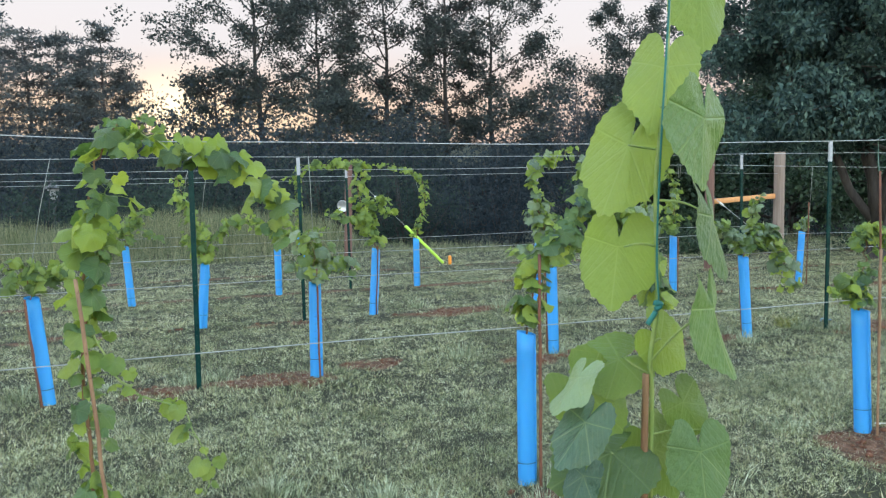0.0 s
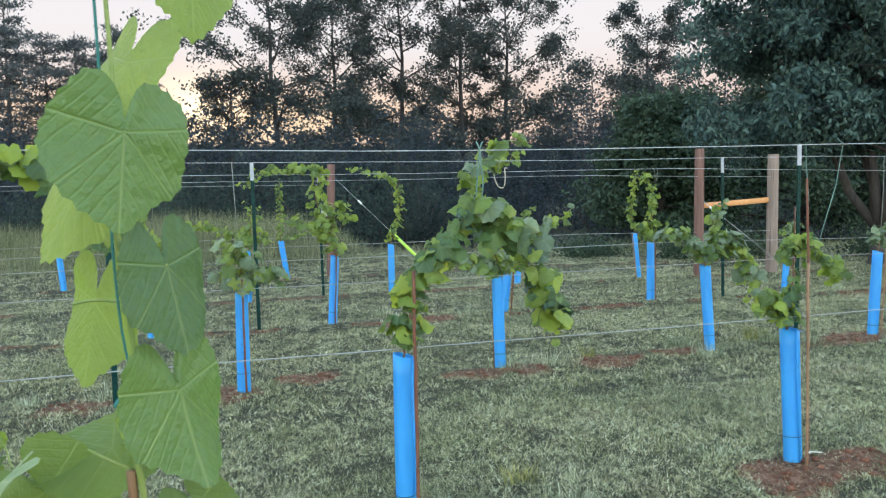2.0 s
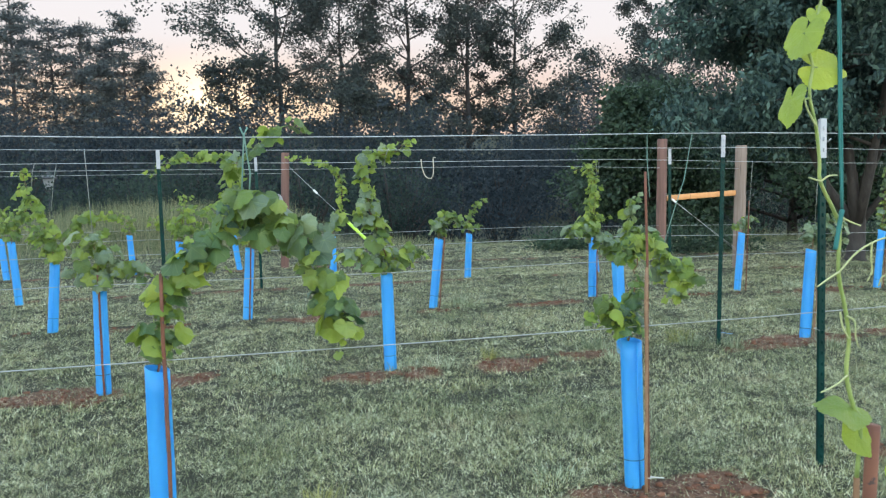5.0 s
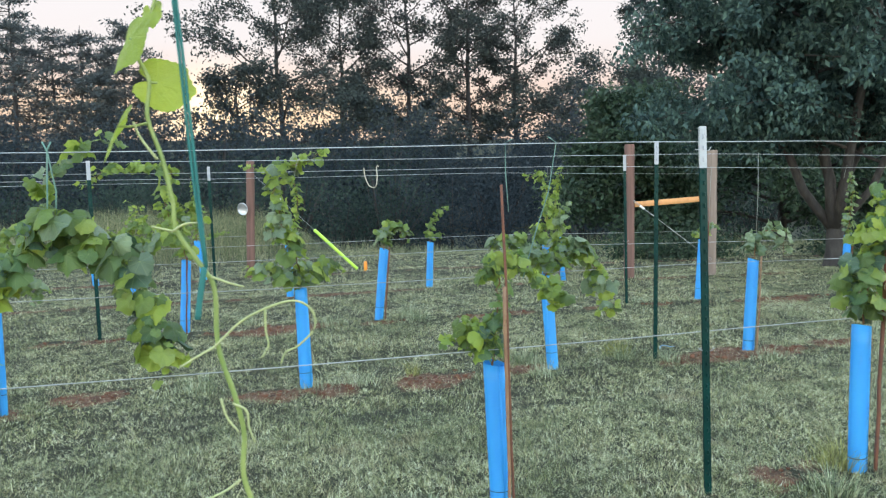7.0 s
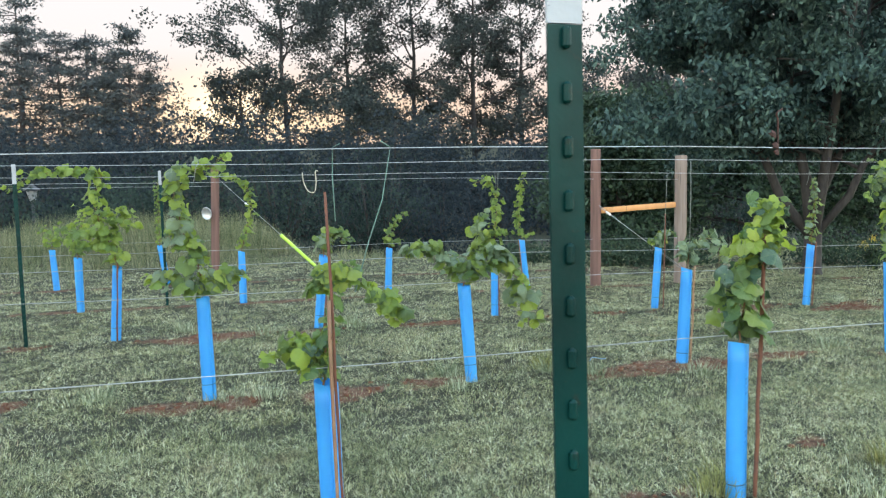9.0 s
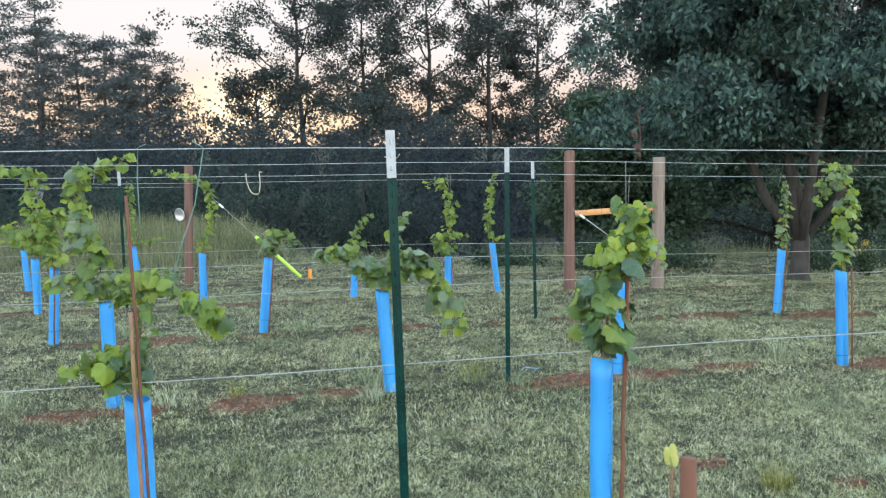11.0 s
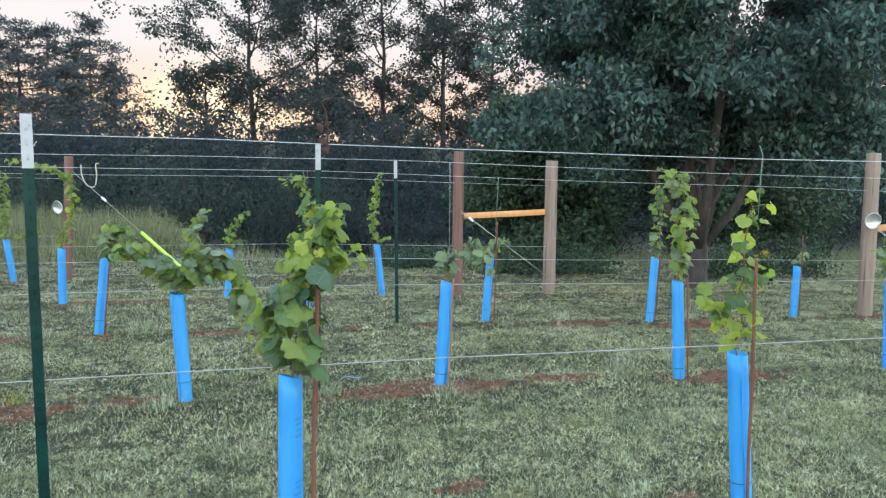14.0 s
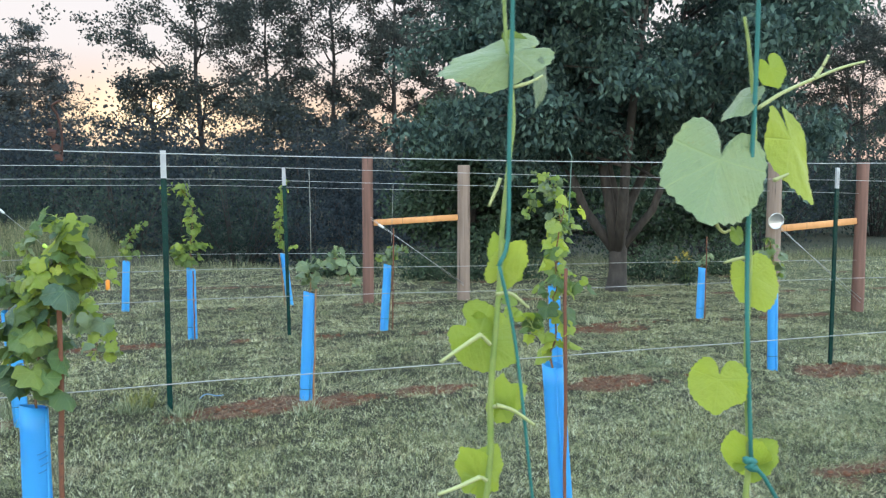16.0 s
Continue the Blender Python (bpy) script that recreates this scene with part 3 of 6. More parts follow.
def grow_limbs(rng, base, height, trunk_r, forks, first, spread, rise=0.5, droop=0.0, stems=1):
    """Trunk and limbs as tubes, and the outer points where leaves gather."""
    tubes, ends = [], []
    base = np.array(base, float)
    for s in range(stems):
        a0 = rng.uniform(0, 6.28)
        tilt = 0.0 if stems == 1 else 0.22
        pts, rad = [], []
        n = 9
        wob = rng.normal(0, 0.012 * height, (n, 2)).cumsum(0) * 0.5
        for i in range(n):
            f = i / (n - 1)
            pts.append(base + np.array([wob[i, 0] * f + math.cos(a0) * tilt * f * height * 0.6,
                                        wob[i, 1] * f + math.sin(a0) * tilt * f * height * 0.6, f * height]))
            rad.append(trunk_r * (1 - 0.86 * f) / (1 if stems == 1 else 1.5) * (1.25 if i == 0 else 1))
        tubes.append((pts, rad))
        for k in range(forks // stems):
            f = first + (1 - first) * (k + rng.uniform(0, 1)) / (forks // stems)
            j = f * (n - 1)
            i0 = min(int(j), n - 2)
            st = pts[i0] + (pts[i0 + 1] - pts[i0]) * (j - i0)
            a = rng.uniform(0, 6.28)
            ln = spread * (1.08 - 0.62 * f if rise < 0.6 else 0.42 + 0.55 * math.sin(math.pi * min(1.0, 0.12 + 0.82 * f))) * rng.uniform(0.6, 1.15)
            up = rise * ln * rng.uniform(0.4, 1.2)
            limb = []
            m = 6
            for q in range(m):
                g = q / (m - 1)
                limb.append(st + np.array([math.cos(a) * ln * g, math.sin(a) * ln * g, up * g - droop * ln * g * g])
                            + rng.normal(0, 0.03 * ln, 3) * g)
            r0 = trunk_r * (1 - 0.8 * f) * 0.5
            tubes.append((limb, [r0 * (1 - 0.85 * q / (m - 1)) for q in range(m)]))
            for g in (0.45, 0.7, 0.9, 1.0):
                ends.append(limb[0] + (limb[-1] - limb[0]) * g + rng.normal(0, 0.05 * ln, 3))
            for q in range(5):
                g = rng.uniform(0.35, 0.95)
                s0 = limb[0] + (limb[-1] - limb[0]) * g
                b = a + rng.uniform(-1.3, 1.3)
                l2 = ln * rng.uniform(0.2, 0.45)
                e = s0 + np.array([math.cos(b) * l2, math.sin(b) * l2, l2 * rng.uniform(-0.2, 0.6) - droop * l2])
                tubes.append(([s0, (s0 + e) / 2 + rng.normal(0, 0.04 * l2, 3), e], [r0 * 0.35, r0 * 0.25, r0 * 0.1]))
                ends += [e, (s0 + e) / 2]
    return tubes, np.array(ends)


def tree(name, base, height, trunk_r, forks, first, spread, seed, leaf, per, clump, mat, label, rise=0.5, droop=0.0, stems=1,
         flat=0.8, sides=6, category="tree", airy=1.0):
    rng = np.random.default_rng(seed)
    z = float(ground_z(base[0], base[1])) - 0.05
    root = empty(name, base[0], base[1], z)
    tubes, ends = grow_limbs(rng, (0, 0, 0), height, trunk_r, forks, first, spread, rise, droop, stems)
    part("trunk", tubes_mesh("trunk", tubes, M_bark, sides), M_bark, root)
    ends = ends[rng.uniform(0, 1, len(ends)) < airy]
    v, t = leaf_cloud(rng, ends, clump, per, leaf, flat)
    part("crown", quick_mesh("crown", v, t, mat), mat, root)
    return tagged(root, label, category)


def oak(base, height, trunk_r, seed, spread, mat, label, limbs=15, low=0.24, leaf=0.32, per=57, clump=0.62, thin=1.0, category="tree"):
    """Broad-leaved tree: rising crooked limbs that fork twice, leaves gathered in clumps with gaps between them."""
    rng = np.random.default_rng(seed)
    root = empty("oak_tree", base[0], base[1], float(ground_z(base[0], base[1])) - 0.05)
    n = 10
    wob = np.concatenate([np.zeros((1, 2)), rng.normal(0, 0.011 * height, (n - 1, 2)).cumsum(0) * 0.6])
    trunk = [np.array([wob[i, 0], wob[i, 1], height * 0.93 * i / (n - 1)]) for i in range(n)]
    tubes = [(trunk, [trunk_r * (1.25 if i == 0 else 1 - 0.85 * i / (n - 1)) for i in range(n)])]
    ends = [trunk[-1] + rng.normal(0, 0.6, 3) for _ in range(4)]
    turn = rng.uniform(0, 6.28)
    for k in range(limbs):
        f = low + (0.97 - low) * ((k + rng.uniform(0.1, 0.9)) / limbs)
        j = f * (n - 1)
        i0 = min(int(j), n - 2)
        st = trunk[i0] + (trunk[i0 + 1] - trunk[i0]) * (j - i0)
        turn += 2.4 + rng.uniform(-0.5, 0.5)
        g = (f - low) / (1 - low)
        ln = spread * (0.62 + 0.5 * math.sin(math.pi * min(1.0, 0.15 + 0.8 * g))) * rng.uniform(0.7, 1.1) * (1.0 if g < 0.7 else 1.45 - 0.65 * g)
        rise = rng.uniform(0.25, 0.6) + 0.75 * g
        limb = []
        for q in range(6):
            h = q / 5
            limb.append(st + np.array([math.cos(turn) * ln * h, math.sin(turn) * ln * h, ln * rise * (0.55 * h + 0.45 * h * h)]) + rng.normal(0, 0.035 * ln, 3) * h)
        r0 = trunk_r * (1 - 0.8 * f) * 0.55
        tubes.append((limb, [r0 * (1 - 0.8 * q / 5) for q in range(6)]))
        ends.append(limb[-1])
        for q in range(6):
            h = rng.uniform(0.25, 0.98)
            i1 = min(int(h * 5), 4)
            s0 = limb[i1] + (limb[i1 + 1] - limb[i1]) * (h * 5 - i1)
            b = turn + rng.choice((-1, 1)) * rng.uniform(0.4, 1.4)
            l2 = ln * rng.uniform(0.22, 0.48)
            e = s0 + np.array([math.cos(b) * l2, math.sin(b) * l2, l2 * rng.uniform(-0.15, 0.7)])
            tubes.append(([s0, (s0 + e) / 2 + rng.normal(0, 0.06 * l2, 3), e], [r0 * 0.38, r0 * 0.26, r0 * 0.1]))
            ends += [e, (s0 + e) / 2 + rng.normal(0, 0.12 * l2, 3)]
            for _ in range(2):
                ends.append(e + rng.normal(0, 0.26 * l2, 3))
    part("trunk", tubes_mesh("trunk", tubes, M_bark, 5), M_bark, root)
    ends = np.array(ends)
    ends = ends[rng.uniform(0, 1, len(ends)) < thin]
    v, t = leaf_cloud(rng, ends, clump * rng.uniform(0.6, 1.3, len(ends)), per, leaf, 0.72)
    part("crown", quick_mesh("crown", v, t, mat), mat, root)
    return tagged(root, label, category, "tall trees of the wood")


def pine(base, height, seed, spread):
    """Old pine: bare lower trunk, separate level whorls of upturned limbs with flat sprays of needles."""
    rng = np.random.default_rng(seed)
    z = float(ground_z(base[0], base[1])) - 0.05
    root = empty("pine_tree", base[0], base[1], z)
    tubes, ends = [], []
    top = np.array([rng.normal(0, 0.4), rng.normal(0, 0.4), height])
    tubes.append(([np.zeros(3), top * 0.5 + np.array([0.1, 0.05, 0]), top], [height * 0.012, height * 0.008, 0.03]))
    f = 0.3
    while f < 0.99:
        a0 = rng.uniform(0, 6.28)
        for k in range(4):
            a = a0 + k * 1.571 + rng.uniform(-0.6, 0.6)
            ln = spread * (1.03 - f) ** 0.55 * rng.uniform(0.3, 1.4)
            st = top * (f + rng.uniform(-0.022, 0.022))
            up = rng.uniform(0.05, 0.30)
            pts = [st + np.array([math.cos(a) * ln * g, math.sin(a) * ln * g, ln * (up * g * g - 0.04 * g)]) for g in (0.0, 0.35, 0.7, 1.0)]
            tubes.append((pts, [0.06, 0.045, 0.03, 0.012]))
            for g in np.linspace(0.36, 1.0, 7):
                side = rng.normal(0, 0.13 * ln * (1.15 - g))
                ends.append(st + np.array([math.cos(a) * ln * g - math.sin(a) * side, math.sin(a) * ln * g + math.cos(a) * side, ln * (up * g * g - 0.04 * g) + rng.normal(0, 0.03)]))
        f += rng.uniform(0.034, 0.066)
    part("trunk", tubes_mesh("trunk", tubes, M_bark, 5), M_bark, root)
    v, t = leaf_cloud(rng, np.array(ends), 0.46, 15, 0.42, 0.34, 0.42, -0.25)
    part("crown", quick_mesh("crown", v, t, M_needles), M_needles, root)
    return tagged(root, "tall old pine with level sparse branches", "pine tree", "pines at the wood's edge")


def bush(base, radius, height, seed, leaf, count, mat, label, name="bush"):
    rng = np.random.default_rng(seed)
    z = float(ground_z(base[0], base[1])) - 0.05
    root = empty(name, base[0], base[1], z)
    stems, ends = [], []
    for k in range(14):
        a = rng.uniform(0, 6.28)
        r = radius * math.sqrt(rng.uniform(0.02, 1))
        h = height * (1 - 0.55 * (r / radius) ** 2) * rng.uniform(0.6, 1.05)
        tip = np.array([math.cos(a) * r, math.sin(a) * r, h])
        stems.append(([np.array([math.cos(a), math.sin(a), 0]) * r * 0.15, tip * np.array([0.6, 0.6, 0.55]), tip],
                      [0.02 * height / 2, 0.012 * height / 2, 0.004 * height / 2]))
        for g in (0.3, 0.5, 0.7, 0.85, 1.0):
            ends.append(tip * np.array([0.4 + 0.6 * g, 0.4 + 0.6 * g, g]) + rng.normal(0, 0.08, 3) * radius)
    tagged(part("stem", tubes_mesh("stem", stems, M_bark, 5), M_bark, root), kind="stuff")
    v, t = leaf_cloud(rng, np.array(ends), 0.19 * radius + 0.04 * height, max(4, count // len(ends)), leaf, 0.9)
    tagged(part("foliage", quick_mesh("foliage", v, t, mat), mat, root), kind="stuff")
    return tagged(root, label, "bush")

build_ground()


def build_backdrop():
    """Plain dawn sky far behind the woods: pinkish white above, peach and gold low down where the sun is coming up."""
    nd = Nodes("dawn_glow")
    sep = nd.n("ShaderNodeSeparateXYZ")
    nd.link(nd.coords("Object"), sep.inputs[0])
    up = nd.math("DIVIDE", sep.outputs[2], 300.0)
    side = nd.math("DIVIDE", sep.outputs[0], 420.0)
    d = nd.math("ADD", nd.math("MULTIPLY", side, side), nd.math("MULTIPLY", nd.math("SUBTRACT", up, 0.19), nd.math("SUBTRACT", up, 0.19)))
    glow = nd.math("POWER", 2.718, nd.math("MULTIPLY", d, -150.0))
    base = nd.ramp(up, [(0.0, (0.74, 0.50, 0.38)), (0.22, (0.80, 0.63, 0.55)), (0.36, (0.83, 0.795, 0.79)), (0.7, (0.81, 0.83, 0.88))])
    col = nd.mix(glow, base, (1.6, 1.3, 0.95))
    low = nd.math("SUBTRACT", up, 0.17)
    band = nd.math("ADD", nd.math("MULTIPLY", nd.math("MULTIPLY", side, side), 5.0), nd.math("MULTIPLY", nd.math("MULTIPLY", low, low), 130.0))
    col = nd.mix(nd.math("POWER", 2.718, nd.math("MULTIPLY", band, -1.0)), col, nd.mix(glow, (1.12, 0.82, 0.53), (1.95, 1.5, 0.95)))
    em = nd.n("ShaderNodeEmission")
    em.inputs["Strength"].default_value = 0.049
    nd.link(col, em.inputs["Color"])
    nd.link(em.outputs[0], nd.out.inputs["Surface"])
    v, f = [], []
    n = 48
    for i in range(n + 1):
        a = radians(-64 + 128 * i / n)
        for z in (-20.0, 60.0, 150.0, 330.0):
            v.append((640 * math.sin(a), 640 * math.cos(a), z))
    for i in range(n):
        for k in range(3):
            f.append((i * 4 + k, (i + 1) * 4 + k, (i + 1) * 4 + k + 1, i * 4 + k + 1))
    return tagged(new("backdrop", mesh_from("backdrop", v, f, nd.mat)), "plain pink and gold dawn sky behind the woods", "sky", kind="structure")


build_backdrop()

# far woods: tall oaks with the low sun behind them, pines beside, dark thicket in front
L_OAK = "tall broad-leaved tree dark against the dawn"
for ox, oy, oh, sd, sp, dens in ((9.4, 92, 31, 4, 8.8, 1.0), (4.6, 90, 15.5, 40, 4.6, 0.45), (17.5, 101, 29, 5, 7.0, 0.8), (24.4, 92, 31, 6, 7.2, 0.95), (31.8, 92, 32, 7, 7.4, 0.9), (40.0, 95, 30, 8, 7.4, 0.9), (60.0, 95, 27, 10, 6.0, 0.85),
                                (80.0, 93, 28, 15, 8.0, 1.0), (91.0, 92, 30, 16, 8.0, 1.0), (101.0, 90, 31, 17, 8.0, 1.0), (95.5, 98, 31, 18, 8.0, 1.0), (109.0, 96, 31, 19, 8.0, 1.0)):
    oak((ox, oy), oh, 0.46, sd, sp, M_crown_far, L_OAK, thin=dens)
# lower trees under and between them
for ox, oy, oh, sd, sp in ((15.2, 80, 14.0, 31, 3.6), (23.0, 78, 8.5, 32, 3.4), (36.5, 79, 12.5, 34, 4.2), (42.5, 79, 17.0, 35, 4.8), (48.5, 77, 15.5, 36, 4.6), (58.5, 76, 21.0, 37, 5.6)):
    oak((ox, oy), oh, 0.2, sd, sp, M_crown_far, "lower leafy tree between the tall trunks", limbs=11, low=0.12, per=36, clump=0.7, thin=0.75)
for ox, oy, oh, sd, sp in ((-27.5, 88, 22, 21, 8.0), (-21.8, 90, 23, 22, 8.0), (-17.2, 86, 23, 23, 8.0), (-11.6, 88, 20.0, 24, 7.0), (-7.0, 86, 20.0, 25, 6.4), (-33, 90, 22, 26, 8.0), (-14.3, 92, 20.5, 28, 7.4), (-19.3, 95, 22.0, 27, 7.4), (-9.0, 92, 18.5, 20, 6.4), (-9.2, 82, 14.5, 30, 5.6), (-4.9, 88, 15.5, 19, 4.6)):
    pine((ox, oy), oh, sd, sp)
rb = random.Random(5)
for i in range(30):
    bx = -20 + i * 3.2 + rb.uniform(-1, 1)
    by = rb.uniform(50, 66)
    tall = 0.98 if bx < -2 else 0.81 if bx < 22 else 0.85 if bx < 30 else 1.05
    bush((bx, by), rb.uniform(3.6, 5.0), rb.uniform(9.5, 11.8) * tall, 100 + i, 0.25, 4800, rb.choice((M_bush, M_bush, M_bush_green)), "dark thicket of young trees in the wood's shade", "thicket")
for i in range(24):
    bx = -8 + i * 1.75 + rb.uniform(-0.5, 0.5)
    by = rb.uniform(25, 33)
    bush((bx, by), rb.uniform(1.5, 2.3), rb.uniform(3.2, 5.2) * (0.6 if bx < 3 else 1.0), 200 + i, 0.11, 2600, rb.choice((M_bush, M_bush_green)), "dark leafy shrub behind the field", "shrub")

# the big low-branched tree beside the row ends, and its neighbours
def shade_tree(x, y):
    """Short thick bole that parts into leaning stems, under a broad low crown."""
    rng = np.random.default_rng(41)
    root = empty("shade_tree", x, y, float(ground_z(x, y)) - 0.05)
    bole = [np.array([0, 0, 0.0]), np.array([0.0, 0, 0.12]), np.array([0.02, 0, 0.4]), np.array([0.02, 0, 0.8]), np.array([0.0, 0, 1.12])]
    part("trunk", tubes_mesh("trunk", [(bole, [0.25, 0.185, 0.16, 0.155, 0.17])], M_bark_grey, 12), M_bark_grey, root)
    ends = []
    for k, (a, tilt, r, ln) in enumerate(((2.7, 0.62, 0.11, 6.0), (0.35, 0.45, 0.12, 6.5), (1.5, 0.25, 0.13, 7.5), (4.4, 0.35, 0.12, 7.0), (3.4, 0.20, 0.12, 7.5), (5.6, 0.6, 0.09, 5.5))):
        p0 = np.array([0.06 * math.cos(a), 0.06 * math.sin(a), 0.80])
        d = np.array([math.cos(a) * tilt, math.sin(a) * tilt, 1.0])
        path = [p0]
        for q in range(1, 9):
            f = q / 8
            path.append(p0 + d * ln * f * np.array([1 - 0.25 * f, 1 - 0.25 * f, 0.92]) + rng.normal(0, 0.05, 3))
        part("stem", tubes_mesh("stem", [(path, [r * 0.85 * (1 - 0.87 * q / 8) for q in range(9)])], M_bark_grey, 8), M_bark_grey, root)
        tubes = []
        for q in range(15):
            f = 0.2 + 0.8 * (q + rng.uniform(0, 1)) / 15
            i0 = min(int(f * 8), 7)
            st = path[i0] + (path[i0 + 1] - path[i0]) * (f * 8 - i0)
            b = rng.uniform(0, 6.28)
            reach = 3.1 * (1.05 - 0.5 * f) * rng.uniform(0.55, 1.1)
            tip = st + np.array([math.cos(b) * reach, math.sin(b) * reach, reach * rng.uniform(-0.02, 0.35)])
            tip[2] = max(tip[2], 2.25)
            mid = (st + tip) / 2 + np.array([0, 0, 0.12 * reach])
            tubes.append(([st, mid, tip], [0.035, 0.022, 0.006]))
            for g in np.linspace(0.25, 1.0, 8):
                c = st + (tip - st) * g + np.array([0, 0, 0.12 * reach * math.sin(math.pi * g)]) + rng.normal(0, 0.22, 3)
                far = math.hypot(c[0], c[1]) / 4.0
                if far > 1:
                    c[:2] *= rng.uniform(0.72, 1.0) / far
                if c[2] > 2.0:
                    ends.append(c)
        tagged(part("branch", tubes_mesh("branch", tubes, M_bark_grey, 5), M_bark_grey, root), kind="stuff")
    v, t = leaf_cloud(rng, np.array(ends), 0.19, 165, 0.13, 0.75, 0.62, 1.1)
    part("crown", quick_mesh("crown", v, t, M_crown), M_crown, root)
    return tagged(root, "wide dark-leaved shade tree with several leaning stems", "tree")


shade_tree(13.5, 12.2)
tree("young_tree", (14.2, 21.0), 4.4, 0.14, 36, 0.08, 2.4, 42, 0.14, 60, 0.34, M_young, "dense green tree behind the end posts", 0.4, 0.1)
tree("young_tree", (19.5, 21.0), 6.0, 0.16, 40, 0.08, 3.2, 43, 0.14, 60, 0.38, M_young, "dense green tree behind the end posts", 0.4, 0.1)
for bx, by, br, bh, sd in ((11.2, 14.8, 0.9, 0.6, 61), (12.6, 15.0, 0.9, 0.55, 62), (15.6, 14.0, 0.9, 0.65, 63), (9.4, 16.6, 0.8, 0.45, 64), (17.6, 14.8, 1.0, 0.7, 65)):
    bush((bx, by), br, bh, sd, 0.07, 2600, M_young, "low leafy shrub at the tree's foot", "shrub")

# ---------------------------------------------------------------- trellis

POST_H = 1.84


def post_meshes():
    """T-section steel post, its studs and its white top, shared by all posts."""
    prof = [(-0.019, 0.004), (-0.019, 0.0), (0.019, 0.0), (0.019, 0.004), (0.0025, 0.005), (0.0022, 0.032), (-0.0022, 0.032), (-0.0025, 0.005)]

    def extrude(name, z0, z1, mat, grow):
        v = [(px * grow, (py - 0.012) * grow + 0.012, z) for z in (z0, z1) for px, py in prof]
        n = len(prof)
        f = [(i, (i + 1) % n, n + (i + 1) % n, n + i) for i in range(n)] + [tuple(range(n))[::-1], tuple(range(n, 2 * n))]
        return mesh_from(name, v, f, mat, False)
    body = extrude("shaft", -0.3, 1.645, M_post, 1.0)
    top = extrude("white_top", 1.646, POST_H, M_post_white, 1.02)
    bm = bmesh.new()
    bmesh.ops.create_cube(bm, size=1.0)
    bmesh.ops.scale(bm, vec=(0.009, 0.009, 0.022), verts=bm.verts)
    bmesh.ops.bevel(bm, geom=bm.edges[:], offset=0.003, segments=1, affect="EDGES")
    stud = bpy.data.meshes.new("stud")
    bm.to_mesh(stud)
    bm.free()
    stud.materials.append(M_post)
    stud_w = stud.copy()
    stud_w.materials[0] = M_post_white
    clip = tubes_mesh("clip", [(smooth_path([(-0.022, -0.005, 0), (-0.018, 0.036, 0.004), (0.018, 0.036, 0.0), (0.022, -0.006, -0.004), (0.034, -0.012, 0.012)], 3), 0.0017)], M_wire, 5)
    return body, top, stud, stud_w, clip


PM = post_meshes()


def t_post(x, y, lean_x, lean_y, turn, wires, lift=0.0):
    z = float(ground_z(x, y)) + lift
    root = empty("t_post", x, y, z, lean_x, lean_y, turn)
    shaft = part("shaft", PM[0], M_post, root)
    tip = part("white_top", PM[1], M_post_white, root, "white-painted tip")
    zz = 0.12
    while zz < POST_H - 0.03:
        s = part("stud", PM[2] if zz < 1.64 else PM[3], M_post, shaft if zz < 1.64 else tip)
        s.matrix_basis = pose(0, -0.003, zz)
        zz += 0.054
    for wz in wires:
        c = part("clip", PM[4], M_wire, shaft if wz < 1.64 else tip, "galvanised wire clip")
        c.matrix_basis = pose(0, 0, wz)
    return tagged(root, "green steel fence post with studs and a white tip", "fence post", "trellis posts")


POSTS = [(3.624, ROWS[0], -1.0, 0.0, 4, 0.085), (4.668, 3.29, -1.1, -1.0, 3, -0.05), (-0.025, 6.0, 0.4, 0.0, -4, 0.0), (6.0, 6.0, 0.0, 0.0, 2, 0.0),
         (11.96, 5.9, 0.0, 0.0, 5, 0.0), (1.176, 8.65, -0.4, 0.0, -5, 0.02), (7.228, 8.72, -1.1, 0.0, 4, 0.03), (2.295, 11.42, -0.75, 0.0, 0, 0.05), (-3.7, 11.42, 0.0, 0.0, 6, 0.0),
         (-4.9, 8.7, 0.0, 0.0, 0, 0.0)]
for px, py, lx, ly, tn, up in POSTS:
    t_post(px, py, lx, ly, tn, (0.78, 1.73), up)


def wire(row, z, x0, x1, seed):
    """One strained wire, with a slight sag between its posts."""
    rng = random.Random(seed)
    y = ROWS[row]
    pts = []
    n = int((x1 - x0) / 0.5) + 1
    for i in range(n + 1):
        x = x0 + (x1 - x0) * i / n
        sag = 0.012 * (1 - math.cos(2 * math.pi * (x - 0.3) / 6.0)) * 0.5
        if row == 1 and z > 1.5:
            sag = 0.012 + 0.022 * (1 - math.cos(2 * math.pi * (x - 4.65) / 6.0)) * 0.5 - 0.05 * min(1.0, max(0.0, -0.4 - x))
        pts.append((x, y - 0.012, z - sag + float(ground_z(x, y)) + rng.uniform(-0.002, 0.002)))
    r = 0.0021 if row < 3 else 0.0027
    ob = new("trellis_wire", tubes_mesh("trellis_wire", [(pts, r)], M_wire, 5))
    return tagged(ob, "thin galvanised trellis wire strained between posts", "wire", "trellis wires")


ENDS = {0: 22.0, 1: 22.0, 2: 18.6, 3: 15.4, 4: 10.3, 5: 2.95}
for r in range(6):
    for z in ((1.80, 0.80) if r == 0 else (1.73, 0.82) if r == 1 else (1.73, 0.78)):
        wire(r, z, -11.0, ENDS[r], r * 7 + int(z * 10))


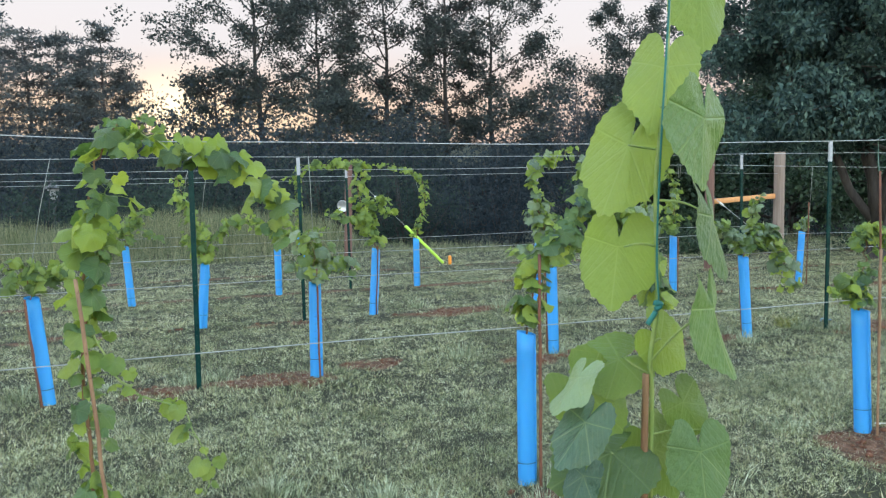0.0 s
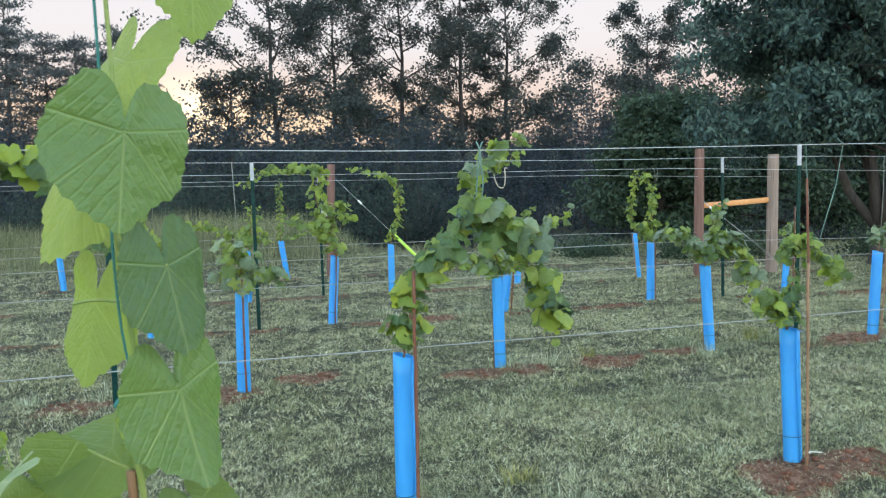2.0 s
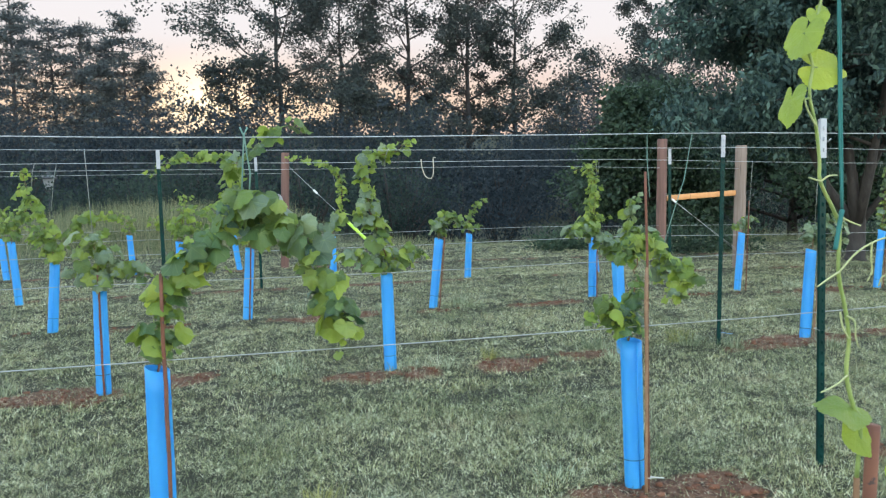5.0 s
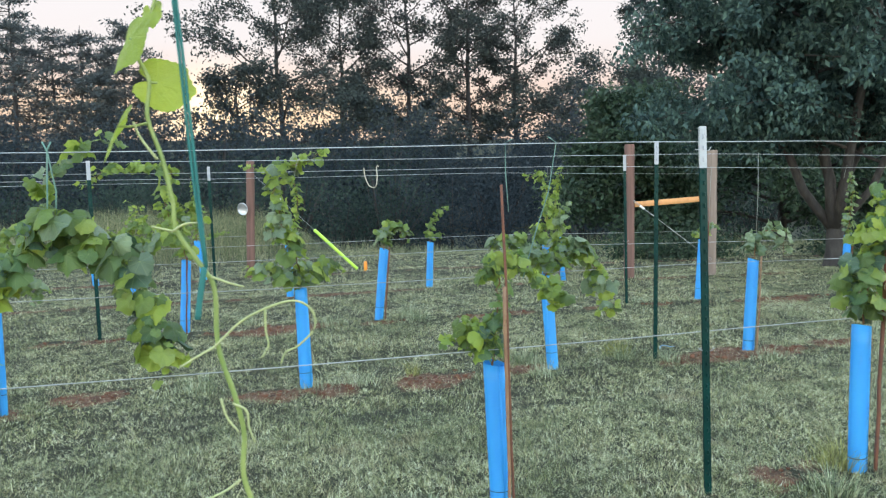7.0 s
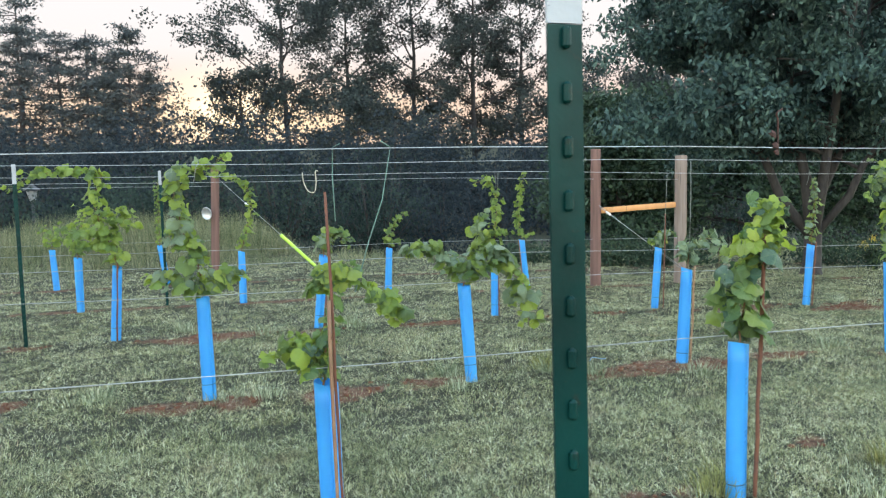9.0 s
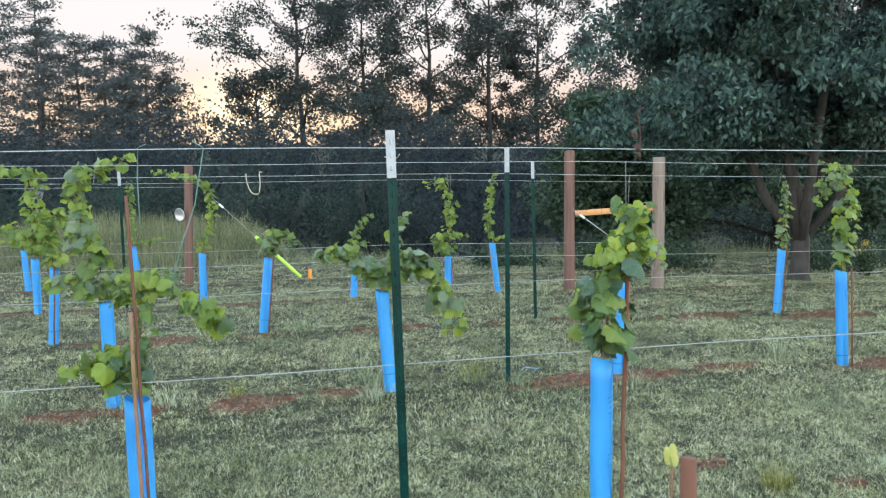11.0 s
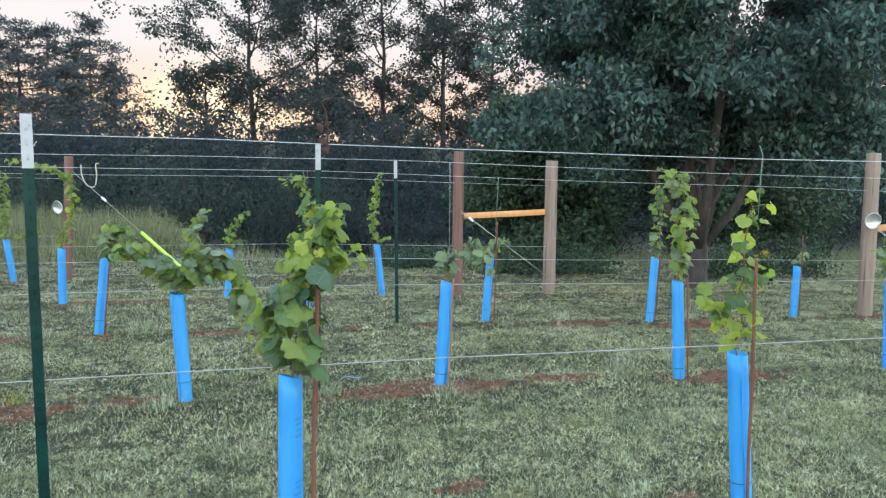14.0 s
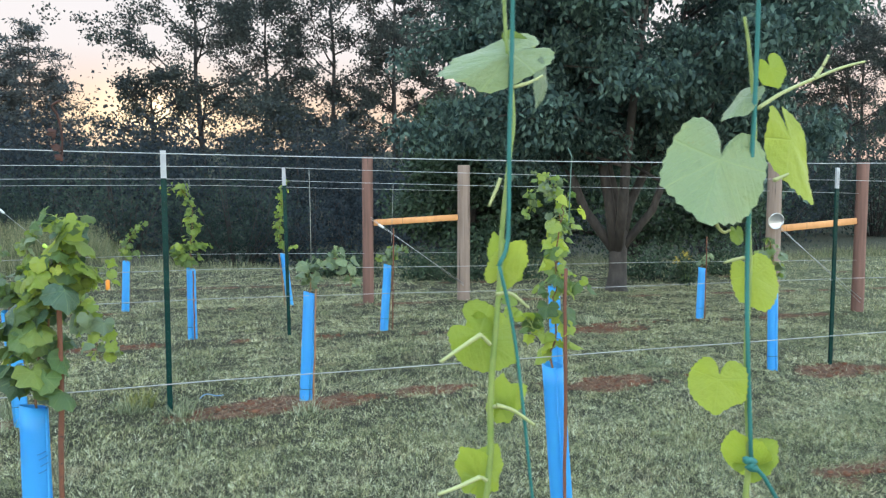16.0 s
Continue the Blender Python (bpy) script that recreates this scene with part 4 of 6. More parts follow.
def wood_post(x, y, h, r, mat, label, seed, lean_x=0.0):
    rng = random.Random(seed)
    v, f = [], []
    n, sides = 9, 14
    for i in range(n):
        z = -0.3 + (h + 0.3) * i / (n - 1)
        for k in range(sides):
            a = 2 * math.pi * k / sides
            q = r * (1 + rng.uniform(-0.035, 0.035)) * (1 - 0.06 * i / n)
            v.append((q * math.cos(a), q * math.sin(a), z))
    for i in range(n - 1):
        for k in range(sides):
            k2 = (k + 1) % sides
            f.append((i * sides + k, i * sides + k2, (i + 1) * sides + k2, (i + 1) * sides + k))
    o = (n - 1) * sides
    for k in range(sides):
        a = 2 * math.pi * k / sides
        v.append((0.88 * r * math.cos(a), 0.88 * r * math.sin(a), h + 0.012))
    for k in range(sides):
        k2 = (k + 1) % sides
        f.append((o + k, o + k2, o + sides + k2, o + sides + k))
    f.append(tuple(range(o + sides, o + 2 * sides)))
    ob = new("end_post", mesh_from("end_post", v, f, mat))
    ob.matrix_basis = pose(x, y, float(ground_z(x, y)), 0, lean_x, 0)
    return tagged(ob, label, "wooden post", "row end posts")


L_GREY = "weathered round wooden end post of the trellis"
L_RED = "reddish round wooden end post of the trellis"
wood_post(2.86, 14.33, 2.08, 0.075, M_post_red, L_RED, 1, 2.0)
wood_post(8.78, 11.45, 2.18, 0.085, M_post_red, L_RED, 2)
wood_post(10.30, 11.45, 2.10, 0.10, M_post_wood, L_GREY, 3)
wood_post(13.80, 8.74, 2.22, 0.10, M_post_wood, L_GREY, 4)
wood_post(15.35, 8.74, 2.15, 0.085, M_post_red, L_GREY, 5)


def board(x0, x1, y, z0, z1):
    """Brace of sawn lumber nailed between two end posts."""
    bm = bmesh.new()
    bmesh.ops.create_cube(bm, size=1.0)
    ln = math.hypot(x1 - x0, z1 - z0)
    bmesh.ops.scale(bm, vec=(ln, 0.045, 0.09), verts=bm.verts)
    bmesh.ops.bevel(bm, geom=bm.edges[:], offset=0.004, segments=1, affect="EDGES")
    ob = part("brace_board", bm, M_board, None)
    ob.matrix_basis = pose((x0 + x1) / 2, y, (z0 + z1) / 2, 0, -math.degrees(math.atan2(z1 - z0, x1 - x0)), 0)
    return tagged(ob, "orange sawn lumber brace between two end posts", "brace board")


board(8.87, 10.20, 11.45, 1.065, 1.13)
board(13.90, 15.26, 8.74, 1.025, 1.11)


def cable(points, r, mat, name, label, category):
    ob = new(name, tubes_mesh(name, [(points, r)], mat, 5))
    return tagged(ob, label, category)


cable([(8.80, 11.34, 1.12), (10.25, 11.33, 0.12)], 0.0035, M_wire, "brace_wire", "steel brace wire running down to a post's foot", "wire")
cable([(8.80, 11.36, 1.15), (10.27, 11.36, 0.08)], 0.003, M_wire, "brace_wire", "steel brace wire running down to a post's foot", "wire")
cable([(13.83, 8.63, 1.02), (15.30, 8.63, 0.0)], 0.0035, M_wire, "brace_wire", "steel brace wire running down to a post's foot", "wire")
cable([(13.83, 8.65, 1.06), (15.30, 8.65, -0.05)], 0.003, M_wire, "brace_wire", "steel brace wire running down to a post's foot", "wire")
cable([(2.93, 14.3, 1.72), (4.85, 14.45, -0.16)], 0.0035, M_wire, "guy_wire", "steel guy wire from an end post to the ground", "wire")


def strainer(x, y, z, tilt):
    """Small white insulator in a wire."""
    prof = ((-0.05, 0.008), (-0.045, 0.016), (-0.02, 0.021), (0.0, 0.016), (0.02, 0.021), (0.045, 0.016), (0.05, 0.008))
    pts = [(a, 0, 0) for a, _ in prof]
    ob = new("insulator", tubes_mesh("insulator", [(pts, [r for _, r in prof])], M_ceramic, 10))
    ob.matrix_basis = pose(x, y, z, 0, tilt, 0)
    return tagged(ob, "small white insulator in a steel wire", "insulator")


strainer(3.45, 14.34, 1.21, 44)
strainer(8.95, 11.34, 1.02, 35)


def sleeve():
    a, b = Vector((4.02, 14.386, 0.653)), Vector((4.80, 14.446, -0.111))
    d = b - a
    v1, f1 = tube_arrays([a, a + d * 0.02, a + d * 0.98, b], [0.026, 0.03, 0.03, 0.026], 12)
    ob = new("guy_sleeve", mesh_from("guy_sleeve", v1, f1, M_lime))
    return tagged(ob, "bright lime plastic sleeve on a guy wire", "guy sleeve")


sleeve()
v1, f1 = tube_arrays([(0, 0, -0.1), (0, 0, 0.16), (0, 0, 0.19), (0, 0, 0.2)], [0.035, 0.035, 0.03, 0.012], 12)
mk = new("marker_stub", mesh_from("marker_stub", v1, f1, M_orange))
mk.matrix_basis = pose(4.97, 14.53, float(ground_z(4.97, 14.53)))
tagged(mk, "short orange plastic marker standing in the grass", "marker")


def reflector(x, y, z, turn):
    """Round tin dish with a rim, hung on a post."""
    prof = [(0.012, 0.0), (0.012, 0.055), (0.0, 0.085), (-0.012, 0.105), (-0.024, 0.105), (-0.02, 0.095)]
    v, f, s = [], [], 22
    v.append((0, 0.014, 0))
    for d, r in prof:
        for k in range(s):
            a = 2 * math.pi * k / s
            v.append((max(r, 0.001) * math.cos(a), d, max(r, 0.001) * math.sin(a)))
    for i in range(len(prof) - 1):
        for k in range(s):
            k2 = (k + 1) % s
            f.append((1 + i * s + k, 1 + i * s + k2, 1 + (i + 1) * s + k2, 1 + (i + 1) * s + k))
    root = empty("tin_dish", x, y, z, 0, 8, turn)
    dish = part("dish", mesh_from("dish", v, f, M_tin), M_tin, root)
    ring = [(0.105 * math.cos(2 * math.pi * k / 24), -0.024, 0.105 * math.sin(2 * math.pi * k / 24)) for k in range(25)]
    part("rim", tubes_mesh("rim", [(ring, 0.007)], M_tin, 6), M_tin, dish, "rolled bright rim")
    return tagged(root, "round tin dish hung on a wooden end post", "tin dish", "tin dishes")


reflector(2.78, 14.22, 1.08, -40)
reflector(13.70, 8.60, 1.14, -15)


def lamp_post(x, y):
    z = float(ground_z(x, y))
    root = empty("street_lamp", x, y, z)
    v, f = tube_arrays([(0, 0, 0), (0, 0, 0.5), (0, 0, 0.55), (0, 0, 3.3)], [0.10, 0.09, 0.06, 0.05], 10)
    part("pole", mesh_from("pole", v, f, M_black), M_black, root)
    v, f = tube_arrays([(0, 0, 3.3), (0, 0, 3.36), (0, 0, 3.75)], [0.07, 0.14, 0.24], 6)
    nd = Nodes("frosted_glass")
    M_glass = nd.surface((0.20, 0.21, 0.22), rough=0.3)
    lantern = part("lantern", mesh_from("lantern", v, f, M_glass, False), M_glass, root, "six-sided glass lantern")
    v, f = tube_arrays([(0, 0, 3.75), (0, 0, 3.78), (0, 0, 3.95), (0, 0, 4.05)], [0.33, 0.36, 0.14, 0.02], 6)
    part("cap", mesh_from("cap", v, f, M_black, False), M_black, lantern)
    return tagged(root, "black iron lamp post with a lantern head", "lamp post")


lamp_post(-5.2, 37.0)

# ---------------------------------------------------------------- grow tubes and stakes


def tube_mesh(h, r, seed):
    """Split plastic sleeve: slightly oval, open at the top, with an overlapping seam."""
    rng = random.Random(seed)
    v, f = [], []
    n, s = 10, 22
    wob = [rng.uniform(-0.05, 0.05) for _ in range(4)]
    for side, rr in ((0, r), (1, r - 0.003)):
        for i in range(n):
            z = -0.02 + (h + 0.02) * i / (n - 1)
            t = i / (n - 1)
            for k in range(s):
                a = 2 * math.pi * k / s
                q = rr * (1 + wob[0] * math.cos(2 * a + 3 * t) + wob[1] * 0.6 * math.cos(3 * a + wob[2] * 30 * t))
                top = 0.012 * math.sin(a + wob[3] * 40) if i == n - 1 else 0.0
                v.append((q * 1.08 * math.cos(a), q * 0.92 * math.sin(a), z + top))
    m = n * s
    for i in range(n - 1):
        for k in range(s):
            k2 = (k + 1) % s
            a, b, c, d = i * s + k, i * s + k2, (i + 1) * s + k2, (i + 1) * s + k
            f.append((a, b, c, d))
            f.append((m + d, m + c, m + b, m + a))
    for k in range(s):
        k2 = (k + 1) % s
        f.append(((n - 1) * s + k, (n - 1) * s + k2, m + (n - 1) * s + k2, m + (n - 1) * s + k))
    return mesh_from("tube", v, f, M_tube)


TUBES = [tube_mesh(0.79, 0.046, s) for s in range(3)]
rim_pts = [(0.0475 * 1.08 * math.cos(2 * math.pi * k / 20), 0.0475 * 0.92 * math.sin(2 * math.pi * k / 20), 0) for k in range(21)]
TIE = tubes_mesh("tie", [(rim_pts + [(0.075, 0.01, 0.004)], 0.0022)], M_black, 4)
FLAP = tubes_mesh("seam", [([(0, 0, 0.0), (0, 0, 0.4), (0, 0, 0.785)], 0.0045)], M_tube, 6)


def grow_tube(x, y, base, tx, ty, top, seed, marked=()):
    """Tube from its foot (x, y) to its mouth, which leans by (tx, ty)."""
    rng = random.Random(seed)
    z = base
    h = top - base
    root = empty("grow_tube", x, y, z, math.degrees(math.atan2(tx, h)), -math.degrees(math.atan2(ty, h)), 0)
    sc = h / 0.79
    t = part("tube", TUBES[seed % 3], M_tube, root)
    t.matrix_basis = Matrix.Rotation(rng.uniform(-0.5, 0.5), 4, "Z") @ Matrix.Diagonal((1, 1, sc, 1))
    a = -1.57 + rng.uniform(-0.7, 0.7)
    s = part("seam", FLAP, M_tube, t, "overlapping seam")
    s.matrix_basis = Matrix.Translation((0.048 * math.cos(a), 0.044 * math.sin(a), 0))
    tie = part("tie", TIE, M_black, t, "black cable tie")
    tie.matrix_basis = pose(0, 0, 0.09 + rng.uniform(0, 0.1), 0, 0, rng.choice((0, 180)))
    if marked:
        # smudged writing on the sleeve, as slanted bars
        bars = []
        for k, (u, w, ln) in enumerate(marked):
            b = -1.57 + u
            pts = [(0.0498 * math.cos(b + q) * 1.02, 0.0468 * math.sin(b + q), w + ln * 0.35 * q) for q in np.linspace(0, ln / 0.05, 4)]
            bars.append((pts, 0.0022))
        part("marking", tubes_mesh("marking", bars, M_mark, 4), M_mark, t, "smudged dark blue marking")
    return tagged(root, "bright blue plastic grow tube round a young vine", "grow tube", "grow tubes")


def stake(x, y, z0, z1, mat, r, lx, ly, seed, label):
    rng = random.Random(seed)
    h = z1 - z0
    pts = [(rng.uniform(-0.003, 0.003), rng.uniform(-0.003, 0.003), h * i / 8 - (0.15 if i == 0 else 0)) for i in range(9)]
    ob = new("stake", tubes_mesh("stake", [(pts, [r * rng.uniform(0.9, 1.1) for _ in pts])], mat, 7))
    ob.matrix_basis = pose(x, y, z0, ly, lx, 0)
    return tagged(ob, label, "stake", "vine stakes")


# foot x, y, lean of the mouth in x and y, height of the mouth
TUBE_AT = {
    "1A": (1.476, 3.36, 0.0, 0.0, 0.78), "1B": (3.625, 3.35, -0.015, 0.03, 0.74), "1C": (5.56, 3.31, 0.0, 0.0, 0.785), "1D": (7.75, 3.36, -0.065, 0.0, 0.77),
    "2z": (-1.06, 6.06, -0.07, 0.0, 0.75), "2a": (0.885, 6.11, 0.01, 0.0, 0.73), "2b": (3.024, 6.13, -0.02, 0.0, 0.75), "2c": (5.05, 6.02, -0.05, 0.02, 0.75), "2d": (6.98, 6.06, 0.04, 0.0, 0.785),
    "2e": (9.05, 5.90, -0.05, 0.0, 0.765), "2f": (11.25, 5.88, -0.03, 0.0, 0.71),
    "3a": (0.07, 8.70, 0.06, 0.0, 0.67), "3b": (2.0, 8.76, 0.05, 0.0, 0.74), "3c": (4.10, 8.75, 0.085, 0.0, 0.775), "3d": (6.22, 8.88, 0.0, 0.0, 0.72), "3e": (8.335, 8.86, 0.05, 0.0, 0.695),
    "3f": (10.39, 8.61, 0.05, 0.0, 0.68), "3g": (12.6, 8.7, 0.02, 0.0, 0.53),
    "4a": (-0.77, 11.15, -0.05, 0.0, 0.71), "4b": (1.21, 11.3, 0.0, 0.0, 0.63), "4c": (3.315, 11.33, 0.0, 0.0, 0.635), "4d": (5.41, 11.47, 0.03, 0.0, 0.59), "4e": (7.63, 11.48, -0.09, 0.0, 0.645),
    "5a": (-1.65, 14.3, -0.05, 0.0, 0.54), "5b": (0.31, 14.28, -0.04, 0.0, 0.525), "5c": (2.07, 14.3, -0.10, 0.0, 0.545)}
MARKS = {"1C": ((-0.2, 0.62, 0.03), (-0.1, 0.60, 0.035), (0.0, 0.575, 0.03), (-0.15, 0.55, 0.03), (-0.2, 0.36, 0.03), (-0.1, 0.34, 0.025), (-0.2, 0.31, 0.03)),
         "2a": ((-0.5, 0.52, 0.02), (-0.45, 0.46, 0.02), (-0.5, 0.40, 0.025), (-0.45, 0.34, 0.02))}
for i, (key, (tx, ty, lx, ly, top)) in enumerate(TUBE_AT.items()):
    grow_tube(tx, ty, float(field_z(tx, ty)) - 0.02, lx, ly, top, i, MARKS.get(key, ()))
L_RUST = "thin rusty steel stake beside a young vine"
L_CANE = "dry reddish-brown cane stake beside a young vine"
for i, (sx, sy, top, mat, r, lx) in enumerate((
        (1.51, 3.28, 1.17, M_rust, 0.008, 0), (3.66, 3.28, 1.54, M_rust, 0.0065, -1.5), (3.635, 3.26, 1.1, M_bamboo, 0.008, -1.0), (5.64, 3.27, 1.30, M_rust, 0.01, 1.0), (7.71, 3.27, 1.22, M_rust, 0.008, -0.5),
        (-0.40, 3.1, 1.19, M_bamboo, 0.008, -4.0), (0.90, 6.03, 0.85, M_rust, 0.008, 0), (5.06, 6.12, 0.8, M_rust, 0.008, -3), (7.03, 6.0, 0.82, M_bamboo, 0.008, 2), (9.09, 5.83, 0.8, M_rust, 0.008, -3),
        (3.0, 6.22, 0.75, M_rust, 0.008, 0), (-1.1, 5.98, 0.75, M_rust, 0.01, -5), (2.02, 8.7, 0.78, M_rust, 0.008, 3), (4.16, 8.68, 0.8, M_rust, 0.008, 5), (6.24, 8.8, 0.7, M_rust, 0.008, 0),
        (10.43, 8.55, 0.72, M_rust, 0.008, 3), (12.62, 8.62, 0.95, M_rust, 0.008, 0), (8.42, 8.8, 1.12, M_rust, 0.008, 1), (7.55, 11.42, 0.65, M_bamboo, 0.008, -6))):
    stake(sx, sy, float(ground_z(sx, sy)), top, mat, r, lx, 0, i, L_RUST if mat is M_rust else L_CANE)

M_tie = make_paint("white_plastic", (0.62, 0.62, 0.60), (0.5, 0.5, 0.48), 0.5)
ring = [(3.664 + 0.014 * math.cos(a), 3.285 + 0.012 * math.sin(a), 0.085) for a in np.linspace(0, 6.28, 12)]
tagged(new("zip_tie", tubes_mesh("zip_tie", [(ring + [(3.70, 3.26, 0.088), (3.725, 3.255, 0.086)], 0.003)], M_tie, 5)), "white plastic tie round the foot of a rusty stake", "tie")

# ---------------------------------------------------------------- grapevines


def leaf_outline(n, seed, teeth, lobed):
    """Heart-shaped grape leaf of unit length: the stalk joins at the origin, the tip is at +y."""
    rng = random.Random(seed)
    knots = [(0, 1.0), (0.25, 0.90), (0.6, 0.84), (0.95, 0.86), (1.3, 0.80), (1.65, 0.76), (2.1, 0.75), (2.5, 0.68), (2.8, 0.55), (3.0, 0.30), (math.pi, 0.06)]
    if lobed:
        knots = [(0, 1.0), (0.22, 0.84), (0.48, 0.70), (0.8, 0.90), (1.1, 0.78), (1.35, 0.64), (1.75, 0.80), (2.2, 0.66), (2.6, 0.58), (2.9, 0.36), (math.pi, 0.06)]
    jl, jr = [rng.uniform(0.95, 1.05) for _ in knots], [rng.uniform(0.95, 1.05) for _ in knots]
    out = []
    for i in range(n):
        a = -math.pi + 2 * math.pi * (i + 0.5) / n
        b = abs(a)
        j = jl if a < 0 else jr
        for k in range(len(knots) - 1):
            if knots[k][0] <= b <= knots[k + 1][0]:
                t = (b - knots[k][0]) / (knots[k + 1][0] - knots[k][0])
                r = knots[k][1] * j[k] * (1 - t) + knots[k + 1][1] * j[k + 1] * t
        r *= 1 + (teeth if i % 2 else -teeth) * (1 if b < 2.7 else 0)
        out.append((r * math.sin(a), r * math.cos(a)))
    return out


def leaf_mesh(n, rings, seed, fold, cup, wave, teeth, mat, lobed=True):
    """Leaf blade in unit size with a fold along the midrib, a cup and a wavy margin."""
    rng = random.Random(seed + 50)
    o = leaf_outline(n, seed, teeth, lobed)
    ph, pq = rng.uniform(0, 6), rng.uniform(0, 6)

    def lift(x, y, t):
        a = math.atan2(x, y)
        return -fold * abs(x) + cup * (x * x + (y - 0.35) ** 2) + wave * t * t * math.sin(3 * a + ph) + 0.5 * wave * t * math.sin(5 * a + pq)
    v, f = [(0, 0, lift(0, 0, 0))], []
    for r in range(1, rings + 1):
        t = r / rings
        t = t ** 0.85
        for x, y in o:
            v.append((x * t, y * t, lift(x * t, y * t, t)))
    for k in range(n):
        k2 = (k + 1) % n
        if k2 == 0 and rings == 1:
            continue
        f.append((0, 1 + k2, 1 + k))
        for r in range(rings - 1):
            a, b = 1 + r * n, 1 + (r + 1) * n
            f.append((a + k, a + k2, b + k2, b + k))
    return mesh_from("leaf", v, f, mat)


LEAVES = {}
# light in the leaf colour: lime on sunlit tops and tips, dark on shaded insides
for mname, mat in (("mid", M_leaf), ("pale", M_leaf_pale), ("grey", M_leaf_grey), ("green", M_leaf_green), ("dark", M_leaf_dark), ("lime", M_leaf_lime)):
    LEAVES[mname] = [leaf_mesh(23, 2, s, 0.12 + 0.17 * (s % 4), -0.35 + 0.25 * (s % 3), 0.11 + 0.05 * (s % 2), 0.05, mat, s % 2 == 1) for s in range(8)]
NEAR = {m: [leaf_mesh(58, 5, 20 + s, 0.04 + 0.06 * s, -0.10 + 0.05 * s, 0.035 + 0.012 * s, 0.022, mat, False) for s in range(4)]
        for m, mat in (("mid", M_leaf), ("pale", M_leaf_pale), ("grey", M_leaf_grey), ("dark", M_leaf_dark), ("green", M_leaf_green), ("new", M_leaf_new), ("sheen", M_leaf_sheen), ("lime", M_leaf_lime))}


def blade_pose(joint, tip_dir, normal, size):
    """Pose of a leaf: stalk joint, direction of its tip, and the way its face looks."""
    y = Vector(tip_dir).normalized()
    z = Vector(normal)
    z = (z - y * z.dot(y)).normalized()
    x = y.cross(z)
    m = Matrix((x, y, z)).transposed().to_4x4()
    return Matrix.Translation(joint) @ m @ Matrix.Diagonal((size, size, size, 1))


def vine(x, y, z, canes, seed, label, tones=("mid",), woody=0.006, bare_below=-9.0):
    """Grapevine: canes are (points, leaves per metre, leaf size, spread). Points are relative to the foot."""
    rng = random.Random(seed)
    root = empty("grapevine", x, y, z)
    stalks = []
    first = True
    for pts, dens, size, spread, *own in canes:
        hues = own[0] if own else tones
        path = smooth_path(pts, 6)
        bare = bare_below
        path = [p + Vector((rng.uniform(-1, 1), rng.uniform(-1, 1), rng.uniform(-1, 1))) * 0.012 for p in path]
        r0 = woody if first else woody * 0.6
        taper = [r0 * (1 - 0.65 * i / (len(path) - 1)) for i in range(len(path))]
        wood = M_cane if first else M_shoot
        part("cane" if first else "shoot", tubes_mesh("cane", [(path, taper)], wood, 6), wood, root)
        first = False
        seglen = [(path[i + 1] - path[i]).length for i in range(len(path) - 1)]
        total = sum(seglen)
        n = int(total * dens * 1.6 + 0.5)
        for k in range(n):
            d = total * (k + rng.uniform(0.1, 0.9)) / n
            i = 0
            while i < len(seglen) - 1 and d > seglen[i]:
                d -= seglen[i]
                i += 1
            node = path[i] + (path[i + 1] - path[i]) * min(1.0, d / max(seglen[i], 1e-6))
            if node.z < bare and abs(node.x) < 0.12:
                continue
            a = rng.uniform(0, 2 * math.pi)
            out = Vector((math.cos(a), math.sin(a) * 0.9, rng.uniform(-0.35, 0.75)))
            ln = spread * rng.uniform(0.3, 1.15)
            joint = node + out.normalized() * ln
            if joint.z < bare + 0.05 and abs(joint.x) < 0.14:
                continue
            stalks.append(([node, node + out.normalized() * ln * 0.55 + Vector((0, 0, 0.01)), joint], [0.0018, 0.0014, 0.0012]))
            tip = Vector((out.x * 0.6 + rng.uniform(-0.5, 0.5), out.y * 0.6 + rng.uniform(-0.4, 0.4), -1.0 + rng.uniform(-0.2, 0.55)))
            nrm = Vector((out.x + rng.uniform(-0.9, 0.9), out.y + rng.uniform(-0.9, 0.7) - 0.1, 0.5 + rng.uniform(-0.6, 0.7)))
            s = size * 0.60 * rng.uniform(0.4, 1.25) * (0.72 if k > n * 0.85 else 1.0)
            tone = rng.choice(hues)
            lf = part("leaf", rng.choice(LEAVES[tone]), None, root)
            lf.matrix_basis = blade_pose(joint, tip, nrm, s)
    tagged(part("stalk", tubes_mesh("stalk", stalks, M_shoot, 4), M_shoot, root), kind="stuff")
    return tagged(root, label, "grapevine", "young grapevines")


def twine(points, r, mat=None, label="green twine tied up to the top wire"):
    ob = new("twine", tubes_mesh("twine", [(points, r)], mat or M_twine, 5))
    return tagged(ob, label, "twine", "vine strings")


def gz(key):
    t = TUBE_AT[key]
    return t[0] + t[2], t[1] + t[3], t[4]


def tube_vine(key, canes, seed, label, tones=("mid",)):
    x, y, z = gz(key)
    if key[0] == "2":
        canes = [(p, d, s * 1.17, w * 1.1, *own) for p, d, s, w, *own in canes]
    canes = [([(-0.01, 0, -0.3)] + canes[0][0],) + canes[0][1:]] + list(canes[1:])
    return vine(x, y, z, canes, seed, label, tones, 0.006, 0.0 if len(canes[0][0]) < 8 else -0.02)


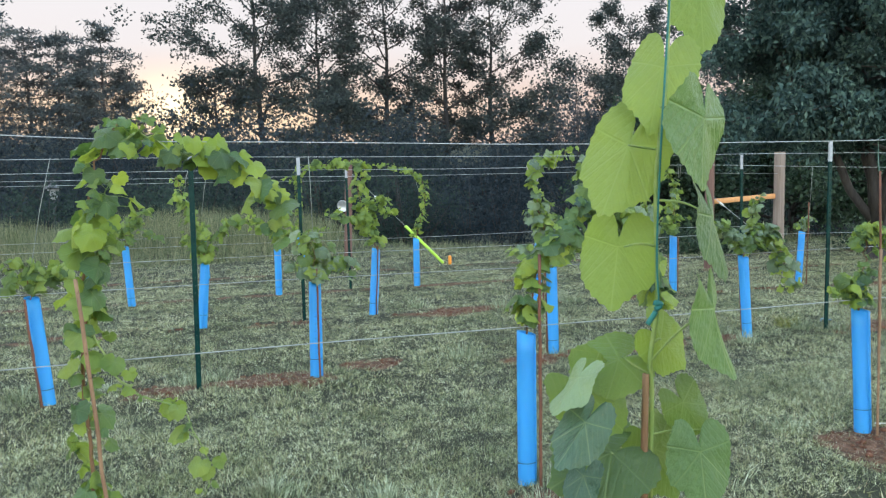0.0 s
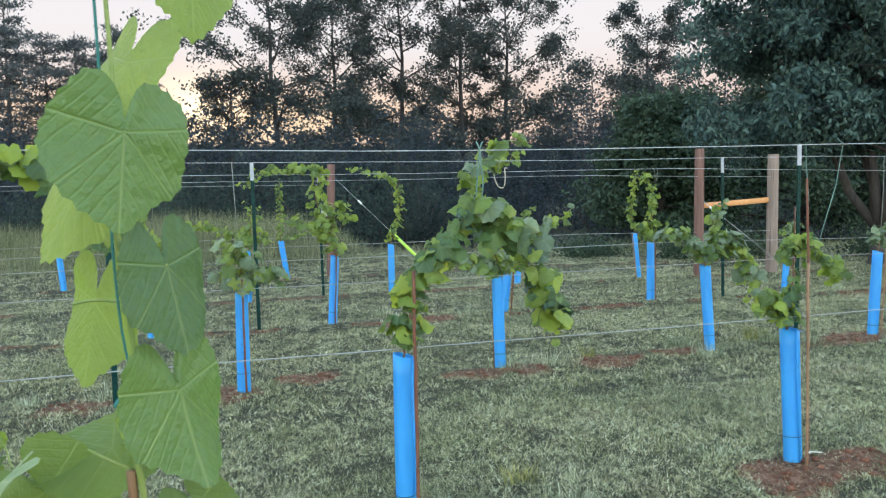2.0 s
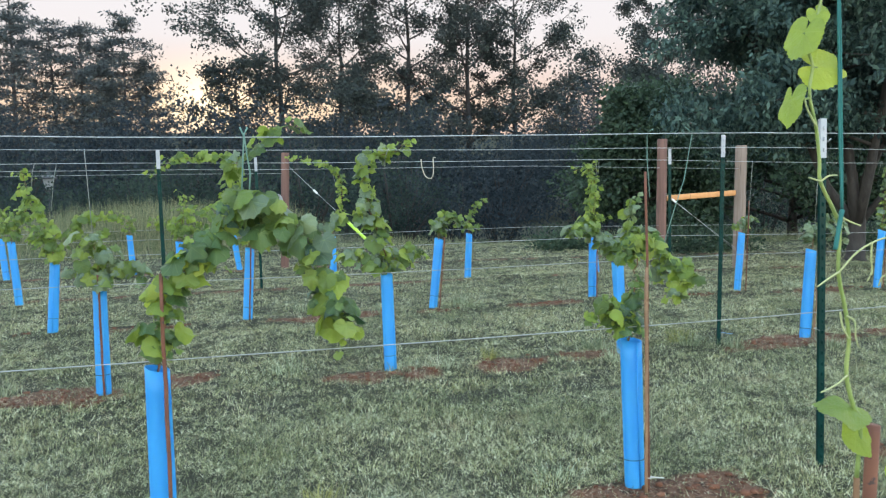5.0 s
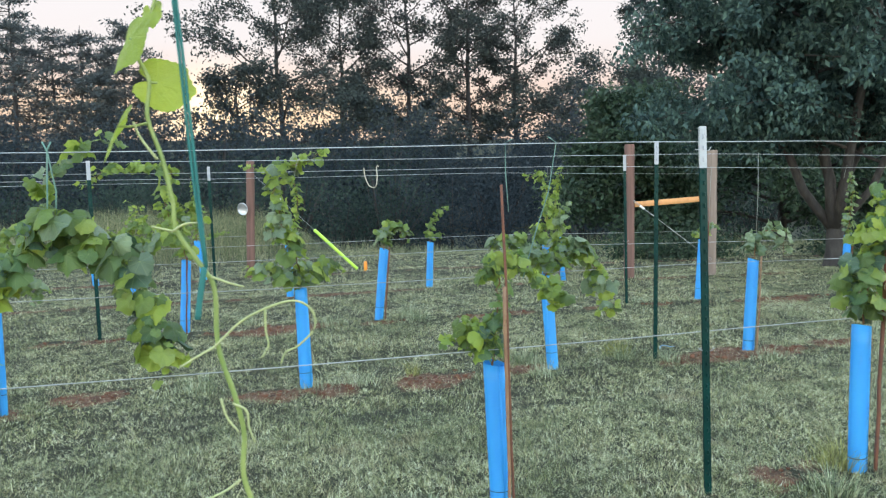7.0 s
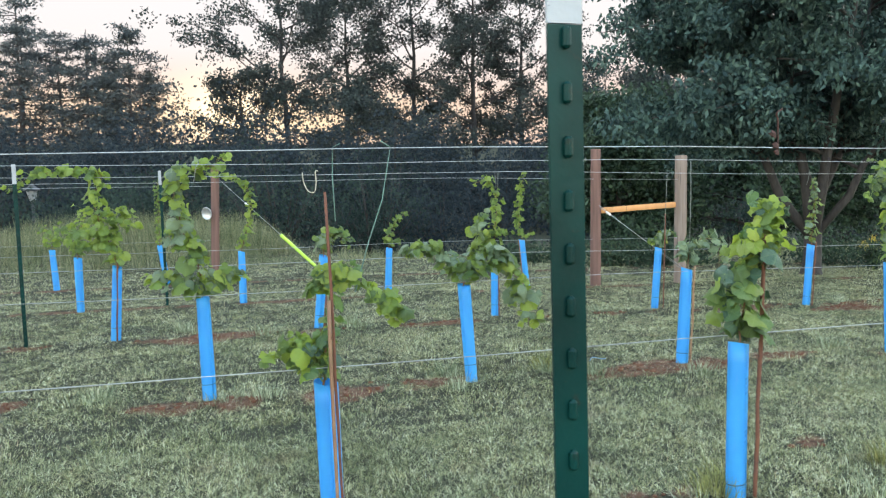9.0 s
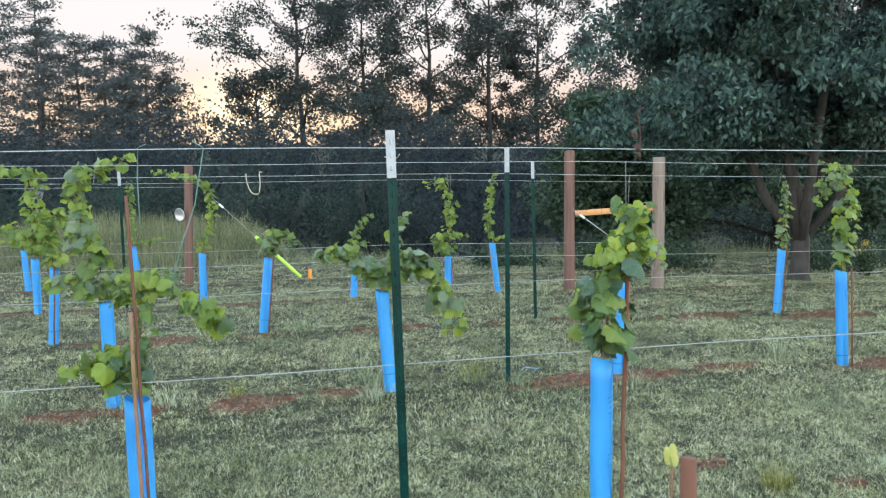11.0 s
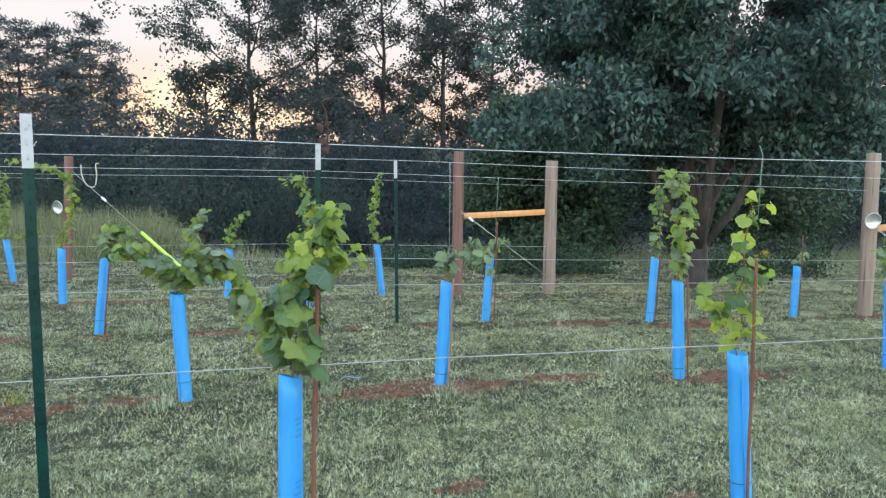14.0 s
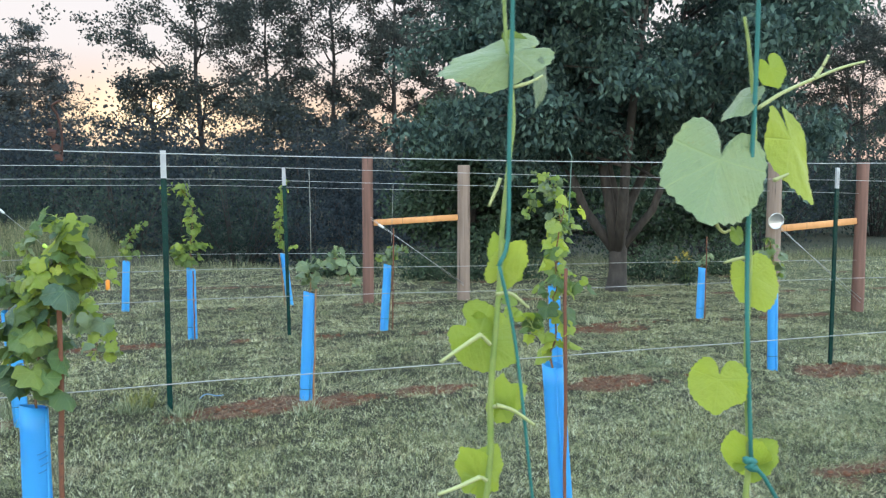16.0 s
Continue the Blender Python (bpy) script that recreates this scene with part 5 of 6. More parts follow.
# first row
vine(-0.47, 3.33, 0.0, [
    ([(0.0, 0, 0), (-0.03, 0, 0.5), (-0.02, 0, 1.0), (0.02, 0, 1.4), (0.06, 0, 1.62), (0.14, 0, 1.78)], 24, 0.115, 0.09),
    ([(0.10, 0, 1.66), (0.22, -0.02, 1.74), (0.38, 0, 1.66), (0.52, 0, 1.67), (0.64, 0.02, 1.56), (0.75, 0.02, 1.42), (0.80, 0.02, 1.28)], 38, 0.12, 0.11, ("mid", "green", "lime")),
    ([(0.04, 0, 1.15), (0.06, -0.02, 1.35), (0.10, 0, 1.55)], 44, 0.115, 0.11, ("lime", "mid", "green")),
    ([(0.06, 0, 1.2), (0.0, -0.05, 1.05), (0.1, -0.05, 0.75), (0.32, -0.1, 0.62), (0.42, -0.12, 0.42), (0.42, -0.12, 0.24)], 15, 0.095, 0.08, ("pale", "mid"))],
    1, "large-leaved grapevine trained up and along the top wire", ("mid", "green", "pale"), 0.009)
tube_vine("1A", [
    ([(0.0, 0, 0.05), (0.03, 0, 0.18), (0.08, 0, 0.34), (0.20, 0, 0.50)], 46, 0.095, 0.09, ("lime", "mid", "pale", "green")),
    ([(0.16, 0, 0.46), (0.28, 0, 0.58), (0.44, 0.0, 0.60), (0.57, 0, 0.50), (0.67, 0, 0.32), (0.74, -0.02, 0.12)], 60, 0.115, 0.10, ("green", "green", "dark", "mid")),
    ([(0.05, 0, 0.02), (-0.02, 0, 0.12), (0.04, 0, 0.26)], 30, 0.10, 0.08, ("pale", "mid", "green")),
    ([(0.10, 0, 0.36), (0.17, -0.03, 0.44), (0.25, -0.03, 0.38)], 46, 0.10, 0.07, ("mid", "green", "lime")),
    ([(0.30, 0.02, 0.60), (0.34, 0.02, 0.71), (0.36, 0.02, 0.82), (0.46, 0.02, 0.92), (0.58, 0.02, 0.97)], 22, 0.095, 0.06, ("grey", "mid")),
    ([(0.30, 0, 0.64), (0.42, -0.04, 0.66), (0.54, -0.04, 0.58), (0.64, -0.03, 0.42)], 30, 0.125, 0.08, ("mid", "pale", "grey")),
    ([(0.66, 0, 0.34), (0.73, -0.02, 0.16), (0.76, -0.02, 0.04)], 64, 0.105, 0.08, ("lime", "pale", "mid")),
    ([(0.60, 0.03, 0.5), (0.74, 0.04, 0.56), (0.86, 0.04, 0.64)], 30, 0.07, 0.05, ("mid", "grey"))],
    2, "dense grapevine arching over from a blue grow tube", ("mid", "pale"))
tube_vine("1B", [
    ([(0.0, 0, 0.03), (0.02, 0, 0.3), (0.04, 0, 0.45)], 22, 0.075, 0.07, ("mid", "green")),
    ([(-0.02, 0, 0.0), (-0.07, -0.02, 0.1), (-0.13, -0.02, 0.2)], 110, 0.080, 0.08, ("lime", "mid", "pale")),
    ([(0.0, 0, 0.02), (-0.04, 0, 0.12), (0.02, 0, 0.22)], 100, 0.080, 0.07, ("green", "mid", "dark")),
    ([(-0.08, 0, 0.16), (-0.20, -0.02, 0.14), (-0.27, -0.02, 0.10)], 26, 0.07, 0.04, ("mid", "lime")),
    ([(-0.04, 0, 0.38), (0.05, 0, 0.47), (0.1, 0, 0.44)], 130, 0.078, 0.07, ("mid", "green", "pale")),
    ([(0.05, 0, 0.42), (0.16, 0, 0.40), (0.22, 0, 0.36)], 22, 0.075, 0.05),
    ([(0.18, 0, 0.38), (0.26, 0, 0.34), (0.33, 0, 0.24)], 100, 0.075, 0.06, ("lime", "pale", "mid"))],
    3, "sparse young grapevine beside a tall rusty stake", ("mid", "pale"))
tube_vine("1C", [
    ([(0.0, 0, 0.02), (0.04, 0, 0.25), (0.10, 0, 0.5), (0.14, 0, 0.68)], 52, 0.115, 0.10, ("green", "mid", "dark")),
    ([(0.02, 0, 0.05), (-0.03, 0, 0.25), (0.05, 0.02, 0.45)], 50, 0.115, 0.10, ("dark", "green", "mid")),
    ([(0.08, 0, 0.40), (0.12, -0.02, 0.54), (0.13, 0, 0.68)], 70, 0.11, 0.09, ("lime", "lime", "mid")),
    ([(0.1, 0, 0.4), (0.2, 0, 0.5), (0.24, 0, 0.42)], 50, 0.09, 0.08, ("mid", "pale"))],
    4, "bushy upright grapevine out of a blue grow tube", ("mid", "pale"))
tube_vine("1D", [
    ([(0.0, 0, 0.02), (0.01, 0, 0.3), (0.03, 0, 0.6), (0.05, 0, 0.78)], 25, 0.095, 0.09),
    ([(0.0, 0, 0.1), (-0.12, -0.02, 0.2), (-0.22, -0.02, 0.28)], 24, 0.1, 0.08),
    ([(0.02, 0, 0.35), (0.14, 0, 0.36)], 30, 0.08, 0.06)],
    5, "slender yellow-green grapevine climbing a string", ("lime", "pale", "lime", "green"))
# second row
tube_vine("2z", [([(0, 0, 0.02), (-0.05, 0, 0.2), (-0.15, 0, 0.22)], 60, 0.1, 0.14), ([(0, 0, 0.05), (0.15, 0, 0.18), (0.25, 0, 0.1)], 60, 0.1, 0.12)], 11, "low bushy grapevine spilling over its blue tube")
tube_vine("2a", [([(0, 0, 0.02), (0.0, 0, 0.2), (-0.03, 0, 0.42)], 70, 0.1, 0.15), ([(0, 0, 0.1), (0.2, 0, 0.15), (0.28, 0, 0.05)], 60, 0.1, 0.12), ([(0, 0, 0.1), (-0.2, 0, 0.14)], 60, 0.1, 0.1)], 12, "low bushy grapevine spilling over its blue tube", ("mid", "grey"))
tube_vine("2b", [
    ([(0, 0, 0.02), (-0.03, 0, 0.25), (-0.12, 0, 0.5), (-0.18, 0, 0.75), (-0.1, 0, 0.92), (0.08, 0, 0.96), (0.18, 0, 1.02)], 40, 0.1, 0.09),
    ([(0, 0, 0.05), (-0.18, 0, 0.12), (-0.36, 0, 0.15)], 55, 0.1, 0.1), ([(0, 0, 0.05), (0.2, 0, 0.16), (0.3, 0, 0.12)], 55, 0.1, 0.1),
    ([(-0.02, 0, 0.2), (-0.12, 0, 0.4), (-0.22, 0, 0.5)], 36, 0.12, 0.09)], 13, "tall grapevine reaching the top wire from a blue tube", ("mid", "grey", "pale"))
tube_vine("2c", [
    ([(0, 0, 0.02), (0.08, 0, 0.2), (0.2, 0, 0.28), (0.4, 0, 0.1), (0.52, 0, -0.15), (0.55, 0, -0.38)], 46, 0.11, 0.1, ("mid", "grey", "pale")),
    ([(0, 0, 0.05), (-0.15, 0, 0.22), (-0.35, 0, 0.32), (-0.42, 0, 0.25)], 60, 0.1, 0.11), ([(0.1, 0, 0.2), (0.12, 0, 0.42), (0.2, 0, 0.58)], 40, 0.08, 0.06),
    ([(0, 0, 0.1), (0.1, 0, 0.15), (0.25, -0.03, 0.12)], 70, 0.11, 0.12)], 14, "spreading grapevine drooping from its blue tube", ("mid", "grey"))
tube_vine("2d", [([(0, 0, 0.02), (0.05, 0, 0.2), (0.18, 0, 0.26), (0.3, 0, 0.2), (0.32, 0, 0.02)], 28, 0.1, 0.09), ([(0, 0, 0.1), (-0.06, 0, 0.22)], 40, 0.09, 0.06)], 15, "small drooping grey-green grapevine in a blue tube", ("grey",))
tube_vine("2e", [([(0, 0, 0.0), (0.04, 0, 0.3), (0.05, 0, 0.6), (-0.02, 0, 0.85), (-0.14, 0, 0.92)], 42, 0.1, 0.1), ([(-0.02, 0, 0.85), (-0.2, 0, 0.75), (-0.24, 0, 0.55)], 26, 0.08, 0.06)], 16, "slender grapevine climbing to the top wire", ("mid", "pale", "grey"))
tube_vine("2f", [([(0, 0, 0.02), (0.0, 0, 0.2), (-0.05, 0, 0.4)], 45, 0.09, 0.1)], 17, "small grapevine in a blue tube by the end post", ("mid", "grey"))
# third row
tube_vine("3a", [([(0, 0, 0.02), (-0.05, 0, 0.3), (-0.18, 0, 0.6), (-0.25, 0, 0.95)], 50, 0.1, 0.11), ([(0, 0, 0.1), (0.25, 0, 0.4), (0.6, 0, 0.45)], 50, 0.1, 0.1), ([(0, 0, 0.1), (-0.2, 0, 0.3)], 60, 0.1, 0.12)], 21, "bushy grapevine climbing past the low wire", ("mid", "pale"))
tube_vine("3b", [([(0, 0, 0.02), (-0.1, 0, 0.35), (-0.2, 0, 0.7), (-0.1, 0, 0.95), (-0.4, 0, 0.98), (-0.75, 0, 0.96), (-0.95, 0, 0.8)], 46, 0.1, 0.11), ([(0, 0, 0.1), (-0.25, 0, 0.35), (-0.5, 0, 0.4)], 60, 0.1, 0.13), ([(-0.1, 0, 0.4), (0.08, 0, 0.6), (0.18, 0, 0.35)], 45, 0.1, 0.1)], 22, "dense grapevine trained along the top wire", ("mid", "pale"))
tube_vine("3c", [([(0, 0, 0.02), (0.0, 0, 0.15), (0.12, 0, 0.28), (0.25, 0, 0.12)], 70, 0.1, 0.09), ([(0, 0, 0.1), (-0.1, 0, 0.2)], 60, 0.1, 0.06)], 23, "small bushy grapevine in a blue tube", ("mid", "grey"))
tube_vine("3d", [([(0, 0, 0.02), (0.0, 0, 0.3), (0.03, 0, 0.6), (-0.08, 0, 0.85), (-0.25, 0, 0.82)], 50, 0.09, 0.1), ([(0, 0, 0.05), (-0.15, 0, 0.2), (0.15, 0, 0.22)], 70, 0.1, 0.1)], 24, "upright grapevine climbing a string", ("mid", "mid", "pale"))
tube_vine("3e", [([(0, 0, 0.02), (0.08, 0, 0.16), (0.22, 0, 0.18)], 70, 0.09, 0.08), ([(0, 0, 0.05), (-0.1, 0, 0.12)], 50, 0.09, 0.06)], 25, "small grapevine just out of its blue tube", ("grey", "mid"))
tube_vine("3f", [([(0, 0, 0.02), (0.02, 0, 0.3), (0.05, 0, 0.6), (0.02, 0, 0.85)], 40, 0.09, 0.09)], 26, "slender grapevine in a blue tube", ("mid", "grey"))
tube_vine("3g", [([(0, 0, 0.02), (0.06, 0, 0.14), (0.16, 0, 0.12)], 55, 0.09, 0.07)], 27, "tiny grapevine just out of its blue tube", ("grey",))
# fourth row
tube_vine("4a", [([(0, 0, 0.02), (0.1, 0, 0.3), (0.3, 0, 0.5)], 60, 0.1, 0.14), ([(0, 0, 0.1), (-0.25, 0, 0.3)], 60, 0.1, 0.12), ([(0.1, 0, 0.3), (0.45, 0, 0.05)], 50, 0.1, 0.1)], 31, "bushy grapevine in a blue tube", ("mid",))
tube_vine("4b", [([(0, 0, 0.02), (0.05, 0, 0.3), (0.1, 0, 0.65)], 60, 0.1, 0.13), ([(0, 0, 0.1), (0.3, 0, 0.2)], 60, 0.1, 0.12), ([(0, 0, 0.15), (-0.3, 0, 0.3)], 60, 0.1, 0.12)], 32, "bushy grapevine in a blue tube", ("mid", "pale"))
tube_vine("4c", [([(0, 0, 0.02), (0.08, 0, 0.3), (0.16, 0, 0.65), (0.05, 0, 0.95), (-0.3, 0, 1.08), (-0.6, 0, 1.1)], 46, 0.085, 0.09)], 33, "slender grapevine trained along the top wire", ("mid", "pale"))
tube_vine("4d", [([(0, 0, 0.02), (0.0, 0, 0.2), (0.12, 0, 0.4), (0.28, 0, 0.52)], 46, 0.085, 0.08), ([(0, 0, 0.05), (0.2, 0, 0.12)], 50, 0.085, 0.07)], 34, "small grapevine in a blue tube", ("mid",))
tube_vine("4e", [([(0, 0, 0.02), (-0.05, 0, 0.35), (-0.02, 0, 0.7), (0.08, 0, 1.05)], 50, 0.08, 0.07), ([(0, 0, 0.02), (0.15, 0, 0.08)], 50, 0.08, 0.06)], 35, "narrow upright grapevine climbing a string", ("mid", "pale"))
# fifth row
tube_vine("5a", [([(0, 0, 0.02), (0.0, 0, 0.3), (0.1, 0, 0.5)], 60, 0.09, 0.12)], 41, "bushy grapevine in a blue tube", ("mid",))
tube_vine("5b", [([(0, 0, 0.02), (0.0, 0, 0.2), (-0.1, 0, 0.4)], 60, 0.09, 0.12)], 42, "bushy grapevine in a blue tube", ("mid",))
tube_vine("5c", [([(0, 0, 0.02), (0.0, 0, 0.35), (0.0, 0, 0.7), (0.0, 0, 1.1)], 55, 0.075, 0.07), ([(0, 0, 0.02), (0.5, 0, 0.1)], 40, 0.09, 0.09)], 43, "narrow upright grapevine climbing a string", ("mid",))

# strings from the wires down to the vines, and what hangs on the wires
twine([(1.83, 3.33, 1.735), (1.845, 3.325, 1.70), (1.835, 3.34, 1.55), (1.825, 3.35, 1.42)], 0.0034, M_twine_faded)
twine([(1.86, 3.33, 1.735), (1.845, 3.325, 1.705), (1.865, 3.34, 1.55), (1.855, 3.35, 1.42)], 0.0034, M_twine_faded)
twine([(3.69, 3.34, 1.735), (3.66, 3.34, 1.72), (3.655, 3.33, 1.6), (3.66, 3.31, 1.42)], 0.0024, M_twine_faded)
twine([(3.86, 3.34, 1.745), (3.90, 3.34, 1.72), (3.86, 3.34, 1.5), (3.80, 3.34, 1.33), (3.74, 3.35, 1.12)], 0.0024, M_twine_faded)
twine([(7.74, 3.34, 1.76), (7.76, 3.34, 1.72), (7.755, 3.34, 1.6), (7.75, 3.34, 1.42)], 0.0024, M_twine_faded)
for tx, ty, dz, bx in ((0.86, 6.02, 1.12, 0.88), (-0.95, 6.02, 0.95, -1.12), (7.02, 6.02, 1.0, 7.03), (9.0, 5.98, 1.5, 8.97), (0.0, 8.72, 1.4, -0.05), (0.2, 8.72, 1.2, 0.12), (6.16, 8.73, 1.5, 6.2), (6.22, 8.73, 1.5, 6.22),
                   (8.42, 8.73, 0.95, 8.40), (10.5, 8.7, 1.45, 10.45), (3.28, 11.4, 1.35, 3.4), (3.02, 6.02, 1.6, 2.98)):
    g = float(ground_z(tx, ty))
    twine([(tx, ty, 1.735 + g), ((tx + bx) / 2, ty, 0.9 + dz / 2), (bx, ty + 0.02, dz)], 0.0026, M_twine_grey, "thin grey string tied up to the top wire")


def rope_loop(x, y, z):
    pts = smooth_path([(x - 0.085, y - 0.01, z), (x - 0.075, y - 0.02, z - 0.1), (x - 0.03, y - 0.02, z - 0.2), (x + 0.04, y - 0.02, z - 0.21), (x + 0.06, y - 0.02, z - 0.1), (x + 0.055, y - 0.02, z + 0.01), (x + 0.085, y - 0.02, z + 0.015)], 5)
    ob = new("rope_loop", tubes_mesh("rope_loop", [(pts, 0.0065)], M_rope, 6))
    return tagged(ob, "pale rope loop hung on a trellis wire", "rope loop")


M_rope = make_paint("pale_rope", (0.42, 0.40, 0.33), (0.30, 0.28, 0.22), 0.9)
rope_loop(4.06, 8.73, 1.69)
M_dry = make_paint("dead_leaf", (0.06, 0.022, 0.017), (0.035, 0.015, 0.012), 0.85)
dv = tagged(empty("dry_shoot", 5.68, 3.23, 1.27), "dead red-brown vine shoot hooked over the top wire", "dry shoot")
near = [Vector(p) for p in ((0.012, 0, 0.40), (0.016, 0, 0.46), (0.015, 0, 0.50), (0.005, -0.01, 0.56), (-0.01, -0.02, 0.59), (0.02, -0.02, 0.61))]
part("cane", tubes_mesh("cane", [(smooth_path(near, 5), 0.0042)], M_dry, 6), M_dry, dv)
for k, (lx, lz, ls) in enumerate(((0.0, 0.50, 0.026), (0.012, 0.45, 0.024), (0.014, 0.42, 0.02))):
    lf = part("leaf", leaf_mesh(15, 2, 70 + k, 0.9, -0.5, 0.2, 0.03, M_dry), M_dry, dv)
    lf.matrix_basis = blade_pose(Vector((lx, -0.01, lz)), (0.2 * (k - 1), -0.1, -1), (0.8, -0.6, 0.1 * k), ls)

# ---------------------------------------------------------------- the row beside the path: single shoots close by
M_tendril = make_paint("pale_tendril", (0.34, 0.37, 0.18), (0.26, 0.30, 0.12), 0.6)


def near_vine(x, y, label):
    return tagged(empty("grapevine", x, y, 0.0), label, "grapevine", "young grapevines")


def near_cane(root, points, r0, r1, mat, name):
    off = root.matrix_basis.translation
    path = [p - off for p in smooth_path(points, 6)]
    n = len(path) - 1
    part(name, tubes_mesh(name, [(path, [r0 + (r1 - r0) * i / n for i in range(n + 1)])], mat, 8), mat, root)


def near_leaf(root, joint, tip, normal, tone, wide, form):
    """A large leaf by its stalk joint, its tip and the way its face looks."""
    off = root.matrix_basis.translation
    d = Vector(tip) - Vector(joint)
    ob = part("leaf", NEAR[tone][form], None, root)
    ob.matrix_basis = blade_pose(Vector(joint) - off, d, normal, d.length) @ Matrix.Diagonal((wide, 1, 1, 1))


va = near_vine(0.575, 0.955, "tall grapevine with large backlit leaves on green twine")
near_cane(va, [(0.558, 0.941, 1.015), (0.552, 0.933, 1.113), (0.548, 0.924, 1.237)], 0.0062, 0.0055, M_cane, "cane")
near_cane(va, [(0.585, 0.957, -0.05), (0.580, 0.955, 0.4), (0.577, 0.953, 0.8), (0.558, 0.941, 1.015)], 0.008, 0.0062, M_cane, "cane")
near_cane(va, [(0.567, 0.939, 1.035), (0.560, 0.926, 1.202), (0.554, 0.922, 1.256), (0.558, 0.919, 1.300), (0.561, 0.914, 1.351), (0.548, 0.902, 1.503), (0.549, 0.895, 1.584), (0.554, 0.889, 1.647), (0.553, 0.881, 1.732), (0.550, 0.873, 1.822)], 0.0042, 0.0022, M_shoot, "shoot")
near_cane(va, [(0.543, 0.896, 1.572), (0.524, 0.895, 1.574), (0.498, 0.895, 1.578)], 0.0019, 0.0014, M_shoot, "petiole")
near_cane(va, [(0.556, 0.908, 1.431), (0.524, 0.907, 1.436), (0.500, 0.908, 1.433)], 0.0019, 0.0014, M_shoot, "petiole")
near_cane(va, [(0.550, 0.923, 1.239), (0.525, 0.922, 1.254), (0.505, 0.921, 1.268)], 0.0019, 0.0014, M_shoot, "petiole")
near_cane(va, [(0.561, 0.931, 1.139), (0.601, 0.931, 1.141), (0.658, 0.930, 1.136)], 0.0019, 0.0014, M_shoot, "petiole")
near_cane(va, [(0.562, 0.933, 1.111), (0.523, 0.935, 1.098), (0.493, 0.933, 1.121)], 0.0019, 0.0014, M_shoot, "petiole")
near_cane(va, [(0.560, 0.920, 1.286), (0.566, 0.919, 1.290), (0.571, 0.919, 1.290)], 0.0019, 0.0014, M_shoot, "petiole")
near_leaf(va, (0.638, 0.925, 1.821), (0.638, 0.914, 1.710), (-0.20, -0.96, -0.18), "pale", 0.55, 1)
near_leaf(va, (0.567, 0.915, 1.692), (0.532, 0.894, 1.595), (-0.67, -0.74, -0.01), "pale", 0.64, 0)
near_leaf(va, (0.520, 0.930, 1.580), (0.470, 0.924, 1.473), (-0.72, -0.69, 0.01), "pale", 0.68, 1)
near_leaf(va, (0.517, 0.953, 1.429), (0.501, 0.946, 1.331), (-0.67, -0.71, 0.21), "pale", 0.76, 2)
near_leaf(va, (0.525, 0.962, 1.254), (0.436, 0.955, 1.229), (-0.70, -0.59, 0.39), "pale", 0.75, 1)
near_leaf(va, (0.585, 0.939, 1.285), (0.644, 0.953, 1.230), (-0.09, -0.92, 0.37), "pale", 0.7, 0)
near_leaf(va, (0.415, 0.870, 1.194), (0.362, 0.856, 1.137), (-0.42, -0.53, 0.74), "dark", 0.62, 3)
near_leaf(va, (0.422, 0.904, 1.249), (0.369, 0.879, 1.205), (-0.89, -0.19, 0.42), "sheen", 0.6, 2)
near_leaf(va, (0.457, 0.946, 1.217), (0.528, 0.951, 1.141), (-0.32, -0.84, 0.44), "mid", 0.75, 1)
near_leaf(va, (0.495, 0.933, 1.120), (0.386, 0.918, 1.088), (-0.50, -0.62, 0.61), "mid", 0.85, 0)
near_leaf(va, (0.421, 0.886, 1.111), (0.398, 0.881, 1.065), (-0.52, -0.46, 0.72), "dark", 0.7, 2)
near_leaf(va, (0.618, 0.927, 1.185), (0.662, 0.931, 1.128), (-0.20, -0.94, 0.29), "mid", 0.7, 1)
near_leaf(va, (0.625, 0.893, 1.117), (0.621, 0.871, 1.033), (-0.14, -0.82, 0.56), "green", 0.8, 1)
near_leaf(va, (0.586, 0.953, 1.106), (0.636, 0.959, 1.013), (-0.08, -0.93, 0.35), "mid", 0.6, 0)
twine(smooth_path([(0.542, 0.859, 1.833), (0.543, 0.866, 1.759), (0.544, 0.883, 1.583), (0.547, 0.896, 1.429), (0.556, 0.903, 1.345)], 4), 0.0016)
twine(smooth_path([(0.556, 0.903, 1.345), (0.551, 0.904, 1.335), (0.538, 0.905, 1.317)], 4), 0.0042)
near_leaf(va, (0.569, 0.820, 1.610), (0.559, 0.810, 1.511), (0.43, -0.90, -0.01), "green", 0.9, 2)
near_leaf(va, (0.601, 0.842, 1.476), (0.618, 0.832, 1.382), (0.63, -0.76, 0.15), "green", 0.72, 1)
near_leaf(va, (0.607, 0.845, 1.345), (0.627, 0.835, 1.240), (0.57, -0.77, 0.30), "green", 0.75, 3)
near_cane(va, [(0.547, 0.890, 1.631), (0.558, 0.855, 1.629), (0.569, 0.820, 1.610)], 0.0019, 0.0014, M_shoot, "petiole")
near_cane(va, [(0.550, 0.902, 1.499), (0.575, 0.872, 1.495), (0.601, 0.842, 1.476)], 0.0019, 0.0014, M_shoot, "petiole")
near_cane(va, [(0.554, 0.922, 1.256), (0.580, 0.884, 1.309), (0.607, 0.845, 1.345)], 0.0019, 0.0014, M_shoot, "petiole")
vb = near_vine(2.49, 0.89, "thin grapevine shoot with long tendrils on green twine")
near_cane(vb, [(2.513, 0.89, -0.05), (2.523, 0.89, 0.5), (2.503, 0.885, 1.157)], 0.006, 0.004, M_cane, "cane")
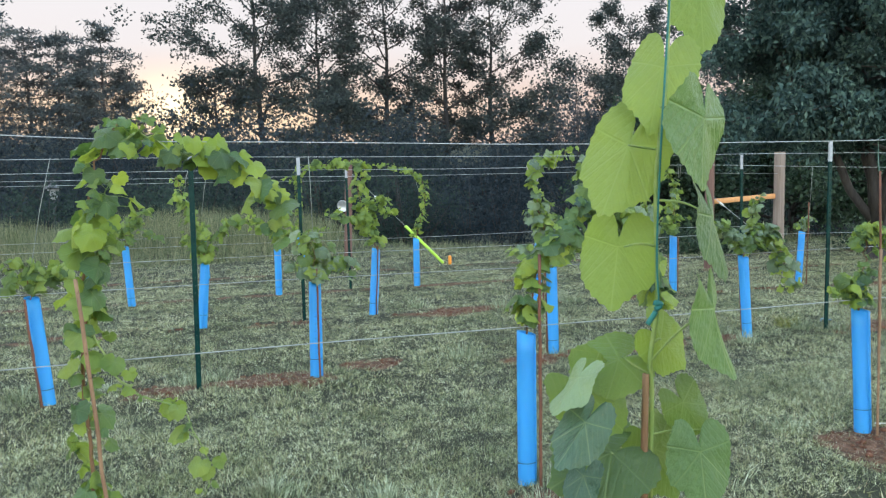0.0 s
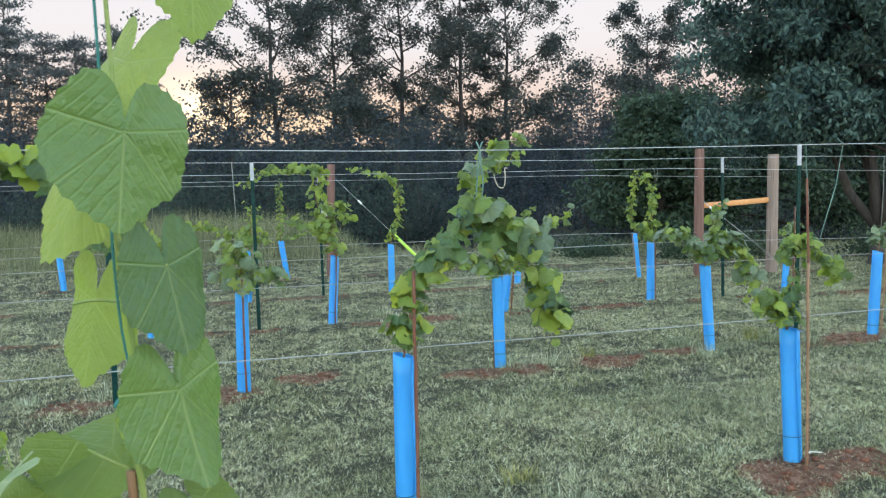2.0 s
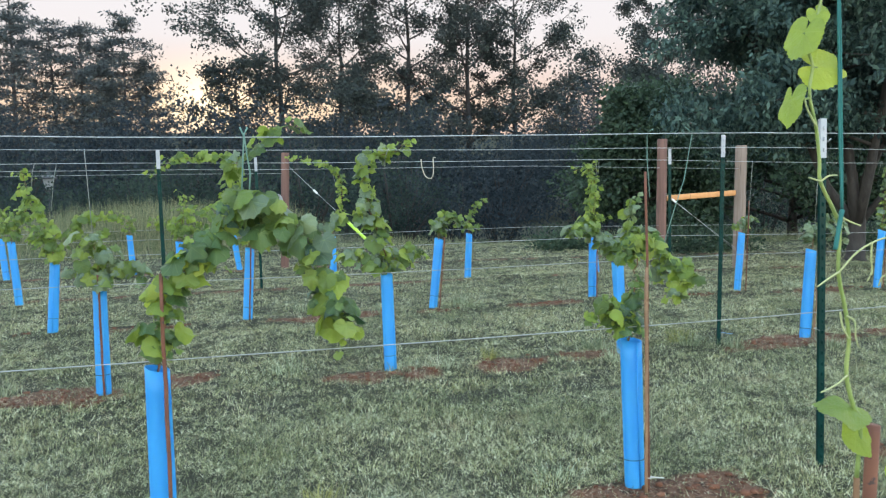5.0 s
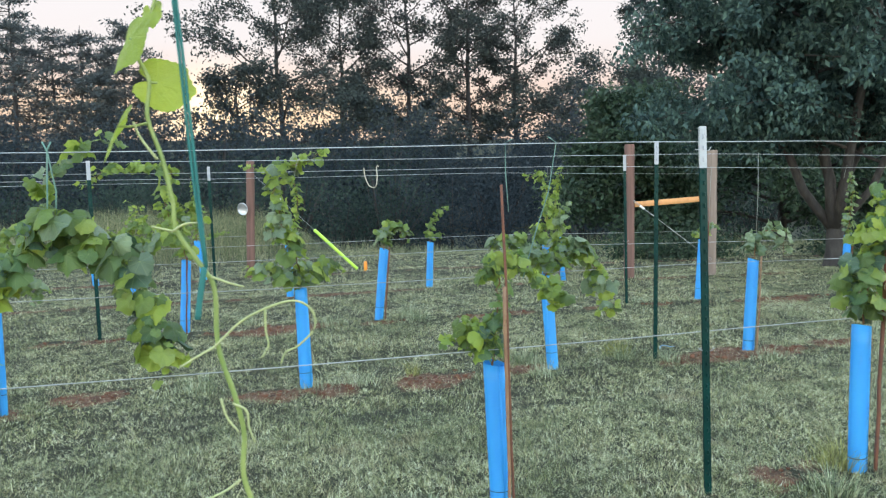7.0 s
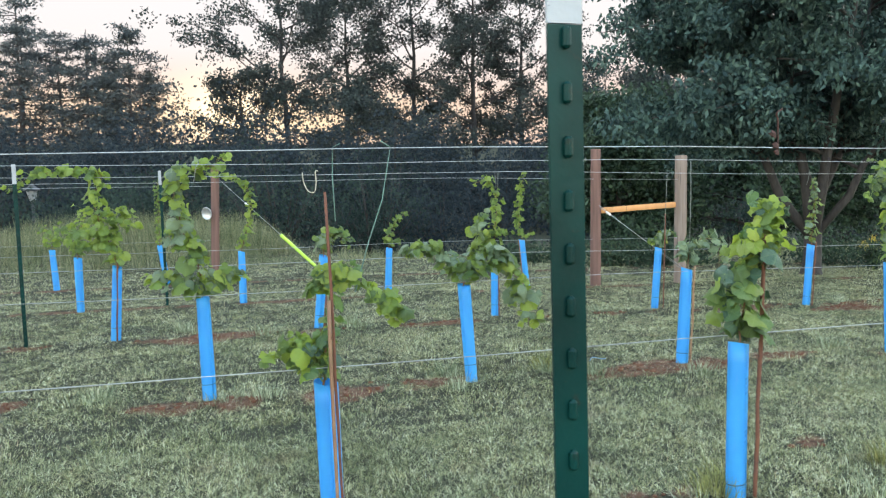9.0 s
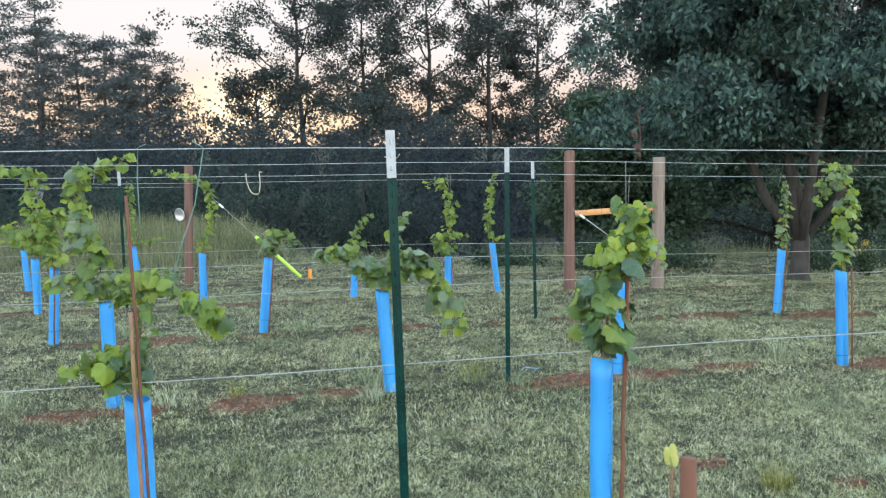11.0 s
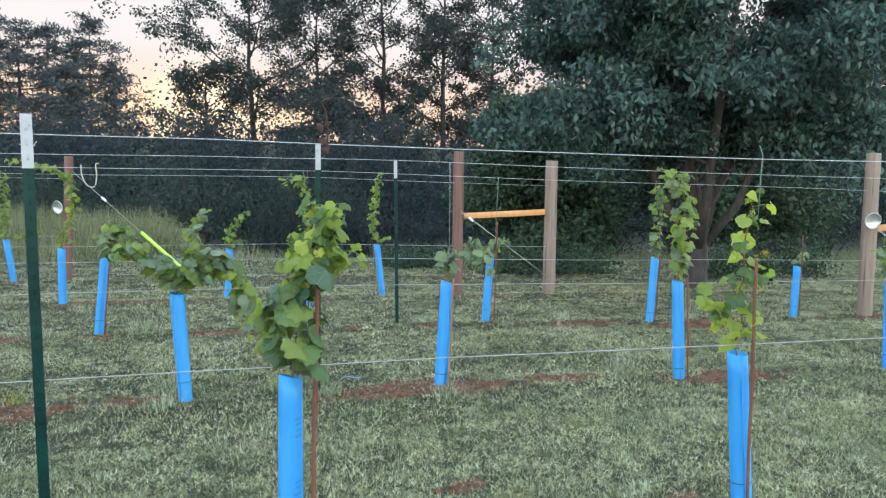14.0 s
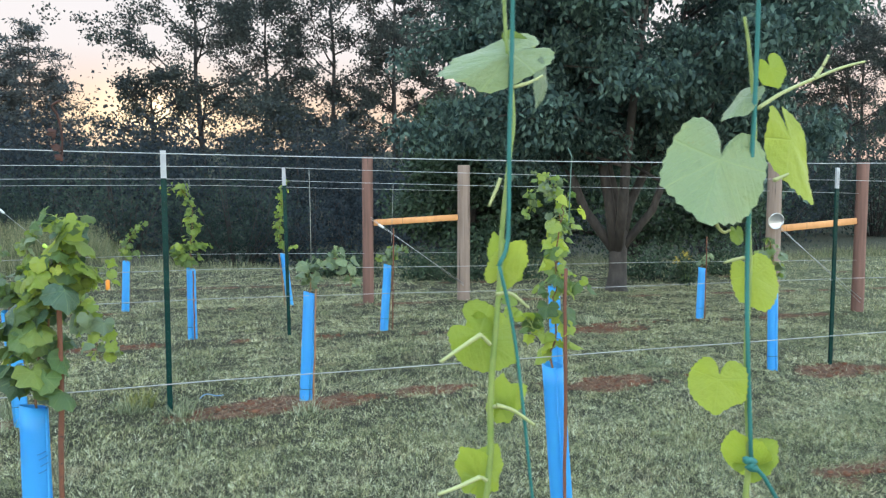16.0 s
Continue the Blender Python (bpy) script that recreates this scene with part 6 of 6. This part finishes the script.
near_cane(vb, [(2.503, 0.885, 1.157), (2.505, 0.885, 1.225), (2.492, 0.885, 1.254), (2.480, 0.885, 1.295), (2.482, 0.885, 1.337), (2.475, 0.885, 1.374), (2.462, 0.885, 1.423), (2.461, 0.885, 1.477), (2.451, 0.885, 1.499), (2.430, 0.885, 1.534), (2.428, 0.885, 1.558), (2.421, 0.885, 1.599), (2.410, 0.885, 1.637), (2.413, 0.885, 1.669), (2.404, 0.885, 1.696), (2.417, 0.885, 1.725), (2.427, 0.885, 1.767)], 0.0029, 0.0016, M_shoot, "shoot")
near_cane(vb, [(2.404, 0.885, 1.696), (2.401, 0.885, 1.704), (2.399, 0.885, 1.707)], 0.0014, 0.001, M_shoot, "petiole")
near_cane(vb, [(2.413, 0.885, 1.668), (2.417, 0.885, 1.668), (2.420, 0.885, 1.668)], 0.0014, 0.001, M_shoot, "petiole")
near_cane(vb, [(2.410, 0.885, 1.632), (2.395, 0.885, 1.629), (2.384, 0.885, 1.629)], 0.0014, 0.001, M_shoot, "petiole")
near_cane(vb, [(2.492, 0.885, 1.254), (2.495, 0.885, 1.255), (2.496, 0.885, 1.255)], 0.0014, 0.001, M_shoot, "petiole")
near_cane(vb, [(2.505, 0.885, 1.225), (2.499, 0.885, 1.224), (2.493, 0.885, 1.223)], 0.0014, 0.001, M_shoot, "petiole")
near_cane(vb, [(2.459, 0.880, 1.424), (2.482, 0.880, 1.445), (2.508, 0.880, 1.458), (2.534, 0.880, 1.463), (2.550, 0.880, 1.453), (2.552, 0.880, 1.435), (2.536, 0.880, 1.419), (2.524, 0.880, 1.414), (2.519, 0.880, 1.403)], 0.0013, 0.0009, M_tendril, "tendril")
near_cane(vb, [(2.506, 0.880, 1.457), (2.506, 0.880, 1.437), (2.508, 0.880, 1.421), (2.501, 0.880, 1.410)], 0.0013, 0.0009, M_tendril, "tendril")
near_cane(vb, [(2.459, 0.880, 1.424), (2.443, 0.880, 1.416), (2.427, 0.880, 1.407)], 0.0013, 0.0009, M_tendril, "tendril")
near_cane(vb, [(2.462, 0.880, 1.374), (2.467, 0.880, 1.355), (2.477, 0.880, 1.340)], 0.0013, 0.0009, M_tendril, "tendril")
near_cane(vb, [(2.473, 0.880, 1.368), (2.485, 0.880, 1.360), (2.487, 0.880, 1.343), (2.492, 0.880, 1.328)], 0.0013, 0.0009, M_tendril, "tendril")
near_cane(vb, [(2.477, 0.880, 1.293), (2.461, 0.880, 1.283), (2.438, 0.880, 1.275)], 0.0013, 0.0009, M_tendril, "tendril")
near_cane(vb, [(2.417, 0.880, 1.599), (2.404, 0.880, 1.618), (2.398, 0.880, 1.633)], 0.0013, 0.0009, M_tendril, "tendril")
near_cane(vb, [(2.427, 0.880, 1.534), (2.437, 0.880, 1.540), (2.450, 0.880, 1.541)], 0.0013, 0.0009, M_tendril, "tendril")
near_cane(vb, [(2.427, 0.880, 1.534), (2.415, 0.880, 1.537), (2.409, 0.880, 1.539)], 0.0013, 0.0009, M_tendril, "tendril")
near_cane(vb, [(2.459, 0.880, 1.490), (2.473, 0.880, 1.484), (2.488, 0.880, 1.479)], 0.0013, 0.0009, M_tendril, "tendril")
near_leaf(vb, (2.400, 0.885, 1.708), (2.384, 0.885, 1.674), (-0.88, -0.45, -0.15), "lime", 0.7, 1)
near_leaf(vb, (2.420, 0.885, 1.668), (2.454, 0.875, 1.658), (-0.27, -0.96, 0.06), "lime", 0.8, 2)
near_leaf(vb, (2.384, 0.885, 1.630), (2.371, 0.875, 1.597), (-0.97, -0.22, -0.07), "lime", 0.6, 0)
near_leaf(vb, (2.417, 0.885, 1.731), (2.419, 0.875, 1.715), (-0.41, -0.89, -0.19), "lime", 0.8, 0)
near_leaf(vb, (2.483, 0.885, 1.251), (2.421, 0.855, 1.256), (-0.38, -0.51, 0.77), "lime", 0.55, 1)
near_leaf(vb, (2.500, 0.885, 1.215), (2.514, 0.875, 1.185), (-0.30, -0.88, 0.35), "lime", 0.62, 2)
near_leaf(vb, (2.808, 1.085, 1.058), (2.829, 1.085, 1.008), (-0.54, -0.56, 0.62), "lime", 0.8, 2)
twine(smooth_path([(2.435, 0.875, 1.776), (2.440, 0.875, 1.695), (2.447, 0.875, 1.582), (2.454, 0.875, 1.499)], 4), 0.0015)
twine(smooth_path([(2.437, 0.875, 1.776), (2.443, 0.875, 1.695), (2.450, 0.875, 1.582), (2.455, 0.875, 1.499)], 4), 0.0015)
twine(smooth_path([(2.453, 0.873, 1.500), (2.448, 0.873, 1.472), (2.445, 0.873, 1.452)], 4), 0.003)
stake(2.543, 0.900, 0.0, 1.216, M_rust, 0.0095, 0, 0, 77, L_RUST)
stake(4.528, 0.870, 0.0, 1.289, M_rust, 0.0095, 0, 0, 78, L_RUST)
ve = near_vine(4.504, 0.862, "young grapevine shoot with a first pair of pale leaves")
near_cane(ve, [(4.504, 0.862, -0.05), (4.494, 0.862, 0.6), (4.504, 0.862, 1.285)], 0.004, 0.0016, M_cane, "cane")
near_cane(ve, [(4.504, 0.862, 1.285), (4.502, 0.862, 1.292), (4.501, 0.862, 1.296)], 0.0016, 0.0012, M_shoot, "shoot")
near_leaf(ve, (4.503, 0.862, 1.299), (4.509, 0.862, 1.285), (0.10, -0.86, 0.50), "new", 0.85, 1)
near_leaf(ve, (4.501, 0.862, 1.296), (4.496, 0.862, 1.307), (0.11, -0.86, 0.50), "new", 0.55, 2)
vc = near_vine(6.324, 0.853, "yellow-green grapevine shoot climbing green twine")
near_cane(vc, [(6.324, 0.853, -0.05), (6.314, 0.853, 0.6), (6.324, 0.853, 1.279)], 0.006, 0.004, M_cane, "cane")
near_cane(vc, [(6.324, 0.853, 1.279), (6.329, 0.853, 1.332), (6.329, 0.853, 1.375), (6.331, 0.853, 1.417), (6.335, 0.853, 1.459), (6.338, 0.853, 1.501), (6.340, 0.853, 1.542), (6.347, 0.853, 1.608), (6.350, 0.853, 1.634), (6.348, 0.853, 1.669), (6.342, 0.853, 1.714), (6.339, 0.853, 1.773)], 0.0034, 0.0016, M_shoot, "shoot")
near_cane(vc, [(6.327, 0.849, 1.434), (6.317, 0.849, 1.444), (6.316, 0.849, 1.445)], 0.0019, 0.0013, M_tendril, "tendril")
near_cane(vc, [(6.330, 0.849, 1.376), (6.337, 0.849, 1.376), (6.340, 0.849, 1.376)], 0.0019, 0.0013, M_tendril, "tendril")
near_cane(vc, [(6.324, 0.849, 1.307), (6.320, 0.849, 1.310), (6.318, 0.849, 1.311)], 0.0019, 0.0013, M_tendril, "tendril")
near_cane(vc, [(6.343, 0.849, 1.668), (6.345, 0.849, 1.683), (6.346, 0.849, 1.696)], 0.0019, 0.0013, M_tendril, "tendril")
near_cane(vc, [(6.347, 0.849, 1.666), (6.366, 0.849, 1.672), (6.377, 0.849, 1.678)], 0.0019, 0.0013, M_tendril, "tendril")
near_cane(vc, [(6.333, 0.849, 1.480), (6.347, 0.849, 1.480), (6.365, 0.849, 1.466)], 0.0019, 0.0013, M_tendril, "tendril")
near_cane(vc, [(6.336, 0.849, 1.585), (6.332, 0.849, 1.575), (6.325, 0.849, 1.560)], 0.0019, 0.0013, M_tendril, "tendril")
near_cane(vc, [(6.311, 0.833, 1.447), (6.295, 0.833, 1.438), (6.273, 0.833, 1.425)], 0.0022, 0.0015, M_tendril, "tendril")
near_cane(vc, [(6.327, 0.833, 1.382), (6.344, 0.833, 1.375), (6.364, 0.833, 1.360)], 0.0022, 0.0015, M_tendril, "tendril")
near_cane(vc, [(6.311, 0.833, 1.318), (6.292, 0.833, 1.312), (6.271, 0.833, 1.307)], 0.0022, 0.0015, M_tendril, "tendril")
near_leaf(vc, (6.348, 0.853, 1.698), (6.266, 0.823, 1.667), (-0.50, -0.81, 0.30), "sheen", 0.34, 1)
near_leaf(vc, (6.361, 0.873, 1.702), (6.394, 0.883, 1.688), (-0.09, -0.98, -0.16), "mid", 0.6, 2)
near_leaf(vc, (6.380, 0.853, 1.678), (6.369, 0.843, 1.648), (0.40, -0.91, -0.12), "grey", 0.4, 0)
near_leaf(vc, (6.348, 0.863, 1.504), (6.335, 0.863, 1.535), (-0.68, -0.73, 0.08), "lime", 0.55, 0)
near_leaf(vc, (6.343, 0.853, 1.501), (6.358, 0.843, 1.530), (-0.25, -0.96, -0.09), "lime", 0.62, 1)
near_leaf(vc, (6.318, 0.853, 1.444), (6.356, 0.853, 1.415), (-0.37, -0.86, 0.36), "lime", 0.8, 2)
near_leaf(vc, (6.323, 0.863, 1.437), (6.316, 0.853, 1.466), (-0.36, -0.91, -0.19), "lime", 0.55, 1)
near_leaf(vc, (6.340, 0.853, 1.375), (6.341, 0.853, 1.405), (-0.55, -0.83, 0.08), "lime", 0.55, 0)
near_leaf(vc, (6.343, 0.853, 1.375), (6.366, 0.853, 1.393), (-0.25, -0.96, 0.09), "lime", 0.62, 1)
near_leaf(vc, (6.318, 0.853, 1.309), (6.300, 0.853, 1.341), (-0.51, -0.84, 0.17), "lime", 0.6, 2)
near_leaf(vc, (6.320, 0.853, 1.309), (6.336, 0.853, 1.341), (-0.22, -0.96, 0.17), "lime", 0.6, 1)
twine(smooth_path([(6.344, 0.843, 1.780), (6.344, 0.843, 1.712), (6.342, 0.843, 1.618), (6.341, 0.843, 1.532), (6.332, 0.843, 1.506)], 4), 0.0022)
twine(smooth_path([(6.332, 0.841, 1.506), (6.343, 0.841, 1.463), (6.351, 0.841, 1.418), (6.359, 0.841, 1.354), (6.368, 0.841, 1.278)], 4), 0.0017)
vd = near_vine(6.621, 0.853, "pale grapevine shoot with a large leaf on green twine")
near_cane(vd, [(6.621, 0.853, -0.05), (6.621, 0.853, 0.6), (6.621, 0.853, 1.238)], 0.006, 0.004, M_cane, "cane")
near_cane(vd, [(6.621, 0.853, 1.238), (6.624, 0.853, 1.299), (6.617, 0.853, 1.396), (6.618, 0.853, 1.491), (6.615, 0.853, 1.549), (6.619, 0.853, 1.630), (6.614, 0.853, 1.681), (6.608, 0.853, 1.720), (6.602, 0.853, 1.747)], 0.0034, 0.0016, M_shoot, "shoot")
near_cane(vd, [(6.616, 0.847, 1.656), (6.647, 0.847, 1.673), (6.687, 0.847, 1.689), (6.723, 0.847, 1.702), (6.754, 0.847, 1.710)], 0.0022, 0.0013, M_tendril, "tendril")
near_cane(vd, [(6.687, 0.847, 1.689), (6.697, 0.847, 1.701), (6.705, 0.847, 1.714)], 0.0022, 0.0013, M_tendril, "tendril")
near_cane(vd, [(6.571, 0.847, 1.557), (6.570, 0.847, 1.541), (6.579, 0.847, 1.532), (6.587, 0.847, 1.534)], 0.0022, 0.0013, M_tendril, "tendril")
near_cane(vd, [(6.586, 0.847, 1.560), (6.586, 0.847, 1.551), (6.582, 0.847, 1.545)], 0.0022, 0.0013, M_tendril, "tendril")
near_cane(vd, [(6.611, 0.847, 1.506), (6.594, 0.847, 1.504), (6.581, 0.847, 1.501)], 0.0022, 0.0013, M_tendril, "tendril")
near_cane(vd, [(6.640, 0.847, 1.584), (6.651, 0.847, 1.588), (6.658, 0.847, 1.591)], 0.0022, 0.0013, M_tendril, "tendril")
near_leaf(vd, (6.569, 0.843, 1.604), (6.523, 0.813, 1.540), (-0.38, -0.89, 0.26), "sheen", 0.76, 3)
near_leaf(vd, (6.666, 0.853, 1.626), (6.677, 0.833, 1.558), (0.02, -1.00, -0.02), "lime", 0.4, 2)
near_leaf(vd, (6.636, 0.853, 1.698), (6.648, 0.853, 1.678), (-0.53, -0.84, -0.13), "lime", 0.75, 0)
near_leaf(vd, (6.605, 0.853, 1.668), (6.570, 0.843, 1.641), (-0.93, -0.35, 0.08), "grey", 0.4, 1)
near_leaf(vd, (6.623, 0.853, 1.485), (6.633, 0.843, 1.448), (-0.52, -0.85, 0.13), "lime", 0.75, 1)
near_leaf(vd, (6.600, 0.853, 1.531), (6.595, 0.843, 1.518), (-0.50, -0.86, 0.06), "lime", 0.5, 1)
near_leaf(vd, (6.575, 0.843, 1.383), (6.571, 0.843, 1.346), (-0.57, -0.71, 0.40), "lime", 1.0, 2)
near_leaf(vd, (6.634, 0.863, 1.282), (6.604, 0.853, 1.322), (-0.77, -0.63, 0.13), "lime", 0.6, 0)
near_leaf(vd, (6.640, 0.863, 1.281), (6.661, 0.853, 1.308), (-0.53, -0.84, 0.13), "lime", 0.7, 1)
twine(smooth_path([(6.610, 0.843, 1.806), (6.610, 0.843, 1.718), (6.609, 0.843, 1.651), (6.606, 0.843, 1.538), (6.608, 0.843, 1.446), (6.619, 0.843, 1.289)], 4), 0.0024)
twine(smooth_path([(6.616, 0.841, 1.290), (6.633, 0.841, 1.276), (6.655, 0.841, 1.244)], 4), 0.0024)
twine(smooth_path([(6.607, 0.839, 1.297), (6.619, 0.839, 1.293), (6.612, 0.839, 1.289), (6.622, 0.839, 1.286)], 4), 0.0042)
twine(smooth_path([(0.546, 0.900, 1.349), (0.558, 0.900, 1.345), (0.548, 0.900, 1.339)], 4), 0.0045)


# ---------------------------------------------------------------- weeds, tufts and litter in the grass


def tuft(name, x, y, r, h, n, mat, seed, label, category, wide=0.003):
    rng = np.random.default_rng(seed)
    bx, by = rng.normal(0, r, n), rng.normal(0, r, n)
    way = np.arctan2(by, bx) + rng.normal(0, 0.5, n)
    hh = h * rng.uniform(0.4, 1.0, n)
    v, t = blades(rng, bx, by, 0 * bx, hh, rng.uniform(0.5, 1.0, n) * wide, hh * rng.uniform(0.2, 0.9, n), True, way)
    ob = new(name, quick_mesh(name, v, t, mat))
    ob.matrix_basis = pose(x, y, float(field_z(x, y)) - 0.005)
    return tagged(ob, label, category, "tufts in the grass", "stuff")


for i, (tx, ty, r, h, n) in enumerate(((5.79, 6.30, 0.055, 0.16, 260), (5.5, 3.38, 0.05, 0.15, 160), (5.63, 3.5, 0.05, 0.13, 140), (6.6, 3.47, 0.04, 0.14, 120), (3.9, 6.2, 0.03, 0.16, 60), (2.15, 3.62, 0.05, 0.10, 120))):
    tuft("grass_tuft", tx, ty, r, h, n, M_tuft_yellow, 300 + i, "yellow-green grass tuft beside a bare strip", "grass tuft")
rt = random.Random(77)
for i in range(34):
    row = rt.choice((1, 1, 1, 2, 2, 3))
    tx = rt.uniform(-0.5, 8.0) if row == 1 else rt.uniform(-2, 11)
    ty = ROWS[row] + rt.uniform(-0.35, 0.4)
    tuft("grass_tuft", tx, ty, rt.uniform(0.04, 0.09), rt.uniform(0.08, 0.17), 150, M_tuft_pale, 340 + i, "long pale grass tuft missed by the mower", "grass tuft", 0.0026)


def goldenrod(x, y, seed):
    """Clump of tall stems with narrow leaves and yellow flower plumes."""
    rng = np.random.default_rng(seed)
    root = empty("goldenrod", x, y, float(ground_z(x, y)) - 0.02)
    ends = []
    for k in range(9):
        a, q = rng.uniform(0, 6.28), rng.uniform(0.05, 0.22)
        top = np.array([math.cos(a) * q, math.sin(a) * q, rng.uniform(0.45, 0.68)])
        part("stem", tubes_mesh("stem", [([top * 0.05, top * np.array([0.4, 0.4, 0.5]), top], [0.004, 0.003, 0.002])], M_shoot, 5), M_shoot, root)
        ends.append(top)
    ends = np.array(ends)
    v, t = leaf_cloud(rng, ends[::2], 0.035, 60, 0.018, 1.2)
    tagged(part("flower_plume", quick_mesh("flower_plume", v, t, M_yellow), M_yellow, root, "small yellow flower plumes"), kind="stuff")
    v, t = leaf_cloud(rng, np.concatenate([ends * f for f in (0.3, 0.5, 0.7, 0.85)]), 0.05, 14, 0.07, 1.0)
    part("foliage", quick_mesh("foliage", v, t, M_young), M_young, root)
    return tagged(root, "yellow-flowered goldenrod clump beneath the shade tree", "wildflower")


M_yellow = make_paint("yellow_petals", (0.62, 0.46, 0.04), (0.45, 0.34, 0.03), 0.7)
goldenrod(15.2, 12.5, 8)
M_litter = make_paint("blue_litter", (0.12, 0.28, 0.50), (0.2, 0.36, 0.55), 0.6)
for i, (lx, ly, ln, turn) in enumerate(((6.3, 6.3, 0.18, 10),)):
    pts = smooth_path([(-ln / 2, 0, 0.01), (-ln / 5, 0.03, 0.03), (ln / 6, -0.02, 0.02), (ln / 2, 0.01, 0.012)], 4)
    ob = new("twine_scrap", tubes_mesh("twine_scrap", [(pts, 0.003)], M_litter, 5))
    ob.matrix_basis = pose(lx, ly, float(field_z(lx, ly)) + 0.02, 0, 0, turn)
    tagged(ob, "scrap of faded blue twine lying in the grass", "twine scrap")

build_grass()
